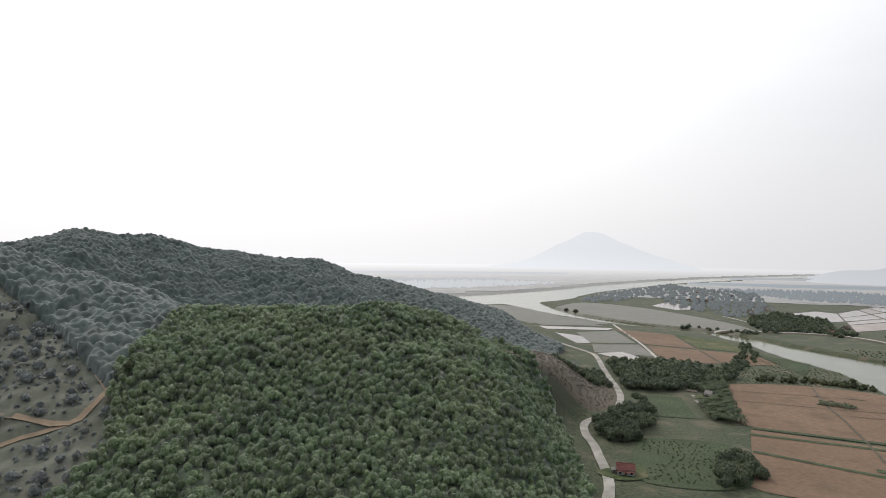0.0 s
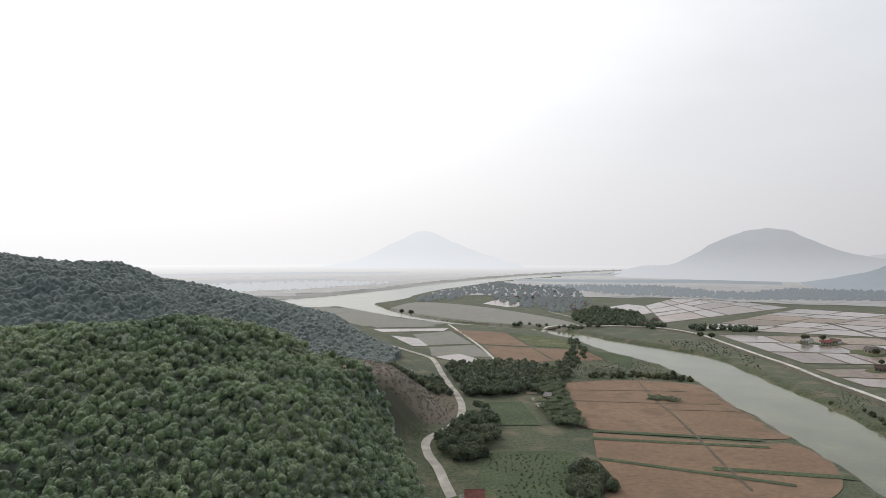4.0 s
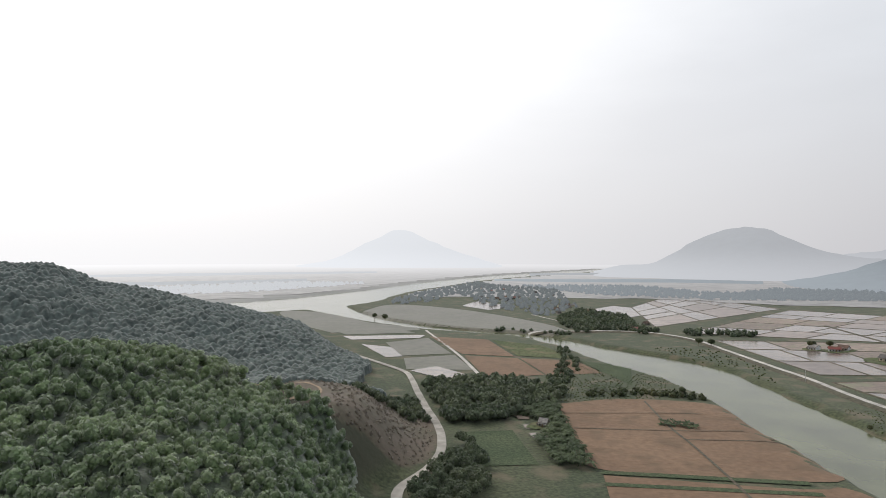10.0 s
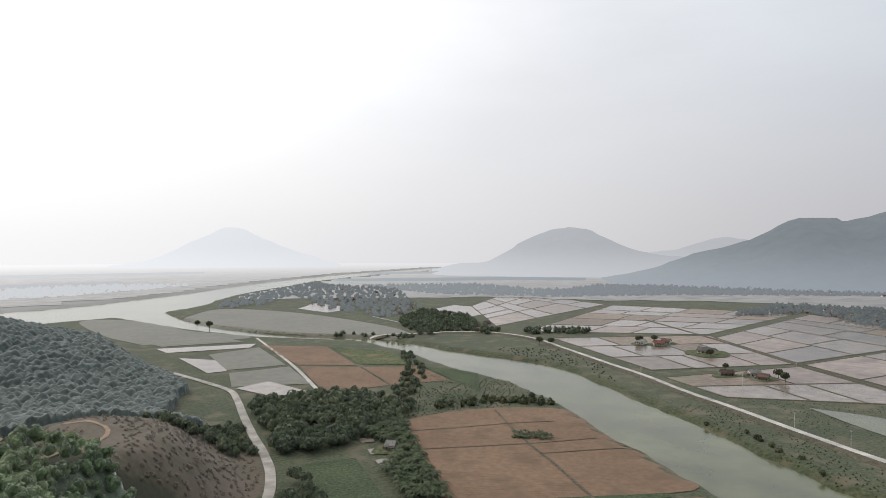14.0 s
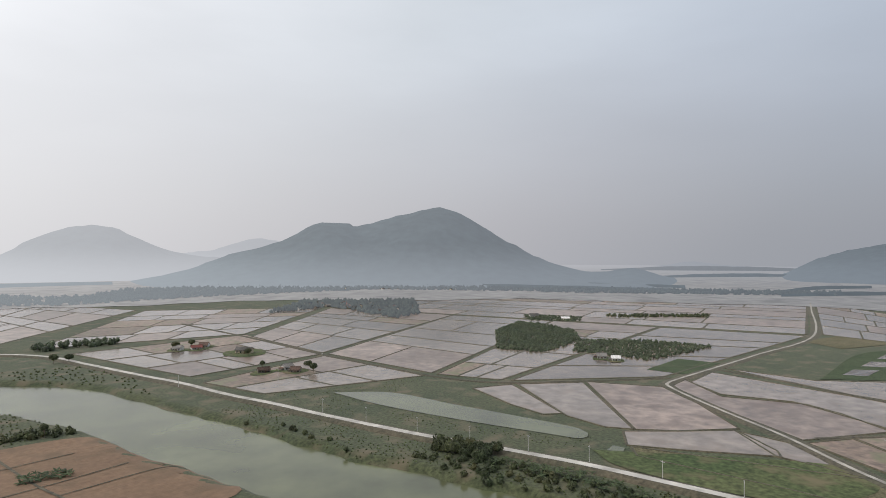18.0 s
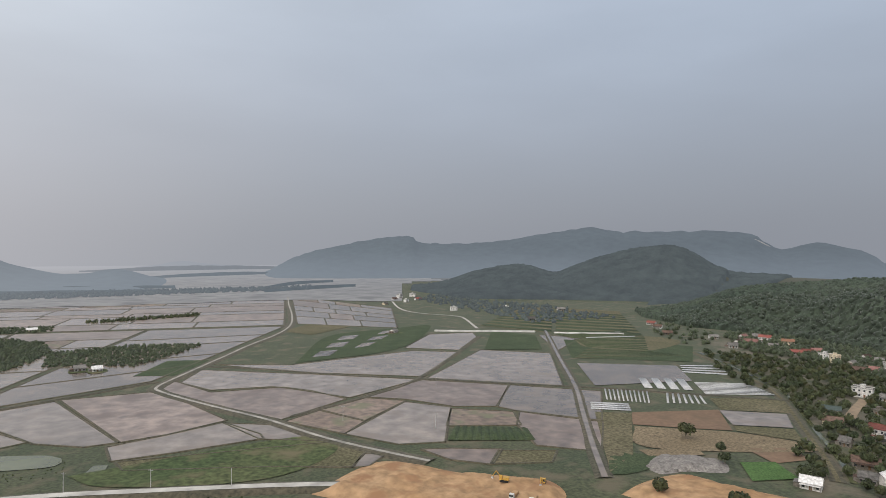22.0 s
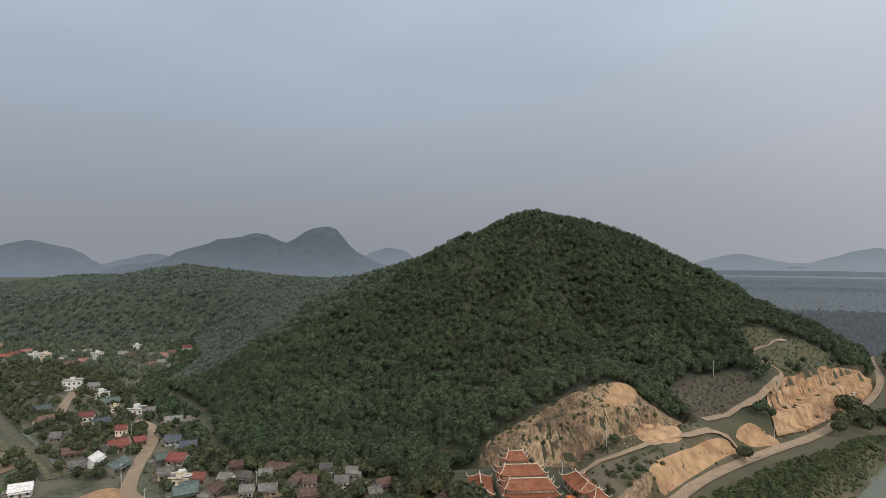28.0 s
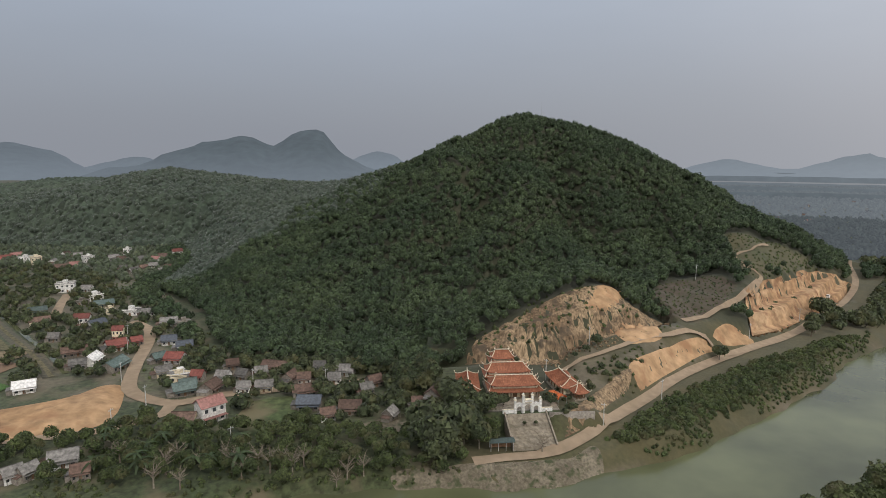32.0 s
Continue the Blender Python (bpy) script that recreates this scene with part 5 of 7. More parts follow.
HOUSES_HAMLET = [(1226, -548, 15, "flat", "white", 2), (1086, -455, 12, "grey", "cream", 1), (1120, -515, 12, "flat", "white", 2), (922, -513, 12, "flat", "white", 2), (739, -541, 13, "grey", "white", 1),
                 (916, -617, 12, "flat", "white", 1), (829, -670, 14, "grey", "white", 1), (586, -635, 12, "brown", "white", 1), (534, -595, 12, "brown", "grey", 1), (617, -657, 13, "red", "white", 1),
                 (1160, -560, 13, "red", "white", 1), (1190, -520, 12, "brown", "white", 1), (1250, -590, 13, "flat", "white", 2)]
YARDS = np.array([(h[0], h[1]) for t in (HOUSES_FAR, HOUSES_MIDDLE, HOUSES_LANE, HOUSES_PLAIN, HOUSES_HAMLET) for h in t], float)


def off_yards(x, y):
    """Away from houses and from the open yards on their river side."""
    ok = np.ones(np.shape(x), bool)
    for hx, hy in YARDS:
        back = math.hypot(hx, hy)
        for k in (0, 5):
            ok &= np.hypot(x - hx * (1 - k / back), y - hy * (1 - k / back)) > 4.6
    return ok


canopy("canopy", BROAD_WOOD, 5.6, 7.0, M_CANOPY2, "closed dark green wood behind the village", 52, lambda x, y: ~inside(x, y, VILLAGE_PLAIN) & off_yards(x, y), 0.45)
x, y = scatter(BROAD_WOOD, 6.2, 56, lambda x, y: ~inside(x, y, VILLAGE_PLAIN) & off_yards(x, y) & (np.hypot(x, y) < 960), 0.5)
wood("hill_wood", x, y, 3.2, 7.4, M_HILLLEAF, "dark green wood behind the village", RIDGE_CROWNS, 56)

# low woods and hedges of the plain and the shore
GROVES = [
    ("bank_wood", [(140, -206), (117, -207), (96, -218), (78, -218), (58, -206), (46, -224), (30, -213), (13, -203), (-3, -206), (-17, -212), (-34, -212), (-33, -192), (-24, -180), (25, -178),
                   (60, -178), (113, -176), (150, -185)], 5.2, 2.3, 6.4, M_LEAF4, "mixed trees and bamboo along the river bank", "near"),
    ("grove", [(-20, -216), (-4, -214), (4, -232), (0, -262), (-12, -262), (-18, -240)], 6.0, 3.6, 9.0, M_LEAF3, "dark broad trees beside the temple", "near"),
    ("grove", [(-10, -182), (-26, -188), (-31, -198), (-27, -206), (-14, -206), (-8, -194)], 6.5, 4.6, 11.0, M_LEAF3, "dark spreading trees beside the temple stair", "near"),
    ("grove", [(34, -262), (5, -268), (-16, -264), (-16, -244), (8, -250), (34, -256)], 5.0, 3.0, 7.5, M_PINE, "dark trees between the lane and the hill", "near"),
    ("grove", [(-236, -322), (-250, -338), (-262, -335), (-246, -318)], 7.0, 4.5, 8.0, M_LEAF3, "broad dark trees beside the shore road", "near"),
    ("village_trees", [(165, -255), (130, -258), (118, -300), (135, -370), (180, -420), (230, -500), (300, -560), (420, -520), (350, -450), (270, -400), (200, -325)], 8.6, 2.6, 5.2, M_LEAF3,
     "garden trees between village houses", "mid"),
    ("hill_foot_trees", [(98, -304), (117, -355), (143, -397), (168, -433), (175, -542), (226, -668), (245, -640), (195, -540), (186, -430), (157, -388), (130, -353), (112, -304)], 5.2, 2.6, 6.0, M_PINE, "dark trees at the foot of the hill behind the houses", "mid"),
    ("village_trees", [(70, -285), (20, -280), (-10, -262), (-12, -215), (30, -212), (60, -222), (72, -250)], 5.0, 2.5, 5.0, M_LEAF3, "dark garden trees round the old houses", "mid"),
    ("village_trees", [(100, -245), (110, -340), (95, -300), (60, -282), (20, -275), (-5, -260), (10, -235), (60, -250)], 4.8, 2.4, 5.0, M_LEAF3, "garden trees along the village lane", "mid"),
    ("village_trees", [(300, -560), (400, -560), (500, -650), (480, -700), (331, -668), (226, -662), (190, -560), (185, -470), (235, -500)], 7.5, 2.8, 5.0, M_LEAF5, "trees among the upper village houses", "far"),
    ("village_trees", [(430, -540), (500, -640), (560, -676), (640, -680), (560, -600), (480, -545)], 17.0, 2.8, 4.0, M_LEAF5, "scattered trees at the edge of the market gardens", "far"),
    ("woodland", [(99, 400), (119, 394), (167, 388), (186, 331), (167, 313), (140, 300), (120, 283), (96, 278), (86, 287), (92, 345)], 6.0, 3.2, 6.0, M_LEAF5, "dark orchard wood beside the road", "mid"),
    ("woodland", [(36, 160), (40, 205), (62, 222), (84, 255), (88, 232), (70, 185), (56, 165)], 5.5, 3.2, 6.0, M_LEAF5, "broad trees beside the country road", "near"),
    ("woodland", [(70, 98), (96, 110), (104, 140), (92, 138), (78, 122)], 5.0, 3.0, 5.5, M_LEAF5, "broad trees at the field corner", "near"),
    ("woodland", [(30, 332), (82, 343), (84, 300), (70, 290), (50, 306)], 5.5, 2.4, 4.5, M_LEAF5, "trees at the foot of the cleared slope", "mid"),
    ("woodland", [(-14, 232), (-8, 214), (8, 214), (2, 232), (-4, 262), (-12, 262)], 4.0, 1.9, 5.5, M_LEAF, "young acacias at the edge of the cleared slope", "mid"),
    ("hedge", [(200, 330), (240, 326), (268, 300), (270, 285), (235, 312), (195, 322)], 5.5, 2.2, 3.0, M_LEAF3, "bushes along the field edge", "mid"),
    ("hedge", [(188, 345), (250, 420), (288, 520), (280, 530), (240, 440), (180, 360)], 9.0, 2.6, 3.5, M_LEAF5, "scattered bushes by the river", "mid"),
    ("copse", [(767, 162), (872, 151), (851, 113), (794, 67), (718, 54), (643, 70), (614, 86), (625, 130)], 4.6, 2.0, 2.6, M_LEAF5, "dark low copse standing in the paddies", "far"),
    ("copse", [(715, 56), (732, -19), (706, -85), (650, -52), (600, -15), (630, 54)], 4.6, 1.8, 2.2, M_LEAF5, "dark low orchard standing in the paddies", "far"),
    ("copse", [(972, 160), (966, 69), (905, 69), (903, 142)], 5.5, 2.0, 2.2, M_LEAF5, "dark strip of trees in the paddies", "far"),
    ("copse", [(1010, 40), (1060, -120), (1020, -120), (985, 30)], 7.0, 2.7, 2.6, M_LEAF3, "far strip of trees in the paddies", "far"),
    ("hedge", [(464, 560), (536, 525), (540, 545), (478, 580)], 7.0, 3.5, 6.0, M_LEAF5, "row of trees in the paddies", "far"),
    ("hedge", [(296, 100), (286, 66), (300, 62), (312, 92)], 4.5, 3.0, 5.5, M_LEAF3, "dense round clump of trees beside the dyke road", "near"),
    ("hedge", [(290, 112), (266, 74), (250, -10), (262, -20), (280, 30), (292, 70)], 6.0, 1.8, 2.2, M_LEAF3, "low bushes and bananas on the river bank", "mid"),
    ("hedge", [(300, 230), (300, 190), (275, 130), (285, 125), (312, 190), (318, 225)], 9.0, 1.6, 2.0, M_LEAF3, "low bushes on the river bank", "mid"),
    ("hedge", [(-72, -196), (-90, -212), (-120, -236), (-160, -262), (-230, -300), (-250, -305), (-200, -268), (-128, -218), (-86, -193)], 2.8, 1.6, 1.8, M_LEAF4, "green bushes on the shore below the road", "mid"),
    ("hedge", [(-235, -308), (-300, -362), (-380, -440), (-420, -520), (-440, -480), (-330, -360), (-262, -312)], 7.0, 3.4, 6.0, M_LEAF3, "riverside trees downstream", "mid"),
    ("hedge", [(-98, -134), (-110, -145), (-122, -150), (-135, -156), (-150, -160), (-150, -140), (-112, -126)], 6.5, 3.4, 13.0, M_LEAF4, "trees on the near river bank", "near"),
    ("hedge", [(-56, -193), (-60, -200), (-70, -212), (-88, -232), (-108, -246), (-90, -247), (-72, -238), (-62, -225)], 6.0, 1.3, 1.6, M_LEAF3, "scattered scrub on the bench", "mid"),
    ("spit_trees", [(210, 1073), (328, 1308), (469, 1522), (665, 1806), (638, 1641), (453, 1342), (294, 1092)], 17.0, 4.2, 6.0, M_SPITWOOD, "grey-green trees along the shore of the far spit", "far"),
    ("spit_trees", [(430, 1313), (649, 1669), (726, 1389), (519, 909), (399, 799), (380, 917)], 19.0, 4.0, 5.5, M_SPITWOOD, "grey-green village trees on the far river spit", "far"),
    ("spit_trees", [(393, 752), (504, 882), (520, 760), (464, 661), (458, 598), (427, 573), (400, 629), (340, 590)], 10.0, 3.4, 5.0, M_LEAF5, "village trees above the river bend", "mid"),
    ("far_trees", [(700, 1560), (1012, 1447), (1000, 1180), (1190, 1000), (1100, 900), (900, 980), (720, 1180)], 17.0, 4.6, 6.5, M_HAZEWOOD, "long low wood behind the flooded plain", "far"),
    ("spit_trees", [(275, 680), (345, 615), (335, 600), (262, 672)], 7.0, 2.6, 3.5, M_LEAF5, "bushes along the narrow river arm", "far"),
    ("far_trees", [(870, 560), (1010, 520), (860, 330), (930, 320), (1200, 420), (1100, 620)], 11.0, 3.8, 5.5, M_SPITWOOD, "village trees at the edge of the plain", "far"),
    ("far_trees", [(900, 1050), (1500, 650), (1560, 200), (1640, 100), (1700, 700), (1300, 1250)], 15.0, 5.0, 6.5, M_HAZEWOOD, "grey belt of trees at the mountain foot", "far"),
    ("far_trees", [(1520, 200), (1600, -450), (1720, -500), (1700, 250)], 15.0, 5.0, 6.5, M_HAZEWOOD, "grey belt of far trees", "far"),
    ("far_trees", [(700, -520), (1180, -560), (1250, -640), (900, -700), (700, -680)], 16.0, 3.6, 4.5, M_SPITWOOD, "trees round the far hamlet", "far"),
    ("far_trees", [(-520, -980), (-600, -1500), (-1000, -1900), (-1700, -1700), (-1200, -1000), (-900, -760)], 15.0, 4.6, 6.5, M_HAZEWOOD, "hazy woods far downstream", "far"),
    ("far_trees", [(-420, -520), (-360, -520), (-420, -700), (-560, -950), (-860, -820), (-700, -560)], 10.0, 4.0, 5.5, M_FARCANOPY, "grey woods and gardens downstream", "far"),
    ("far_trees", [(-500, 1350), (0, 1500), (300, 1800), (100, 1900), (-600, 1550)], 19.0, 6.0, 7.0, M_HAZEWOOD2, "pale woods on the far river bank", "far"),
]
RIVER_MEADOW = [(58, -236), (42, -241), (33, -226), (40, -209), (50, -206), (60, -216)]
WASTE_YARD = [(14, -212), (4, -218), (-8, -211), (2, -203)]
for k, (name, poly, gap, r, h, material, label, size) in enumerate(GROVES):
    x, y = scatter(poly, gap, 100 + k, lambda x, y: off_roads(x, y, 4.5) & (land(x, y) > -1.5) & off_yards(x, y))
    clear = ~inside(x, y, RIVER_MEADOW) & ~inside(x, y, WASTE_YARD)
    x, y = x[clear], y[clear]
    if len(x):
        wood(name, x, y, r, h, material, label, {"near": NEAR_CROWNS, "mid": MID_CROWNS, "far": FAR_CROWNS}[size], 200 + k)

LONG_POND = [(396, 201), (410, 161), (390, 109), (376, 70), (358, 27), (336, 22), (341, 51), (353, 100), (371, 155)]
TUFTS = [([(-70, -184), (-92, -186), (-130, -202), (-180, -240), (-240, -290), (-262, -312), (-128, -218), (-88, -194)], 1.9, 0.9), ([(-56, -196), (-70, -206), (-100, -234), (-150, -272), (-140, -286), (-100, -262), (-72, -250), (-66, -215)], 3.2, 0.8), ([(-66, -192), (-90, -210), (-160, -262), (-240, -306), (-262, -312), (-128, -216), (-92, -192)], 3.0, 1.1),
         ([(330, 250), (300, 190), (270, 120), (250, -20), (262, -60), (292, 10), (320, 120), (360, 240)], 3.4, 0.45), ([(380, 240), (350, 180), (330, 80), (320, 20), (345, 20), (370, 80), (420, 165), (470, 152)], 4.0, 0.4),
         ([(345, 310), (400, 380), (430, 470), (370, 500), (340, 420), (370, 380)], 7.0, 0.9), ([(160, 315), (270, 300), (288, 340), (285, 430), (240, 420), (190, 350)], 3.6, 0.55),
         ([(60, 172), (100, 155), (82, 104), (44, 110)], 3.2, 0.7), ([(110, -200), (20, -200), (-20, -182), (30, -172), (110, -172)], 2.6, 0.9), ([(60, -280), (130, -370), (210, -520), (250, -470), (160, -330), (120, -262)], 5.0, 0.9),
         ([(-40, -262), (-70, -262), (-104, -276), (-134, -294), (-120, -300), (-90, -292), (-60, -284), (-34, -276)], 3.6, 1.0), ([(-180, -292), (-215, -318), (-270, -362), (-330, -420), (-300, -412), (-210, -330)], 6.0, 1.0)]
LOW_CUT = [(-57, -196), (-68, -205), (-80, -217), (-92, -229), (-96, -238), (-88, -233), (-74, -219), (-62, -206)]
HIGH_CUT = [(-98, -231), (-118, -250), (-144, -271), (-158, -279), (-152, -280), (-138, -274), (-112, -255), (-96, -240)]
for k, (poly, gap, r) in enumerate(TUFTS):
    x, y = scatter(poly, gap, 400 + k, lambda x, y: off_roads(x, y, 3.8) & (land(x, y) > -1.8) & (waves(x, y, 16, k) > -0.25) & ~inside(x, y, LONG_POND) & ~inside(x, y, SITE) & ~inside(x, y, LOW_CUT) & ~inside(x, y, HIGH_CUT))
    wood("bushes", x, y, r, r * 0.9, M_LEAF4, "low wild bushes and tall grass", FAR_CROWNS, 500 + k)


x, y = scatter(SITE, 9.0, 470, lambda x, y: waves(x, y, 14, 2.0) > 0.1)
wood("bushes", x, y, 1.5, 1.2, M_LEAF3, "bushes left standing between the excavated terraces", MID_CROWNS, 470)


# ---- houses ----
ROOFS = {"red": M_REDROOF, "green": M_GREENROOF, "brown": M_BROWNROOF, "grey": M_GREYROOF, "slate": M_BLUEROOF, "rose": M_ROSEROOF, "orange": M_ORANGEROOF, "white": M_WHITEROOF, "flat": M_GREYROOF}
WALLS = {"white": M_WHITEWALL, "cream": M_CREAM, "grey": M_GREYWALL}
ROOF_WORDS = {"red": "red sheet-metal", "green": "green sheet-metal", "brown": "weathered brown tile", "grey": "grey cement", "slate": "dark blue sheet", "rose": "faded rose tile", "orange": "orange tile",
              "white": "bright white sheet", "flat": "flat concrete"}
WALL_WORDS = {"white": "whitewashed", "cream": "cream", "grey": "bare cement"}


def gable(w, d, z, rise, over=0.6, thick=0.18):
    """A pitched roof with thickness, ridge along x."""
    bm = bmesh.new()
    x, y = w / 2 + over, d / 2 + over
    drop = rise * over / (d / 2)
    rings = []
    for s in (-x, x):
        rings.append([bm.verts.new((s, -y, z - drop)), bm.verts.new((s, 0, z + rise)), bm.verts.new((s, y, z - drop)), bm.verts.new((s, y, z - drop + thick)),
                      bm.verts.new((s, 0, z + rise + thick)), bm.verts.new((s, -y, z - drop + thick))])
    for k in range(6):
        bm.faces.new((rings[0][k], rings[0][(k + 1) % 6], rings[1][(k + 1) % 6], rings[1][k]))
    bm.faces.new(rings[0][::-1]), bm.faces.new(rings[1])
    return bm


def body(w, d, h, rise):
    """House walls with gable ends."""
    bm = bmesh.new()
    x, y = w / 2, d / 2
    lo = [bm.verts.new((a, b, -1.5)) for a, b in ((-x, -y), (x, -y), (x, y), (-x, y))]
    hi = [bm.verts.new((a, b, h)) for a, b in ((-x, -y), (x, -y), (x, y), (-x, y))]
    bm.faces.new((lo[0], lo[1], hi[1], hi[0])), bm.faces.new((lo[2], lo[3], hi[3], hi[2]))
    if rise:
        p, q = bm.verts.new((x, 0, h + rise)), bm.verts.new((-x, 0, h + rise))
        bm.faces.new((lo[1], lo[2], hi[2], p, hi[1])), bm.faces.new((lo[3], lo[0], hi[0], q, hi[3]))
    else:
        bm.faces.new((lo[1], lo[2], hi[2], hi[1])), bm.faces.new((lo[3], lo[0], hi[0], hi[3])), bm.faces.new(hi)
    return bm


HOUSE_MODELS = {}


def house_model(roof, wall, floors, long):
    """One house of each kind, parked as the first of its copies."""
    w, d, h = (13.0 if long else 9.0), 7.0, 3.4 * floors
    rise = 0.0 if roof == "flat" else 2.2
    top = new("house")
    tagged(top, f"{'two-storey ' if floors > 1 else ''}{WALL_WORDS[wall]} house with {ROOF_WORDS[roof]} roof", "house", "houses of the village")
    part("wall", body(w, d, h, rise), WALLS[wall], top)
    if roof == "flat":
        r = part("roof", box(-w / 2 - 0.4, -d / 2 - 0.4, h + 0.004, w / 2 + 0.4, d / 2 + 0.4, h + 0.25), M_GREYROOF, top)
        for y0 in (-d / 2 - 0.35, d / 2 + 0.15):
            part("parapet", box(-w / 2 - 0.35, y0, h + 0.254, w / 2 + 0.35, y0 + 0.2, h + 0.95), WALLS[wall], top)
        part("stair_tower", box(-1.6, -1.6, h + 0.254, 1.6, 1.6, h + 2.6), WALLS[wall], top)
    else:
        r = part("roof", gable(w, d, h, rise), ROOFS[roof], top)
        part("ridge_cap", box(-w / 2 - 0.6, -0.15, h + rise + 0.14, w / 2 + 0.6, 0.15, h + rise + 0.32), ROOFS[roof], r)
    for f in range(floors):
        for k in range(4 if long else 3):
            wx = -w / 2 + (k + 0.5) * w / (4 if long else 3)
            for side in (-1, 1):
                if f == 0 and k == 1 and side > 0:
                    dr = part("door", box(wx - 0.6, d / 2 - 0.02, 0.0, wx + 0.6, d / 2 + 0.06, 2.2), M_DOOR, top)
                    part("step", box(wx - 0.9, d / 2 + 0.06, -0.2, wx + 0.9, d / 2 + 0.7, 0.15), M_GREYWALL, dr)
                    continue
                y0, y1 = (d / 2 - 0.02, d / 2 + 0.04) if side > 0 else (-d / 2 - 0.04, -d / 2 + 0.02)
                win = part("window", box(wx - 0.6, y0, f * 3.4 + 0.9, wx + 0.6, y1, f * 3.4 + 2.3), M_GLASS, top)
                if side > 0:
                    part("sill", box(wx - 0.75, d / 2 + 0.045, f * 3.4 + 0.78, wx + 0.75, d / 2 + 0.2, f * 3.4 + 0.9), WALLS[wall], win)
    if not long:
        lean = part("lean_to", box(w / 2 + 0.004, -d / 2 + 0.6, -1.2, w / 2 + 2.8, d / 2 - 1.2, 2.1), M_GREYWALL, top, "lean-to of bare cement")
        bm = bmesh.new()
        a = [bm.verts.new(p) for p in ((w / 2 + 0.01, -d / 2 + 0.3, 2.7), (w / 2 + 3.1, -d / 2 + 0.3, 2.1), (w / 2 + 3.1, d / 2 - 0.9, 2.1), (w / 2 + 0.01, d / 2 - 0.9, 2.7))]
        b = [bm.verts.new(v.co + Vector((0, 0, 0.1))) for v in a]
        bm.faces.new(a[::-1]), bm.faces.new(b)
        for i in range(4):
            bm.faces.new((a[i], a[(i + 1) % 4], b[(i + 1) % 4], b[i]))
        part("lean_to_roof", bm, M_GREYROOF if roof != "grey" else M_BROWNROOF, lean)
    if roof != "flat":
        part("porch_roof", box(-w / 2, d / 2 + 0.02, 2.5, w / 2 - (2 if long else 0), d / 2 + 1.9, 2.62), ROOFS[roof], top)
        for k in range(3):
            px = -w / 2 + 0.3 + k * (w / 2 - 0.6)
            part("porch_post", box(px - 0.1, d / 2 + 1.6, -0.6, px + 0.1, d / 2 + 1.8, 2.5), M_GREYWALL, top)
    return top


def place_house(x, y, width, roof, wall, floors, turn):
    key = (roof, wall, floors, width > 9.8)
    wide = 13.0 if key[3] else 9.0
    s = min(max(0.95 * width / wide, 0.55), 1.2)
    m = Matrix.Translation((x, y, at(x, y))) @ Matrix.Rotation(radians(turn), 4, "Z")
    if key not in HOUSE_MODELS:
        HOUSE_MODELS[key] = house_model(*key)
        ob = HOUSE_MODELS[key]
        ob.matrix_basis = m
    else:
        ob = copy_thing(HOUSE_MODELS[key], m)
    ob.scale = (s, min(s, 1.1), min(max(s, 0.85), 1.1))
    return ob


hr = random.Random(5)
for table in (HOUSES_FAR, HOUSES_MIDDLE, HOUSES_LANE, HOUSES_PLAIN, HOUSES_HAMLET):
    for x, y, w, roof, wall, floors in table:
        place_house(x, y, w, roof, wall, floors, math.degrees(math.atan2(y, x)) + 90 + hr.choice((0, 0, 10, -14, 24, -30, 60)) + hr.uniform(-8, 8))
# villages in the haze: spit, plain's edge, mountain foot
for poly, count, seed in (([(430, 1250), (620, 1600), (700, 1380), (540, 950), (480, 640), (430, 600), (410, 680), (420, 900)], 36, 1), ([(890, 540), (1010, 510), (880, 350), (950, 345), (1150, 470), (1060, 590)], 26, 2),
                          ([(1380, 900), (1500, 600), (1560, 250), (1640, 300), (1600, 800)], 22, 3), ([(-544, -889), (-552, -796), (-894, -1062), (-1154, -1375), (-1108, -1479)], 26, 4)):
    r = random.Random(seed)
    p, n = np.array(poly, float), 0
    while n < count:
        x, y = r.uniform(p[:, 0].min(), p[:, 0].max()), r.uniform(p[:, 1].min(), p[:, 1].max())
        roof, wall = r.choice(("rose", "brown", "grey", "brown", "grey", "slate")), r.choice(("white", "grey", "cream", "grey"))
        if inside(x, y, poly):
            place_house(x, y, r.uniform(6.5, 9.5), roof, wall, 1 + (roof == "flat"), r.uniform(-40, 60))
            n += 1


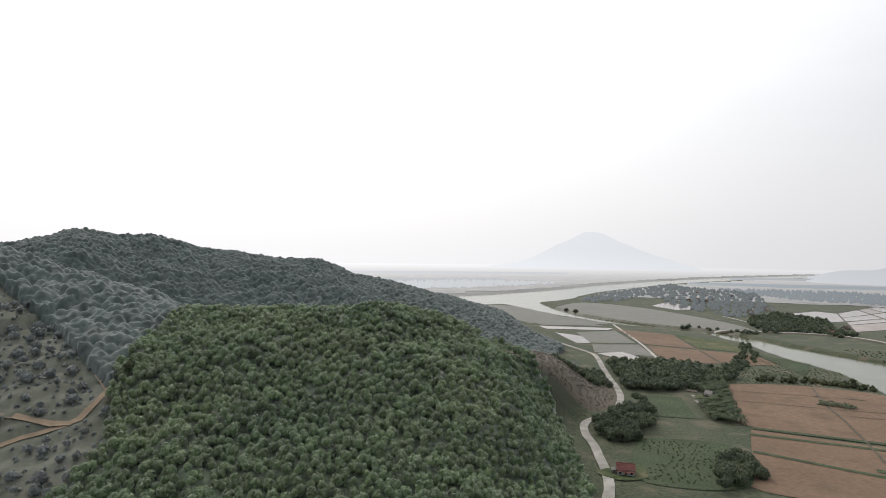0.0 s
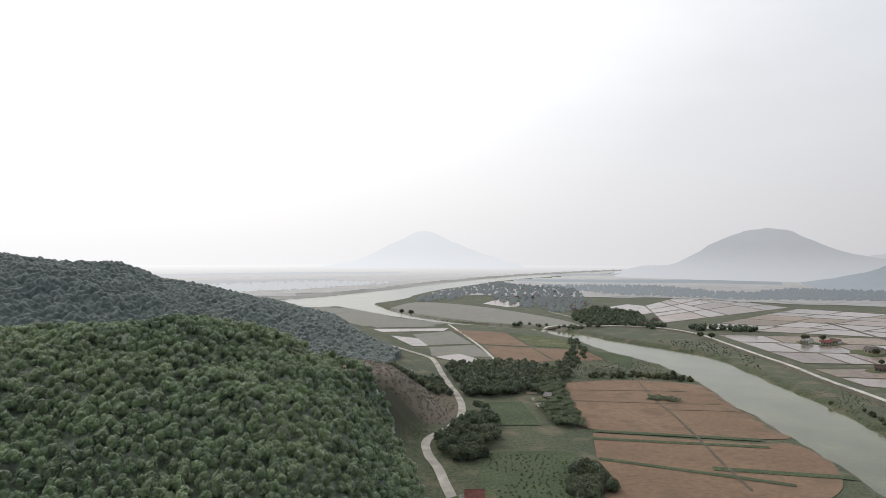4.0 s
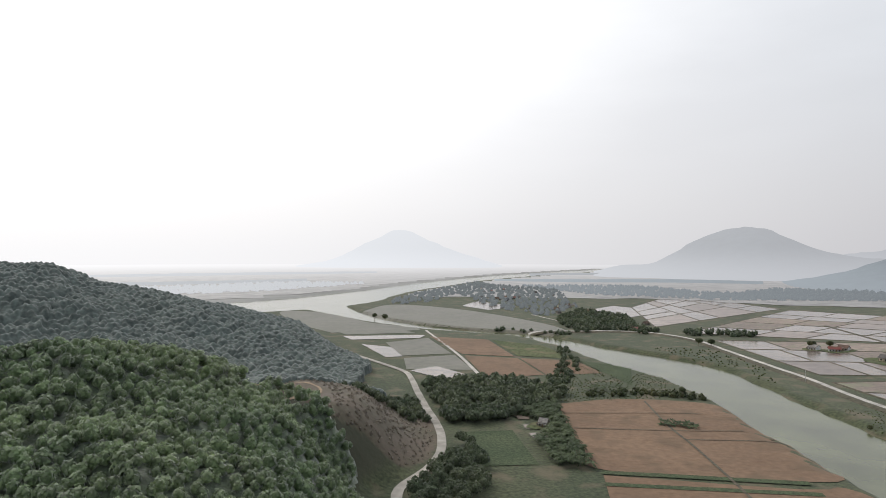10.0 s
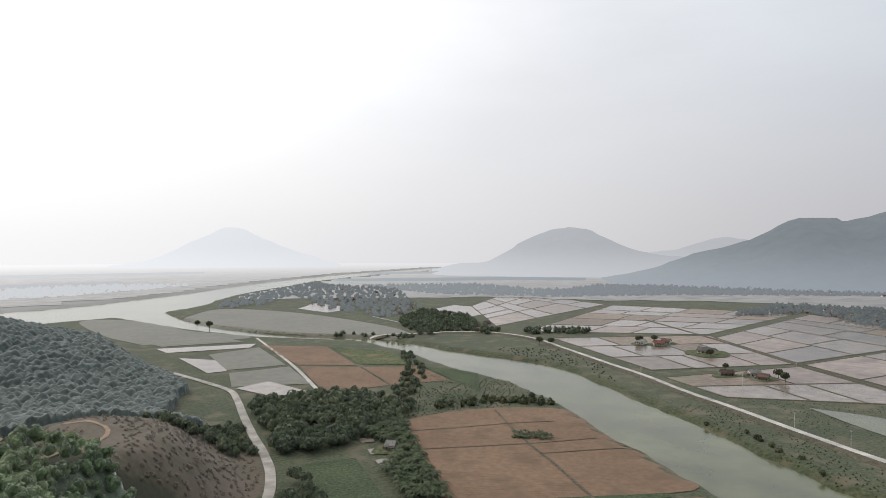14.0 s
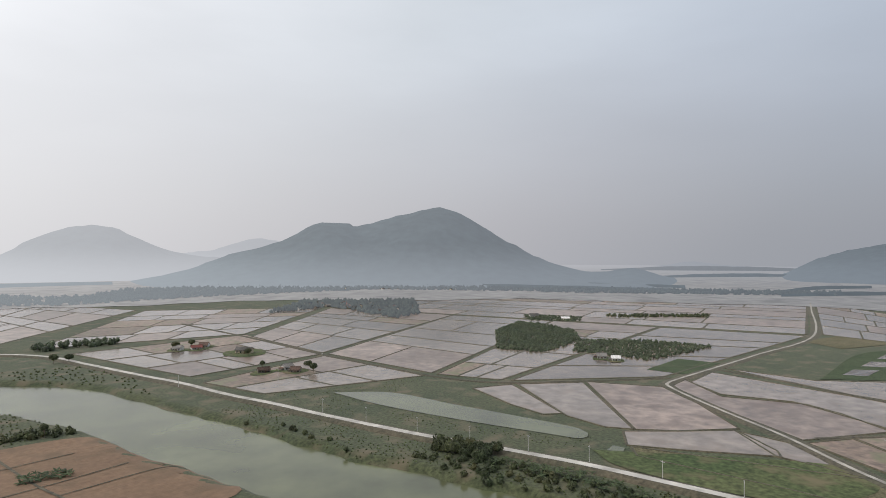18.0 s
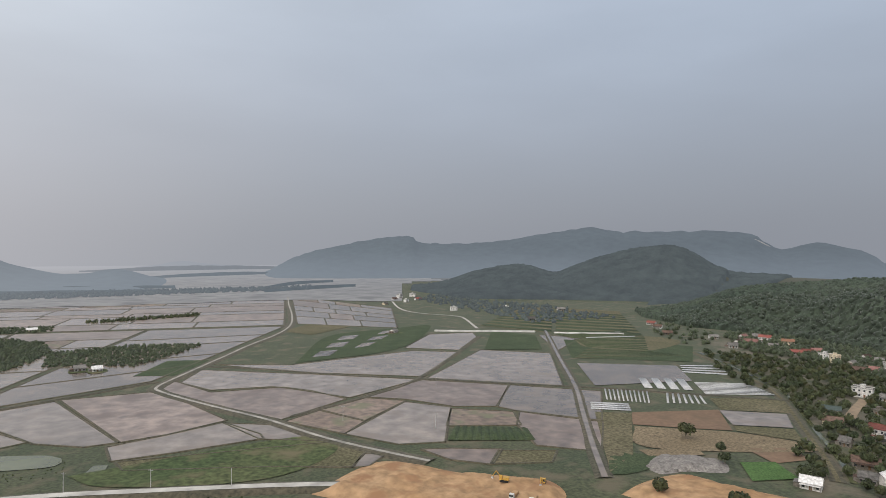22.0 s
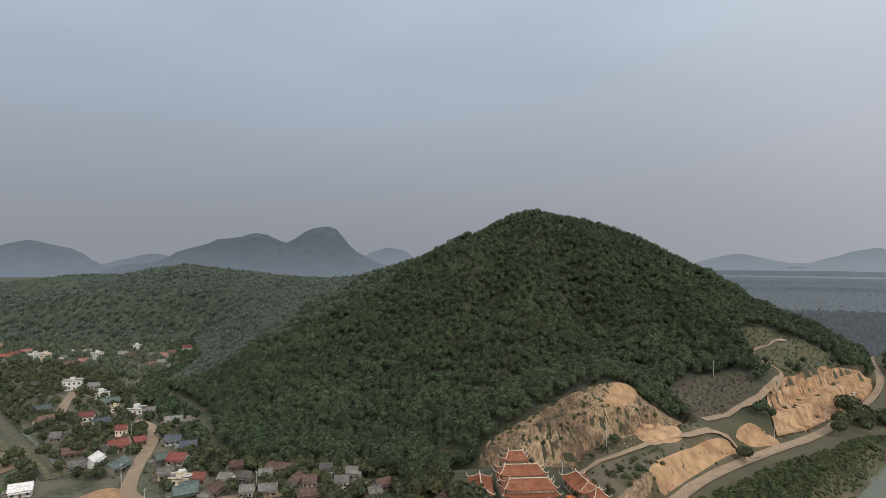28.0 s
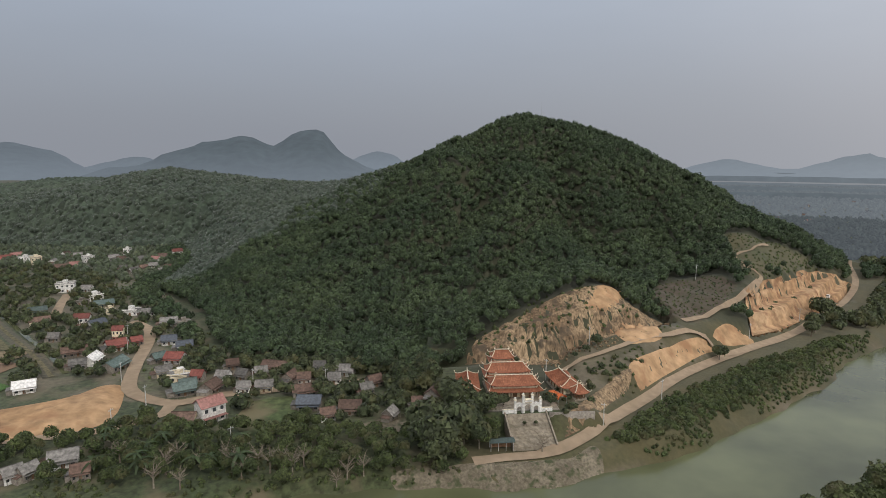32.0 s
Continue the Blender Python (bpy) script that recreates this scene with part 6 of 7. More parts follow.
# ---- the temple ----
def swept_roof(w, d, z, rise, ridge, lift, thick=0.25, n=14):
    """A hipped tile roof with hollow slopes and upturned corners, and its four slopes' hip lines."""
    bm = bmesh.new()
    hips = []
    grid = {}

    def point(u, v, side):
        # side 0 front, 1 right, 2 back, 3 left; u along the eave, v up the slope
        ex, ey = w / 2, d / 2
        rx = ridge / 2
        if side in (0, 2):
            s = 1 if side == 0 else -1
            x = s * u * (ex + (rx - ex) * v)
            y = s * ey * (1 - v)
        else:
            s = 1 if side == 1 else -1
            x = s * (ex + (rx - ex) * v)
            y = -s * u * ey * (1 - v)
        return Vector((x, y, z + rise * v ** 1.25 + lift * abs(u) ** 5 * (1 - v) ** 2))

    for side in range(4):
        rows = [[bm.verts.new(point(-1 + 2 * i / n, v, side)) for i in range(n + 1)] for v in (0, 0.2, 0.45, 0.7, 1.0)]
        for a, b in zip(rows, rows[1:]):
            for i in range(n):
                bm.faces.new((a[i], a[i + 1], b[i + 1], b[i]))
        hips.append([point(1, v, side) for v in (0, 0.1, 0.25, 0.45, 0.7, 1.0)])
    bmesh.ops.remove_doubles(bm, verts=bm.verts, dist=0.01)
    bmesh.ops.recalc_face_normals(bm, faces=bm.faces)
    top = list(bm.faces)
    bmesh.ops.solidify(bm, geom=top, thickness=thick)
    return bm, hips


def pipe(points, r, bm=None):
    bm = bm or bmesh.new()
    for a, b in zip(points, points[1:]):
        rod(a, b, r, r, 5, bm)
    return bm


def tile_rows(parent, w, d, z, rise, ridge, lift, count):
    """Raised rows of cover tiles that run down the front and back slopes."""
    for s in (1, -1):
        bm = bmesh.new()
        for k in range(count):
            u = -0.94 + 1.88 * k / (count - 1)
            pts = []
            for v in (0.0, 0.3, 0.65, 0.97):
                pts.append(Vector((s * u * (w / 2 + (ridge - w) / 2 * v), s * d / 2 * (1 - v), z + rise * v ** 1.25 + lift * abs(u) ** 5 * (1 - v) ** 2 + 0.06)))
            for a, b in zip(pts, pts[1:]):
                rod(a, b, 0.09, 0.09, 3, bm)
        part("tile_relief", bm, M_TEMPLE, parent, "raised terracotta tile relief")


def roof_on(thing, w, d, z, rise, ridge, lift=0.9, name="roof"):
    bm, hips = swept_roof(w, d, z, rise, ridge, lift)
    r = part(name, bm, M_TEMPLE, thing, "terracotta tile roof with upturned corners")
    tile_rows(r, w, d, z, rise, ridge, lift, int(w / 0.9))
    for h in hips:
        part("hip_ridge", pipe([p + Vector((0, 0, 0.15)) for p in h], 0.17), M_TRIM, r, "cream plaster hip ridge")
        tip = h[0]
        out = Vector((tip.x, tip.y, 0)).normalized()
        part("finial", pipe([tip + Vector((0, 0, 0.1)), tip + out * 0.7 + Vector((0, 0, 0.5)), tip + out * 0.9 + Vector((0, 0, 1.2))], 0.13), M_TRIM, r, "cream upturned corner finial")
    if ridge > 0.5:
        top = [Vector((-ridge / 2 - 0.4, 0, z + rise + 0.75)), Vector((-ridge / 2 + 0.6, 0, z + rise + 0.3)), Vector((ridge / 2 - 0.6, 0, z + rise + 0.3)), Vector((ridge / 2 + 0.4, 0, z + rise + 0.75))]
        part("main_ridge", pipe(top, 0.24), M_TRIM, r, "cream plaster main ridge")
        for s in (-1, 1):
            part("ridge_finial", pipe([Vector((s * (ridge / 2 + 0.3), 0, z + rise + 0.6)), Vector((s * (ridge / 2 + 0.1), 0, z + rise + 1.2)), Vector((s * (ridge / 2 - 0.4), 0, z + rise + 1.5))], 0.15), M_TRIM, r)
    return r


def columns(thing, w, d, h, nx, ny):
    for i in range(nx):
        for j in range(ny):
            if 0 < i < nx - 1 and 0 < j < ny - 1:
                continue
            x, y = -w / 2 + w * i / (nx - 1), -d / 2 + d * j / (ny - 1)
            c = part("column", rod((x, y, 0.15), (x, y, h), 0.26, 0.24, 8), M_DOOR, thing, "dark wooden column")
            part("column_base", box(x - 0.4, y - 0.4, -0.05, x + 0.4, y + 0.4, 0.2), M_STONE, c)


def hall(x, y, w, d, h, tiers, ridge, label, turn=0.0, walls=M_CREAM, size=(0.81, 0.9, 0.86)):
    """A hall with one or two swept roofs; h is the height of the lowest eave."""
    t = new("temple_hall")
    t.matrix_basis = Matrix.Translation((x, y, 9.25)) @ Matrix.Rotation(radians(turn), 4, "Z")
    t.scale = size
    tagged(t, label, "temple", "halls of the temple")
    part("platform", box(-w / 2 - 0.8, -d / 2 - 0.8, -0.9, w / 2 + 0.8, d / 2 + 0.8, 0.0), M_STONE, t)
    part("wall", box(-w / 2 + 1.6, -d / 2 + 0.8, 0.004, w / 2 - 1.6, d / 2 - 2.4, h + 0.6), walls, t)
    columns(t, w - 1.2, d - 1.0, h, 6 if w > 14 else 4, 3)
    for k in range(5 if w > 14 else 3):
        n = 5 if w > 14 else 3
        dx = -w / 2 + 1.6 + (k + 0.5) * (w - 3.2) / n
        part("door", box(dx - 1.0, d / 2 - 2.42, 0.05, dx + 1.0, d / 2 - 2.3, 2.8), M_DOOR, t, "dark panelled timber door")
    if tiers == 1:
        roof_on(t, w + 2.2, d + 2.2, h, 3.4, ridge)
        return t
    roof_on(t, w + 2.6, d + 3.0, h, 1.5, w - 1.5, 0.8, "lower_roof")
    part("clerestory", box(-w / 2 + 1.0, -d / 2 + 1.6, h + 0.3, w / 2 - 1.0, d / 2 - 1.6, h + 2.2), M_TRIM, t)
    for k in range(7):
        cx = -w / 2 + 2 + k * (w - 4) / 6
        part("panel", box(cx - 0.6, d / 2 - 1.62, h + 1.45, cx + 0.6, d / 2 - 1.54, h + 2.1), M_DOOR, t, "dark lattice panel")
    roof_on(t, w + 0.6, d - 0.4, h + 2.1, 3.2, ridge, 0.9, "upper_roof")
    return t


hall(-44, -221.5, 23, 10, 3.7, 2, 17.5, "wide terracotta-roofed front hall of a temple, two tiers")
hall(-43.2, -231.8, 21, 9.5, 5.4, 2, 15.5, "terracotta-roofed middle hall with upturned corners")
hall(-42.5, -240.5, 11, 8, 8.2, 2, 7.0, "narrow tall rear sanctuary with terracotta roofs")
hall(-27, -227, 20, 8, 3.4, 1, 15, "long side hall with faded terracotta roof", 86, M_WHITEWALL)
hall(-65, -227, 19, 8.5, 3.6, 1, 14, "long side hall with bright terracotta roof", 97, M_CREAM)
bell = hall(-68, -217, 5, 4.5, 2.8, 1, 1.5, "small red bell pavilion beside the hall", 10, M_REDROOF)
bell2 = hall(-27, -210.5, 4.5, 4.0, 2.4, 1, 1.2, "small carved pavilion beside the side hall", -4, M_CREAM)

# gate with three arches
gate = new("temple_gate")
gate.matrix_basis = Matrix.Translation((-46, -205.6, 9.2)) @ Matrix.Rotation(radians(4), 4, "Z")
gate.scale = (0.87, 1.0, 0.78)
tagged(gate, "white plaster temple gate with three arches", "gate")


def arch_wall(x0, x1, h, spring, r, depth=0.9):
    """A wall panel with an arched opening through it."""
    bm = bmesh.new()
    c = (x0 + x1) / 2
    arc = [(c - r, -0.3)] + [(c - r * math.cos(k * math.pi / 10), spring + r * math.sin(k * math.pi / 10)) for k in range(11)] + [(c + r, -0.3)]
    outer = [(x0, -0.3)] + [(x0 + (x1 - x0) * k / 10, h + 0.5 * math.sin(k * math.pi / 10)) for k in range(11)] + [(x1, -0.3)]
    fronts = []
    for y in (-depth / 2, depth / 2):
        fronts.append(([bm.verts.new((a, y, b)) for a, b in outer], [bm.verts.new((a, y, b)) for a, b in arc]))
    for o, i in fronts:
        for k in range(12):
            bm.faces.new((o[k], o[k + 1], i[k + 1], i[k]))
    for k in range(12):
        bm.faces.new((fronts[0][0][k], fronts[0][0][k + 1], fronts[1][0][k + 1], fronts[1][0][k]))
        bm.faces.new((fronts[0][1][k], fronts[0][1][k + 1], fronts[1][1][k + 1], fronts[1][1][k]))
    bmesh.ops.recalc_face_normals(bm, faces=bm.faces)
    return bm


for x0, x1, h, sp, r in ((-5.0, -2.1, 4.0, 2.0, 0.95), (-1.7, 1.7, 5.4, 2.6, 1.25), (2.1, 5.0, 4.0, 2.0, 0.95)):
    a = part("arch", arch_wall(x0, x1, h, sp, r), M_WHITEWALL, gate)
    bm, hips = swept_roof(x1 - x0 + 0.4, 1.6, h + 0.5, 0.6, (x1 - x0) * 0.6, 0.3, 0.12, 6)
    part("arch_roof", bm, M_TRIM, a, "small cream tiled coping")
for px, h in ((-5.3, 6.0), (-1.9, 8.0), (1.9, 8.0), (5.3, 6.0)):
    p = part("pillar", box(px - 0.4, -0.55, -0.3, px + 0.4, 0.55, h), M_WHITEWALL, gate)
    part("capital", box(px - 0.6, -0.75, h, px + 0.6, 0.75, h + 0.3, taper=0.1), M_TRIM, p)
    bm = bmesh.new()
    bmesh.ops.create_icosphere(bm, subdivisions=1, radius=0.45, matrix=Matrix.Translation((px, 0, h + 0.8)))
    part("lantern_top", bm, M_WHITEWALL, p)
for s in (-1, 1):
    part("wing_wall", box(*sorted((s * 5.75, s * 10.5))[:1], -0.25, -0.3, sorted((s * 5.75, s * 10.5))[1], 0.25, 1.5), M_WHITEWALL, gate)
    part("wing_coping", box(sorted((s * 5.75, s * 10.6))[0], -0.35, 1.504, sorted((s * 5.75, s * 10.6))[1], 0.35, 1.68), M_TRIM, gate)

# broad stair up to the gate
stair = new("temple_stair")
stair.matrix_basis = Matrix.Translation((-45.6, -190.5, 3.4)) @ Matrix.Rotation(radians(3), 4, "Z")
tagged(stair, "broad pale stone stair up to the temple gate", "stairs")
for k in range(32):
    part("tread", box(-7.2, -13.6, -1.2 if k == 0 else k * 0.18 - 0.3, 7.2, -k * 0.42, (k + 1) * 0.18), M_STONE, stair)
for s in (-1, 1):
    x0 = s * 7.5
    bm = bmesh.new()
    prof = [(0.4, -1.0), (0.4, 1.0), (-13.4, 6.75), (-13.6, -1.0)]
    two = [[bm.verts.new((x, y, z)) for y, z in prof] for x in (x0 - 0.25, x0 + 0.25)]
    for i in range(4):
        bm.faces.new((two[0][i], two[0][(i + 1) % 4], two[1][(i + 1) % 4], two[1][i]))
    bm.faces.new(two[0]), bm.faces.new(two[1][::-1])
    bmesh.ops.recalc_face_normals(bm, faces=bm.faces)
    part("side_wall", bm, M_STONE, stair, "low stone side wall")
for sx in (-2.0, 2.0):
    planter = new("planter")
    planter.matrix_basis = Matrix.Translation((-45.6 + sx, -199.0, 3.4 + 20 * 0.18 + 0.02))
    tagged(planter, "small stone planter with a clipped bush on the stair", "planter", "planters on the stair")
    part("pot", rod((0, 0, -0.4), (0, 0, 0.6), 0.35, 0.5, 8), M_STONE, planter)
    cv, cf = NEAR_CROWNS[0]
    mesh_ob("bush", cv * 0.7 + np.array([0, 0, 1.1]), cf, M_LEAF3, planter)

# forecourt paving, terrace wall
def slabs(name, x0, y0, x1, y1, size, z, material, label):
    top = tagged(mesh_ob(name, [(x0, y0, z - 0.05), (x1, y0, z - 0.05), (x1, y1, z - 0.05), (x0, y1, z - 0.05)], [[0, 1, 2, 3]], M_GREYWALL), label, "pavement", kind="structure")
    bm = box(-size / 2 + 0.03, -size / 2 + 0.03, -0.06, size / 2 - 0.03, size / 2 - 0.03, 0.0)
    first = part("slab", bm, material, top)
    nx, ny = int((x1 - x0) / size), int((y1 - y0) / size)
    for i in range(nx):
        for j in range(ny):
            ob = first if i == j == 0 else new("slab", first.data)
            ob.parent = top
            ob.location = (x0 + (i + 0.5) * size, y0 + (j + 0.5) * size, z)
    return top


slabs("pavement", -58, -216, -32, -206.5, 1.6, 9.3, M_STONE, "pale stone forecourt between gate and halls")
tagged(mesh_ob("terrace_wall", *(lambda b: (np.array([tuple(v.co) for v in b.verts]), [[v.index for v in f.verts] for f in b.faces]))(
    (lambda b: (b.verts.ensure_lookup_table(), b.verts.index_update(), b)[2])(box(-70, -204.2, 2.5, -53.5, -203.6, 9.4))), M_GREYWALL), "rough stone terrace retaining wall", "wall", kind="structure")
# shed by the stair, tarpaulin shelter
shed = new("shed")
shed.matrix_basis = Matrix.Translation((-34.2, -191.0, 3.4)) @ Matrix.Rotation(radians(2), 4, "Z")
tagged(shed, "low open shed with a green-grey sheet roof", "shed")
part("roof", gable(8.0, 3.4, 2.5, 0.5, 0.3, 0.08), M_GREENROOF, shed)
for sx in (-3.8, -1.3, 1.3, 3.8):
    for sy in (-1.5, 1.5):
        part("post", box(sx - 0.08, sy - 0.08, -0.6, sx + 0.08, sy + 0.08, 2.5), M_METAL, shed)
part("counter", box(-3.4, -1.2, -0.2, 3.4, -0.6, 0.95), M_DOOR, shed)
tent = new("tarpaulin_shelter")
tent.matrix_basis = Matrix.Translation((-58.5, -213.5, 9.3)) @ Matrix.Rotation(radians(-60), 4, "Z")
tagged(tent, "bright orange tarpaulin shelter on poles", "shelter")
bm = bmesh.new()
rows = [[bm.verts.new((x, 2.2 * math.cos(a), 2.2 + 1.3 * math.sin(a) - 0.12 * math.sin(x * 1.9))) for a in np.linspace(0, math.pi, 9)] for x in np.linspace(-3.2, 3.2, 7)]
for a, b in zip(rows, rows[1:]):
    for k in range(8):
        bm.faces.new((a[k], a[k + 1], b[k + 1], b[k]))
bmesh.ops.solidify(bm, geom=list(bm.faces), thickness=0.04)
part("canopy", bm, M_TARP, tent)
for sx in (-3.0, 3.0):
    for sy in (-2.1, 2.1):
        part("pole", rod((sx, sy, -0.3), (sx, sy, 2.25), 0.06), M_METAL, tent)


# ---- fields of the west bank ----
patch("field", [(168, 310), (215, 309), (262, 279), (247, 229), (241, 195), (228, 160), (206, 158), (129, 198), (140, 240)], M_FIELD, "ploughed brown field beside the river", 0.25)
patch("field", [(127, 190), (197, 152), (215, 148), (212, 120), (170, 85), (88, 100), (108, 150)], M_FIELD, "ploughed brown field in long strips", 0.25)
for a, b, w in (((128, 193), (205, 156), 4.5), ((122, 180), (200, 145), 4.0), ((109, 151), (172, 100), 3.5), ((152, 126), (205, 100), 5.0)):
    d = Vector((b[0] - a[0], b[1] - a[1])).normalized()
    s = Vector((-d.y, d.x)) * w / 2
    patch("crop_strip", [(a[0] - s.x, a[1] - s.y), (b[0] - s.x, b[1] - s.y), (b[0] + s.x, b[1] + s.y), (a[0] + s.x, a[1] + s.y)], M_LAWN, "green strip of crops across the brown field", 0.45, group="green crop strips")
patch("field", [(91, 268), (116, 264), (106, 210), (80, 216)], M_LAWN, "bright green lawn-like crop plot", 0.3)
patch("field", [(60, 172), (84, 169), (103, 156), (84, 104), (43, 108), (46, 140)], M_LAWN, "green meadow below the country road", 0.3)
for poly, material, label in (
        ([(174, 635), (229, 592), (213, 482), (171, 510)], M_FIELD, "hazy brown field across the track"),
        ([(170, 502), (212, 473), (201, 397), (152, 398)], M_FIELD, "brown field beside the straight track"),
        ([(232, 590), (268, 537), (261, 456), (217, 485)], M_GRASS, "green strip of field near the river"),
        ([(214, 472), (257, 448), (249, 390), (203, 396)], M_FIELD, "dull red-brown field near the river"),
        ([(259, 447), (285, 404), (245, 343), (251, 389)], M_LAWN, "dark green strip of crops near the river"),
        ([(116, 603), (169, 624), (162, 515), (113, 517)], M_DULL, "olive stubble field beside the straight track"),
        ([(112, 503), (162, 506), (154, 432), (102, 451)], M_DULL, "dull green-brown field below the wood"),
        ([(55, 786), (124, 778), (167, 672), (85, 678)], M_DULL, "dry meadow on the river shore")):
    patch("field", poly, material, label, 0.3, group="west bank fields")
patch("field", [(70, 700), (180, 700), (130, 800), (110, 900), (60, 980), (20, 970), (40, 800)], M_DULL, "dull meadow at the river fork", 0.25)
for poly, label in (([(78, 665), (173, 648), (160, 625), (84, 633)], "flooded plot"), ([(89, 597), (115, 570), (113, 512), (97, 512)], "flooded plot"), ([(103, 444), (130, 455), (146, 402), (118, 408)], "flooded plot"),
                    ([(129, 292), (137, 288), (134, 281), (128, 283)], "fish pond"), ([(126, 272), (136, 270), (133, 262), (124, 264)], "fish pond"), ([(122, 256), (138, 254), (134, 246), (121, 248)], "fish pond")):
    patch("pond", poly, M_PADDY, f"small pale {label} reflecting the sky", 0.45, category="pond", group="west bank ponds")


patch("field", [(140, 935), (227, 1064), (315, 940), (358, 718), (338, 610), (290, 640), (228, 720), (160, 830)], M_DULL, "dull meadow on the point of the spit", 0.3)
for poly in ([(339, 1005), (405, 1102), (424, 959), (356, 917)], [(502, 861), (601, 929), (638, 811), (518, 753)], [(440, 1150), (500, 1240), (540, 1180), (470, 1100)]):
    patch("pond", poly, M_PADDY, "pale flooded plot on the spit", 0.45, category="pond", group="flooded plots of the spit")
road([(394, 830), (393, 736)], 3.0, M_CONC, "pale straight lane on the spit")
# market gardens in narrow dark beds
MARKET = []
for poly, count in (([(713, -438), (611, -478), (879, -693), (902, -633)], 9), ([(613, -488), (538, -558), (765, -740), (876, -695)], 9), ([(610, -478), (586, -573), (540, -560), (560, -470)], 7), ([(556, -468), (534, -556), (484, -560), (455, -480), (500, -440)], 8), ([(495, -436), (450, -476), (415, -488), (455, -384)], 6)):
    patch("field", poly, M_OLIVE, "dull market garden beds on the plain", 0.42, group="garden plots")
    MARKET.append((poly, count))
patch("field", RIVER_MEADOW, M_GRASS, "rough yellow-green meadow below the village lane", 0.3)
patch("yard", WASTE_YARD, M_BANK, "bare rubbly yard among the trees", 0.3, category="yard")
# dry yards under the farmhouses among the paddies
for x, y, w, roof, wall, floors in HOUSES_PLAIN:
    r = 6 + 0.7 * w
    patch("yard", [(x + r * math.cos(a) * (1 + 0.2 * math.sin(3 * a + x)), y + 0.8 * r * math.sin(a) * (1 + 0.2 * math.cos(2 * a + y))) for a in np.linspace(0, 2 * math.pi, 9)[:-1]], M_GRASS, "rough grassy farm yard among the paddies", 0.5,
          category="yard", group="farm yards", cell=4.0)
# ditches and furrows of the ploughed fields
strip("ditch", [(225, 300), (203, 246), (192, 212), (176, 168), (160, 128), (150, 100)], 1.4, M_BUND, "dark grassy ditch through the ploughed fields", 0.5, "ditch")
strip("ditch", [(239, 262), (214, 272), (196, 277), (160, 288)], 0.8, M_BUND, "narrow ditch across the ploughed field", 0.5, "ditch")
strip("ditch", [(236, 226), (199, 238), (150, 258)], 0.8, M_BUND, "narrow ditch across the ploughed field", 0.5, "ditch")
strip("ditch", [(196, 222), (233, 208), (240, 200)], 0.8, M_BUND, "narrow ditch across the ploughed field", 0.5, "ditch")


def furrows(poly, way, gap, seed):
    """Low broken plough ridges along one direction."""
    rs = np.random.RandomState(seed)
    d = np.array(way, float) / np.hypot(*way)
    s = np.array([-d[1], d[0]])
    p = np.array(poly, float)
    u, w = p @ d, p @ s
    v, fc = [], []
    for k in np.arange(w.min(), w.max(), gap):
        for a in np.arange(u.min(), u.max(), 9.0):
            c = d * (a + 4.5) + s * (k + rs.uniform(-0.3, 0.3))
            if rs.rand() < 0.25 or not inside(c[0], c[1], poly) or not inside(*(c + d * 4.5), poly) or not inside(*(c - d * 4.5), poly):
                continue
            n, h, wd = len(v), rs.uniform(0.05, 0.13), rs.uniform(0.25, 0.5)
            z = 0.24
            for e in (-4.6, 4.6):
                for o, up in ((-wd, 0), (0, h), (wd, 0)):
                    q = c + d * e + s * o
                    v.append((q[0], q[1], z + up))
            fc += [(n, n + 3, n + 4, n + 1), (n + 1, n + 4, n + 5, n + 2)]
    v = np.array(v)
    v[:, 2] += land(v[:, 0], v[:, 1])
    return tagged(mesh_ob("furrows", v, fc, M_FIELD, smooth=True), "low plough ridges in the brown field", "furrow", kind="stuff")


furrows([(168, 308), (215, 307), (260, 279), (246, 229), (240, 195), (227, 162), (206, 160), (131, 199), (141, 240)], (77, -37), 1.9, 61)
furrows([(128, 189), (197, 151), (213, 147), (211, 122), (170, 87), (90, 101), (109, 150)], (77, -37), 1.9, 62)


# ---- fronds: palms and bananas ----
def palm_crown(fronds, seed, droop=0.6, wide=0.16):
    rs = np.random.RandomState(seed)
    v, fc = [], []
    for k in range(fronds):
        a = 2 * math.pi * k / fronds + rs.uniform(-0.3, 0.3)
        up = rs.uniform(0.25, 1.0)
        d, s = np.array([math.cos(a), math.sin(a), 0]), np.array([-math.sin(a), math.cos(a), 0])
        last = None
        for i in range(5):
            u = i / 4
            c = d * u * 1.1 + np.array([0, 0, up * u - droop * 1.5 * u * u])
            w = wide * (0.35 + 1.6 * u * (1 - u) + 0.2 * (1 - u))
            k0 = len(v)
            v += [c - s * w - np.array([0, 0, w * 0.5]), c, c + s * w - np.array([0, 0, w * 0.5])]
            if last is not None:
                for q in (0, 1):
                    fc += [(last + q, last + q + 1, k0 + q + 1), (last + q, k0 + q + 1, k0 + q)]
            last = k0
    return np.array(v), np.array(fc)


PALMS = [palm_crown(9, s) for s in (1, 2, 3)]
BANANAS = [palm_crown(7, s, 0.35, 0.22) for s in (4, 5)]
x, y = scatter([(134, 297), (166, 310), (148, 262), (126, 196), (112, 205), (118, 240), (140, 262)], 2.7, 301)
wood("palm_grove", x, y, 2.8, 5.5, M_PALM, "dense grove of small palms beside the brown field", PALMS, 301)
x, y = scatter([(205, 258), (222, 242), (216, 232), (200, 248)], 3.6, 302)
wood("banana_patch", x, y, 2.4, 3.0, M_PALM, "patch of banana plants in the ploughed field", BANANAS, 302)
x, y = scatter([(206, 340), (234, 334), (236, 328), (204, 333)], 3.6, 303)
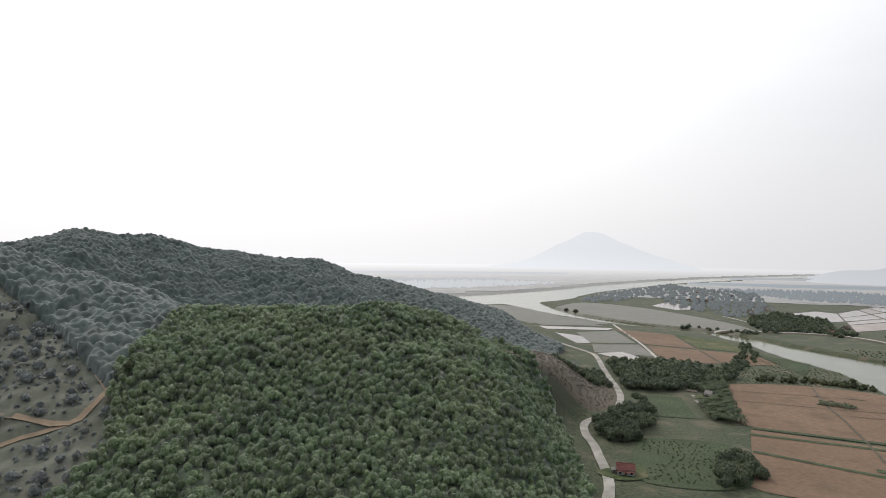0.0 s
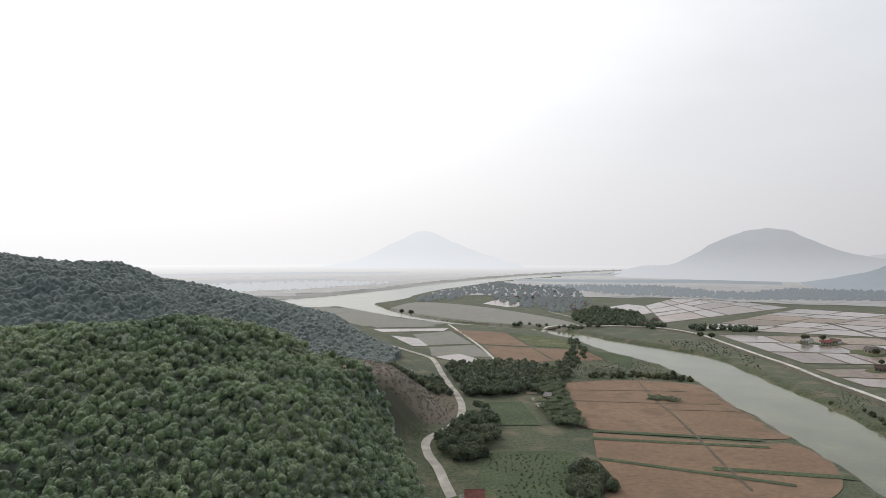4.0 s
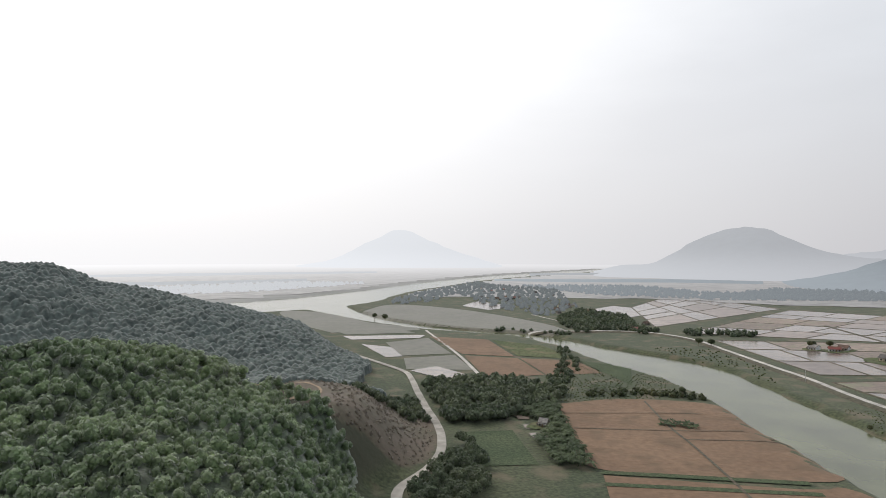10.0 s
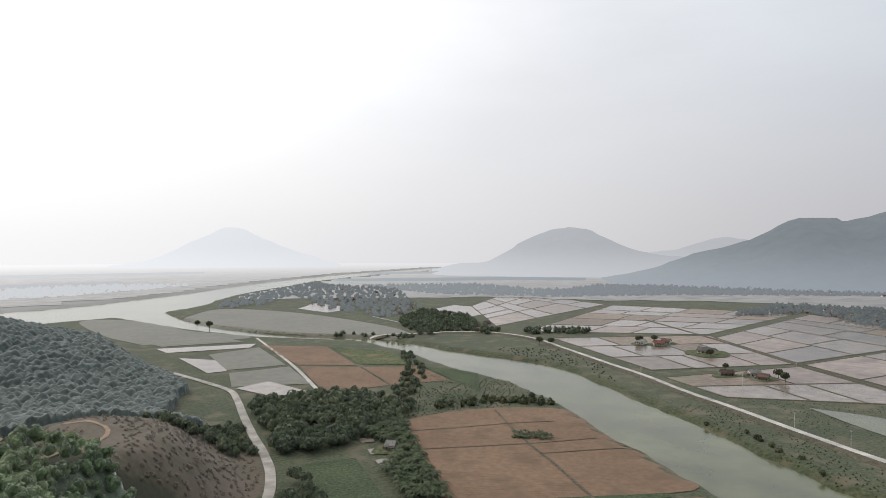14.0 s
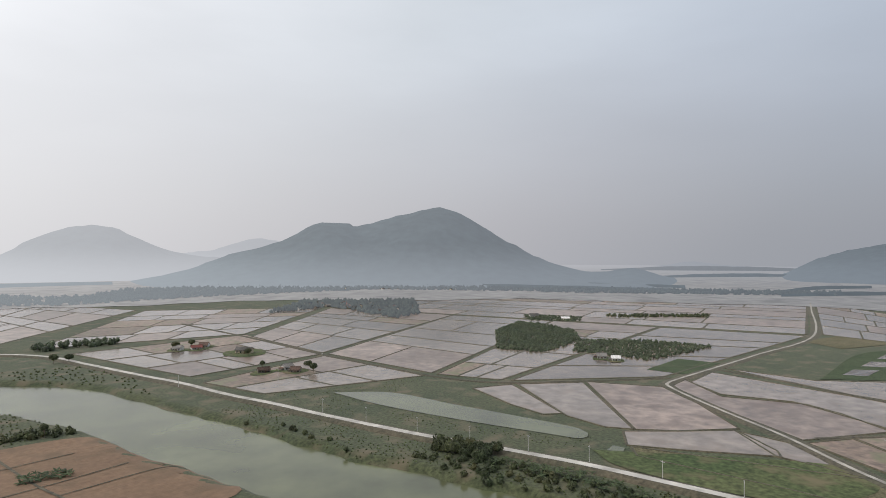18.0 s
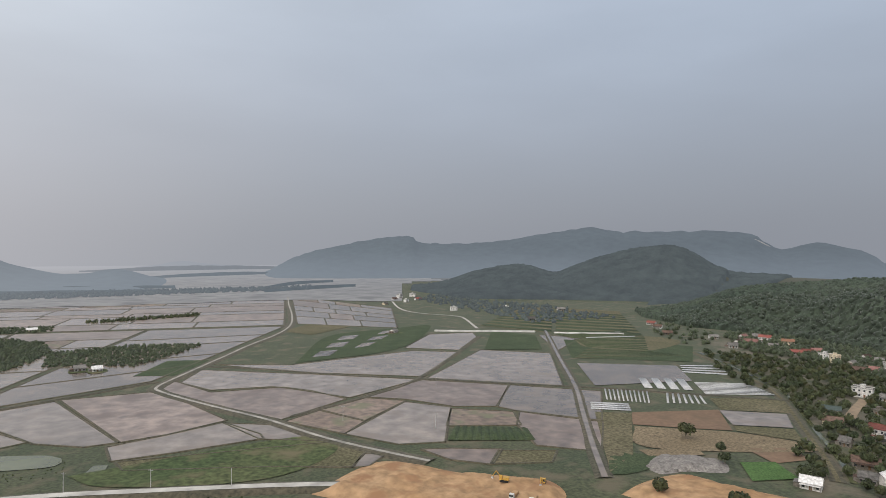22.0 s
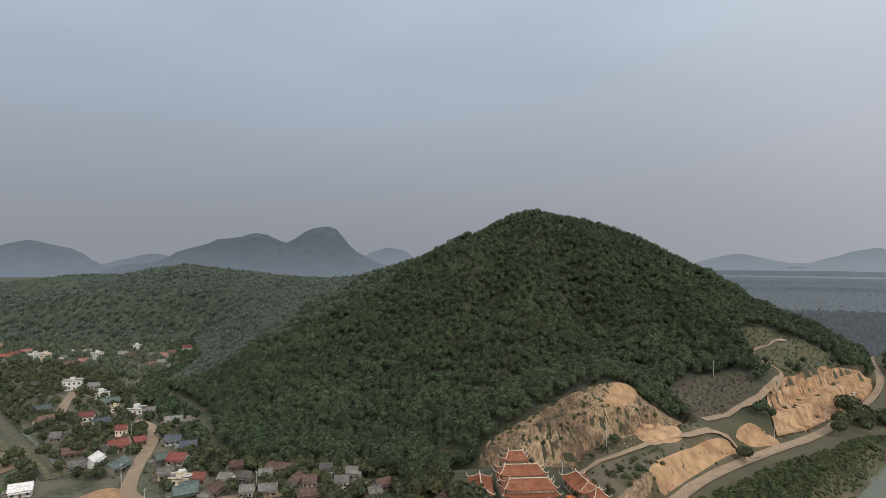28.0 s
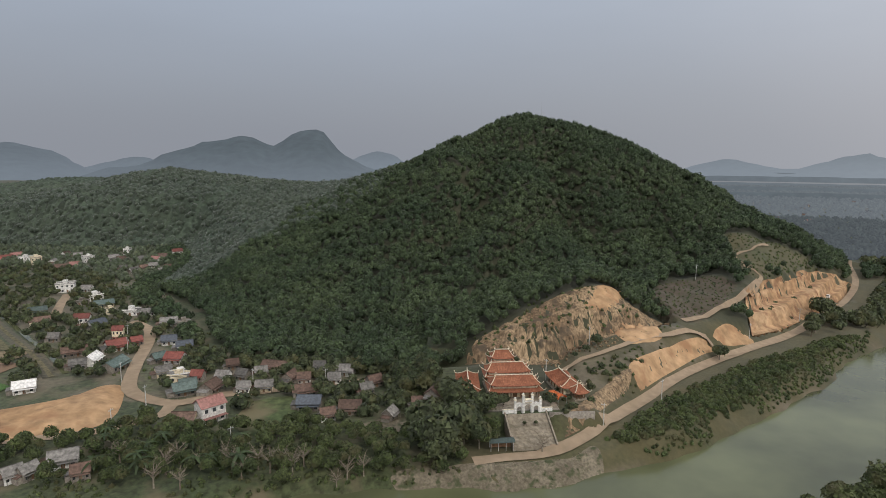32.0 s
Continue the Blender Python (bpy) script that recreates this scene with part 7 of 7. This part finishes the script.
wood("banana_patch", x, y, 2.6, 5.0, M_PALM, "row of banana plants at the field's end", BANANAS, 303)
x, y = scatter([(284, 64), (270, 20), (256, -12), (264, -14), (284, 20), (294, 60)], 4.0, 304)
wood("banana_patch", x, y, 2.4, 3.4, M_PALM, "banana plants on the river bank below the dyke", BANANAS, 304)
x, y = scatter([(100, -205), (70, -200), (40, -195), (40, -182), (100, -185)], 9.0, 305)
wood("palm_grove", x, y, 3.4, 8.5, M_PALM, "palms standing in the bank wood", PALMS, 305)

# ---- fields between canal road and village ----
for poly, material, label in (
        ([(433, -368), (382, -437), (331, -396), (354, -318)], M_PADDY, "grey flooded plot"),
        ([(296, -266), (282, -283), (223, -225), (209, -197)], M_OLIVE, "olive stubble plot"),
        ([(284, -285), (263, -339), (227, -304), (264, -266)], M_FIELD, "brown plot"),
        ([(261, -264), (225, -301), (191, -312), (181, -300), (228, -240)], M_TAN, "dry tan plot"),
        ([(287, -360), (262, -400), (235, -371), (262, -340)], M_OLIVE, "dull green plot"),
        ([(232, -218), (222, -228), (210, -233), (203, -222), (206, -196)], M_LAWN, "green plot beside the canal road"),
        ([(557, -454), (454, -544), (389, -466), (457, -382)], M_LAWN, "green market garden"),
        ([(234, -314), (211, -335), (194, -315), (225, -305)], M_OLIVE, "olive plot"),
        ([(660, -422), (601, -447), (510, -388), (537, -335)], M_LAWN, "green garden plot"),
        ([(308, -172), (286, -207), (266, -198), (287, -156)], M_LAWN, "green vegetable plot in rows"),
        ([(262, -338), (235, -365), (213, -337), (235, -315)], M_PADDY, "grey flooded plot"),
        ([(552, -14), (616, -44), (602, -78), (538, -48)], M_LAWN, "green plot by the dyke"),
        ([(549, -143), (709, -226), (739, -319), (744, -378), (587, -263)], M_LAWN, "large green garden plot"),
        ([(777, -187), (839, -238), (785, -278), (729, -210)], M_OLIVE, "dull green garden plot"),
        ([(320, 18), (330, -90), (300, -100), (276, -60), (296, 0)], M_GRASS, "rough grass between dyke and paddies"),
        ([(188, -257), (180, -271), (161, -259), (169, -239)], M_VEG, "bright green vegetable bed"),
        ([(201, -279), (191, -298), (174, -289), (179, -269)], M_FIELD, "red-brown seed bed"),
        ([(227, -233), (213, -259), (204, -253), (217, -229)], M_TAN, "tan seed bed")):
    patch("field", poly, material, label + " on the plain", 0.5 if material in (M_VEG, M_PADDY) else 0.38, group="garden plots")
patch("pond", [(396, 201), (408, 161), (388, 109), (374, 70), (356, 27), (338, 24), (343, 51), (355, 100), (373, 155)], M_WATER, "long still pond behind the dyke", 0.35, category="pond")
patch("pond", [(330, 8), (312, 14), (311, 4), (328, 2)], M_WATER, "small dark pond by the dyke", 0.35, category="pond")


def covers(quad, count, gap, material, label, high=0.35):
    """Long low ridges, side by side, inside four corners."""
    a, b, c, d = [Vector(q) for q in quad]
    for k in range(count):
        u0, u1 = (k + gap / 2) / count, (k + 1 - gap / 2) / count
        p = [a.lerp(d, u0), b.lerp(c, u0), b.lerp(c, u1), a.lerp(d, u1)]
        v = [(*q, 0.45) for q in p] + [(*(p[0].lerp(p[3], 0.3)), 0.45 + high), (*(p[1].lerp(p[2], 0.3)), 0.45 + high), (*(p[1].lerp(p[2], 0.7)), 0.45 + high), (*(p[0].lerp(p[3], 0.7)), 0.45 + high)]
        ob = mesh_ob("row_cover" if material is M_FILM else "seed_bed", v, [[4, 5, 6, 7], [0, 1, 5, 4], [2, 3, 7, 6], [1, 2, 6, 5], [3, 0, 4, 7]], material)
        tagged(ob, label, "row cover" if material is M_FILM else "crop bed", "row covers of the gardens" if material is M_FILM else "crop beds")


film = "long white plastic film cover over a crop row"
covers([(359, -365), (332, -344), (307, -371), (338, -397)][::-1], 4, 0.35, M_FILM, film)
covers([(327, -393), (306, -426), (270, -407), (295, -367)], 10, 0.55, M_FILM, film)
covers([(384, -443), (373, -468), (328, -443), (357, -416)], 4, 0.5, M_FILM, film)
covers([(317, -281), (302, -300), (286, -287), (302, -268)], 4, 0.3, M_FILM, film)
covers([(342, -315), (317, -294), (295, -314), (320, -338)], 11, 0.6, M_FILM, film)
covers([(312, -345), (291, -322), (276, -346), (293, -361)], 7, 0.6, M_FILM, film)
covers([(188, -257), (180, -271), (161, -259), (169, -239)], 5, 0.25, M_VEG, "raised bed of bright green vegetables", 0.3)
covers([(201, -279), (179, -269), (174, -289), (191, -298)], 8, 0.35, M_DIRT, "raised red-brown seed bed", 0.3)
covers([(227, -233), (217, -229), (204, -253), (213, -259)], 8, 0.4, M_ROAD, "raised tan seed bed", 0.3)
covers([(308, -172), (287, -156), (266, -198), (286, -207)], 10, 0.3, M_LAWN, "raised green vegetable bed", 0.5)
covers([(564, -160), (565, -178), (712, -267), (710, -245)], 3, 0.4, M_PADDY, "narrow water-filled furrow in the garden", 0.1)
covers([(600, -215), (605, -232), (735, -330), (730, -305)], 3, 0.4, M_PADDY, "narrow water-filled furrow in the garden", 0.1)


for poly, count in MARKET:
    covers(poly[:4] if len(poly) == 4 else poly[:2] + poly[3:], count, 0.4, M_LAWN, "long dark green market garden bed", 0.4)
covers([(598, -482), (578, -560), (572, -556), (592, -480)], 1, 0.1, M_FILM, film)
covers([(560, -488), (542, -548), (537, -545), (555, -486)], 1, 0.1, M_FILM, film)


# ---- earthworks ----
def heap(name, poly, high, material, label, ramp=7.0, cell=2.2, rough=0.5, category="earthwork"):
    ob = patch(name, poly, material, label, 0.0, category=category, cell=cell)
    n = len(ob.data.vertices)
    co = np.empty(n * 3, np.float32)
    ob.data.vertices.foreach_get("co", co)
    co = co.reshape(-1, 3)
    ring = np.array(list(poly) + [poly[0]], float)
    ring = curve(ring, 3.0) if len(poly) > 4 else ring
    d, _ = near_line(co[:, 0], co[:, 1], np.c_[ring, np.zeros(len(ring))])
    k = smooth(0.0, ramp, d)
    co[:, 2] += 0.15 + high * k * (0.85 + 0.3 * waves(co[:, 0], co[:, 1], 11, 2.0)) + rough * k * waves(co[:, 0], co[:, 1], 2.6, 6.0)
    ob.data.vertices.foreach_set("co", co.ravel())
    ob.data.update()
    return ob


heap("earthwork", [(250, -72), (269, -99), (273, -115), (261, -127), (244, -138), (229, -156), (215, -168), (196, -160), (198, -130), (222, -95)], 3.0, M_DIRT, "levelled bank of raw orange earth", 8.0)
heap("earthwork", [(188, -183), (192, -200), (190, -222), (170, -227), (146, -238), (131, -247), (124, -258), (115, -256), (107, -235), (106, -222), (112, -214), (134, -206), (160, -190)], 2.6, M_DIRT,
     "broad bank of raw orange earth at the village edge", 7.0)
heap("earthwork", SITE, 0.4, M_DUG, "orange excavated terraces above the shore road", 4.0, 1.7, 0.35)
heap("earth_cut", LOW_CUT, 0.5, M_ROCK, "pale cut bank beside the shore road", 2.0, 1.6, 0.5)
heap("earth_cut", HIGH_CUT, 0.5, M_DIRT, "ochre cut bank above the shore road", 2.0, 1.6, 0.5)
heap("earthwork", [(-155, -283), (-160, -289), (-170, -296), (-181, -296), (-182, -291), (-174, -288), (-165, -284)], 1.2, M_DIRT, "mound of orange earth where the dirt roads meet", 3.0, 1.8, 0.5)
heap("cliff", [(-30, -264), (-36, -272), (-50, -276), (-68, -280), (-90, -292), (-112, -298), (-132, -298), (-136, -288), (-118, -275), (-104, -269), (-90, -263), (-70, -255), (-54, -255), (-40, -258)], 0.4, M_ROCK,
     "ochre quarried cliff face behind the temple", 3.0, 1.3, 0.9, "cliff")
heap("earth_cut", TOP_FACE, 1.2, M_DIRT, "bare ochre face at the top of the cliff", 3.0, 1.4, 0.8)
heap("earth_cut", [(-99, -272), (-108, -279), (-122, -285), (-123, -269), (-105, -259)], 1.2, M_DIRT, "bare ochre face at the end of the cliff", 3.0, 1.4, 0.6)
heap("bank_rocks", [(-20, -184), (-40, -184), (-56, -186), (-66, -192), (-66, -182), (-52, -174), (-30, -172), (-6, -174), (2, -182)], 0.4, M_BANK, "stony river bank below the stair", 2.0, 1.3, 0.6, "bank")


def stones(name, poly, gap, size, material, label, seed):
    rs = np.random.RandomState(seed)
    x, y = scatter(poly, gap, seed)
    z = land(x, y)
    bm = bmesh.new()
    bmesh.ops.create_icosphere(bm, subdivisions=1, radius=1.0)
    sv = np.array([tuple(v.co) for v in bm.verts])
    sf = np.array([[v.index for v in f.verts] for f in bm.faces])
    bm.free()
    n = len(x)
    s = size * rs.uniform(0.4, 1.3, (n, 1, 3)) * (1 + 0.25 * rs.uniform(-1, 1, (n, len(sv), 1)))
    v = sv[None] * s + np.stack([x, y, z + 0.4 * size], -1)[:, None]
    f = sf[None] + (np.arange(n) * len(sv))[:, None, None]
    return tagged(mesh_ob(name, v.reshape(-1, 3), f.reshape(-1, 3), material), label, "stones", kind="stuff")


heap("rubble_heap", [(207, -215), (215, -235), (196, -252), (182, -240), (192, -226), (195, -214)], 2.2, M_RUBBLE, "heap of dark grey rubble beside the earthworks", 5.0, 2.0, 0.8)
stones("rubble", [(206, -217), (213, -235), (196, -249), (184, -240), (193, -226), (196, -216)], 1.7, 1.0, M_RUBBLE, "loose dark rubble blocks", 41)
stones("boulders", [(-20, -183), (-52, -185), (-64, -190), (-60, -180), (-30, -174), (-18, -177)], 1.6, 0.45, M_BANK, "grey-brown boulders along the river shore", 42)
stones("boulders", [(-60, -255), (-90, -262), (-118, -273), (-122, -270), (-92, -257), (-62, -250)], 2.2, 0.6, M_ROCK, "fallen blocks at the foot of the cliff", 43)
stones("clods", [(252, -80), (268, -104), (258, -126), (228, -152), (206, -158), (205, -130)], 3.5, 0.5, M_DIRT, "clods of orange earth", 44)


# ---- single trees ----
def tree_thing(name, label, seed, high, wide, material, bare=False, round_low=False):
    rs = random.Random(seed)
    t = tagged(new(name), label, "tree")
    part("trunk", rod((0, 0, -0.6), (0.15, 0.1, high * 0.55), 0.28, 0.16, 8), M_BARK, t)
    for k in range(6 if not bare else 11):
        a, z0 = rs.uniform(0, 6.28), high * rs.uniform(0.3, 0.55)
        p, q = Vector((0.1, 0.05, z0)), Vector((math.cos(a) * wide * 0.6, math.sin(a) * wide * 0.6, z0 + high * rs.uniform(0.15, 0.4)))
        limb = part("limb", rod(p, q, 0.12, 0.05, 5), M_BARK, t)
        if bare:
            bm = bmesh.new()
            for j in range(7):
                s = p.lerp(q, rs.uniform(0.3, 1.0))
                rod(s, s + Vector((rs.uniform(-1, 1), rs.uniform(-1, 1), rs.uniform(0.2, 1.2))) * 1.1, 0.04, 0.015, 4, bm)
            part("branch", bm, M_BARK, limb)
    if not bare:
        cv, cf = crown(420, seed, 0.8 if round_low else 1.0, 0.17)
        mesh_ob("crown", cv * wide + np.array([0, 0, high - wide * (0.75 if not round_low else 0.6)]), cf, material, t)
    return t


ROUND = tree_thing("tree", "round dense broad-leaved tree standing alone", 1, 6.5, 3.4, M_LEAF3, round_low=True)
SLIM = tree_thing("tree", "tall loose tree standing alone", 2, 9.0, 2.6, M_LEAF3)
spots = [(ROUND, 228, -268, 1.25), (SLIM, 195, -253, 0.9), (ROUND, 190, -249, 0.8), (ROUND, 178, -194, 1.0), (ROUND, 151, -206, 1.1), (ROUND, 145, -208, 0.9), (SLIM, 140, -213, 0.7), (ROUND, -152, -270, 1.05),
         (ROUND, -229, -312, 1.5), (ROUND, -222, -305, 1.2), (ROUND, -88, -258, 0.8), (SLIM, 152, 782, 1.5), (SLIM, 141, 800, 1.3), (ROUND, 458, 250, 1.1), (ROUND, 470, 262, 1.0), (SLIM, 452, 295, 0.9),
         (ROUND, 520, 440, 1.2), (ROUND, 542, 438, 1.1), (ROUND, 512, 350, 1.0), (ROUND, 424, 489, 1.2), (ROUND, 432, 480, 1.1), (SLIM, 255, 300, 0.8), (ROUND, 155, -300, 1.0), (ROUND, 138, -330, 1.1),
         (SLIM, -50, -250, 0.6), (ROUND, -34, -209, 0.85), (ROUND, -38, -210, 0.7), (ROUND, -55, -209, 0.8), (SLIM, -170, 95, 0.9), (ROUND, -82, -254, 0.5), (ROUND, -22, -196, 2.2), (ROUND, -14, -190, 1.9), (SLIM, -28, -203, 1.5), (ROUND, -20, -206, 1.8), (ROUND, -27, -193, 1.4), (ROUND, -10, -200, 2.0), (ROUND, -247, -333, 2.0), (ROUND, -256, -341, 1.6), (ROUND, -76, -250, 0.4)]
for k, (kind, x, y, s) in enumerate(spots):
    m = Matrix.Translation((x, y, at(x, y))) @ Matrix.Rotation(k * 1.7, 4, "Z")
    if k in (0, 1):
        kind.matrix_basis = m
        ob = kind
    else:
        ob = copy_thing(kind, m)
    ob.scale = (s, s, s)
BARE = tree_thing("bare_tree", "leafless grey tree at the foot of the stair", 7, 8.0, 4.0, M_LEAF3, bare=True)
BARE.matrix_basis = Matrix.Translation((-47.5, -188.6, at(-47.5, -188.6)))
for x, y, s in ((62, -186, 0.9), (55, -190, 1.0), (70, -190, 1.1), (44, -185, 1.15), (40, -183, 1.2), (36, -184, 1.0), (33, -182, 1.2), (30, -186, 1.0), (19, -178, 0.9), (16, -180, 1.1), (11, -182, 1.0), (73, -177, 1.1),
                (72, -184, 1.2), (65, -176, 1.0), (89, -192, 1.1), (48, -180, 1.0), (52, -184, 1.2)):
    ob = copy_thing(BARE, Matrix.Translation((x, y, at(x, y))) @ Matrix.Rotation(x, 4, "Z"))
    ob.scale = (s, s, s)
    tagged(ob, "leafless pale tree in the bank wood")


# ---- poles, vehicles, small works ----
def pole(label, high):
    t = tagged(new("utility_pole"), label, "utility pole", "utility poles")
    part("post", rod((0, 0, -0.5), (0, 0, high), 0.19, 0.11, 8), M_CONCPOLE, t)
    arm = part("crossarm", box(-1.0, -0.06, high - 0.7, 1.0, 0.06, high - 0.56), M_METAL, t)
    for k in (-0.9, 0.0, 0.9):
        part("insulator", rod((k, 0, high - 0.56), (k, 0, high - 0.3), 0.06, 0.05, 6), M_WHITEWALL, arm)
    return t


POLE = pole("pale concrete utility pole with a steel crossarm", 9.0)
POLE.matrix_basis = Matrix.Translation((271, -44, at(271, -44)))
for k, (x, y) in enumerate([(286, -14), (298, 18), (306, 48), (314, 80), (322, 112), (334, 148), (345, 182), (420, 260), (499, 264), (378, 317), (310, -161), (402, -209), (350, -120), (55, -196), (-85, -259), (-73, -203), (-104, -225),
                            (-180, -293), (-230, -327), (-178, -349), (118, -262), (131, -300), (140, -322), (97, -234), (60, -250), (30, -248), (100, -212), (-60, -236)]):
    copy_thing(POLE, Matrix.Translation((x, y, at(x, y))) @ Matrix.Rotation(0.9 if x > 200 else 0.3 + k, 4, "Z"))


mast = tagged(new("radio_mast"), "thin pale steel radio mast on the wooded summit", "mast")
mast.matrix_basis = Matrix.Translation((-137, -583, at(-137, -583)))
part("post", rod((0, 0, -0.5), (0, 0, 21.0), 0.22, 0.10, 6), M_METAL, mast)
for k in range(3):
    part("bracket", box(-0.9 + 0.2 * k, -0.05, 15.5 + 2 * k, 0.9 - 0.2 * k, 0.05, 15.62 + 2 * k), M_METAL, mast)


def wheels(t, spots, r, w):
    for x, y in spots:
        tyre = part("wheel", rod((x, y - w / 2, r), (x, y + w / 2, r), r, r, 12), M_RUBBER, t)
        part("rim", rod((x, y - w / 2 - 0.02, r), (x, y + w / 2 + 0.02, r), r * 0.55, r * 0.55, 8), M_METAL, tyre)


def excavator():
    t = tagged(new("excavator"), "worn yellow tracked excavator on the earthworks", "excavator")
    for s in (-1, 1):
        bm = bmesh.new()
        loop = [(-1.7, 0.15), (-1.9, 0.5), (-1.6, 0.85), (1.6, 0.85), (1.9, 0.5), (1.7, 0.15)]
        sides = [[bm.verts.new((a, y, b)) for a, b in loop] for y in (s * 1.15 - 0.25, s * 1.15 + 0.25)]
        for i in range(6):
            bm.faces.new((sides[0][i], sides[0][(i + 1) % 6], sides[1][(i + 1) % 6], sides[1][i]))
        bm.faces.new(sides[0]), bm.faces.new(sides[1][::-1])
        bmesh.ops.recalc_face_normals(bm, faces=bm.faces)
        part("track", bm, M_RUBBER, t)
    part("turntable", rod((0, 0, 0.8), (0, 0, 1.05), 0.8, 0.8, 12), M_METAL, t)
    part("engine_deck", box(-2.0, -1.2, 1.05, 0.6, 1.2, 2.0, taper=0.08), M_YELLOW, t)
    cab = part("cab", box(0.62, 0.1, 1.05, 2.0, 1.2, 2.9, taper=0.1), M_YELLOW, t)
    part("windscreen", box(1.93, 0.25, 1.7, 2.0, 1.05, 2.7), M_GLASS, cab)
    boom = part("boom", rod((1.4, -0.4, 1.5), (3.6, -0.4, 4.2), 0.28, 0.2, 4), M_YELLOW, t)
    part("stick", rod((3.6, -0.4, 4.2), (5.2, -0.4, 1.8), 0.2, 0.15, 4), M_YELLOW, boom)
    part("bucket", box(4.8, -0.9, 0.9, 5.7, 0.1, 1.8, taper=0.15), M_METAL, boom)
    return t


def truck():
    t = tagged(new("truck"), "small white tipper truck", "truck")
    part("cab", box(1.4, -1.0, 0.6, 3.0, 1.0, 2.5, taper=0.12), M_WHITEWALL, t)
    part("windscreen", box(2.93, -0.8, 1.5, 3.02, 0.8, 2.2), M_GLASS, t)
    part("chassis", box(-3.0, -0.5, 0.5, 1.4, 0.5, 0.75), M_RUBBER, t)
    part("tipper", box(-3.1, -1.1, 0.8, 1.3, 1.1, 1.9), M_DIRT, t)
    wheels(t, [(2.2, -0.9), (2.2, 0.9), (-1.6, -0.9), (-1.6, 0.9), (-2.5, -0.9), (-2.5, 0.9)], 0.5, 0.35)
    return t


EX, TR = excavator(), truck()
high = 3.0
EX.matrix_basis = Matrix.Translation((218, -146, at(218, -146) + high)) @ Matrix.Rotation(0.8, 4, "Z")
copy_thing(EX, Matrix.Translation((210, -160, at(210, -160) + 2.2)) @ Matrix.Rotation(2.4, 4, "Z"))
TR.matrix_basis = Matrix.Translation((199, -147, at(199, -147) + 1.0)) @ Matrix.Rotation(2.2, 4, "Z")
copy_thing(TR, Matrix.Translation((204, -141, at(204, -141) + 2.0)) @ Matrix.Rotation(2.2, 4, "Z"))
copy_thing(TR, Matrix.Translation((-285, -378, at(-285, -378) + 0.4)) @ Matrix.Rotation(0.7, 4, "Z"))

low_wall = new("garden_wall")
low_wall.matrix_basis = Matrix.Translation((0, 0, 0))
tagged(low_wall, "long low whitewashed wall across the gardens", "wall")
for (ax, ay), (bx, by) in (((691, -357), (625, -465)), ((605, -478), (557, -549))):
    a, b = Vector((ax, ay, 0)), Vector((bx, by, 0))
    t = (b - a).normalized() * 6
    n = int((b - a).length / 6)
    for k in range(n):
        p, q = a + t * k, a + t * (k + 1)
        s = Vector((-t.y, t.x, 0)).normalized() * 0.5
        bm = bmesh.new()
        lo = [bm.verts.new(v) for v in (p - s, q - s, q + s, p + s)]
        hi = [bm.verts.new(v + Vector((0, 0, 2.2))) for v in (p - s, q - s, q + s, p + s)]
        bm.faces.new(hi)
        for i in range(4):
            bm.faces.new((lo[i], lo[(i + 1) % 4], hi[(i + 1) % 4], hi[i]))
        part("panel", bm, M_WHITEWALL, low_wall)
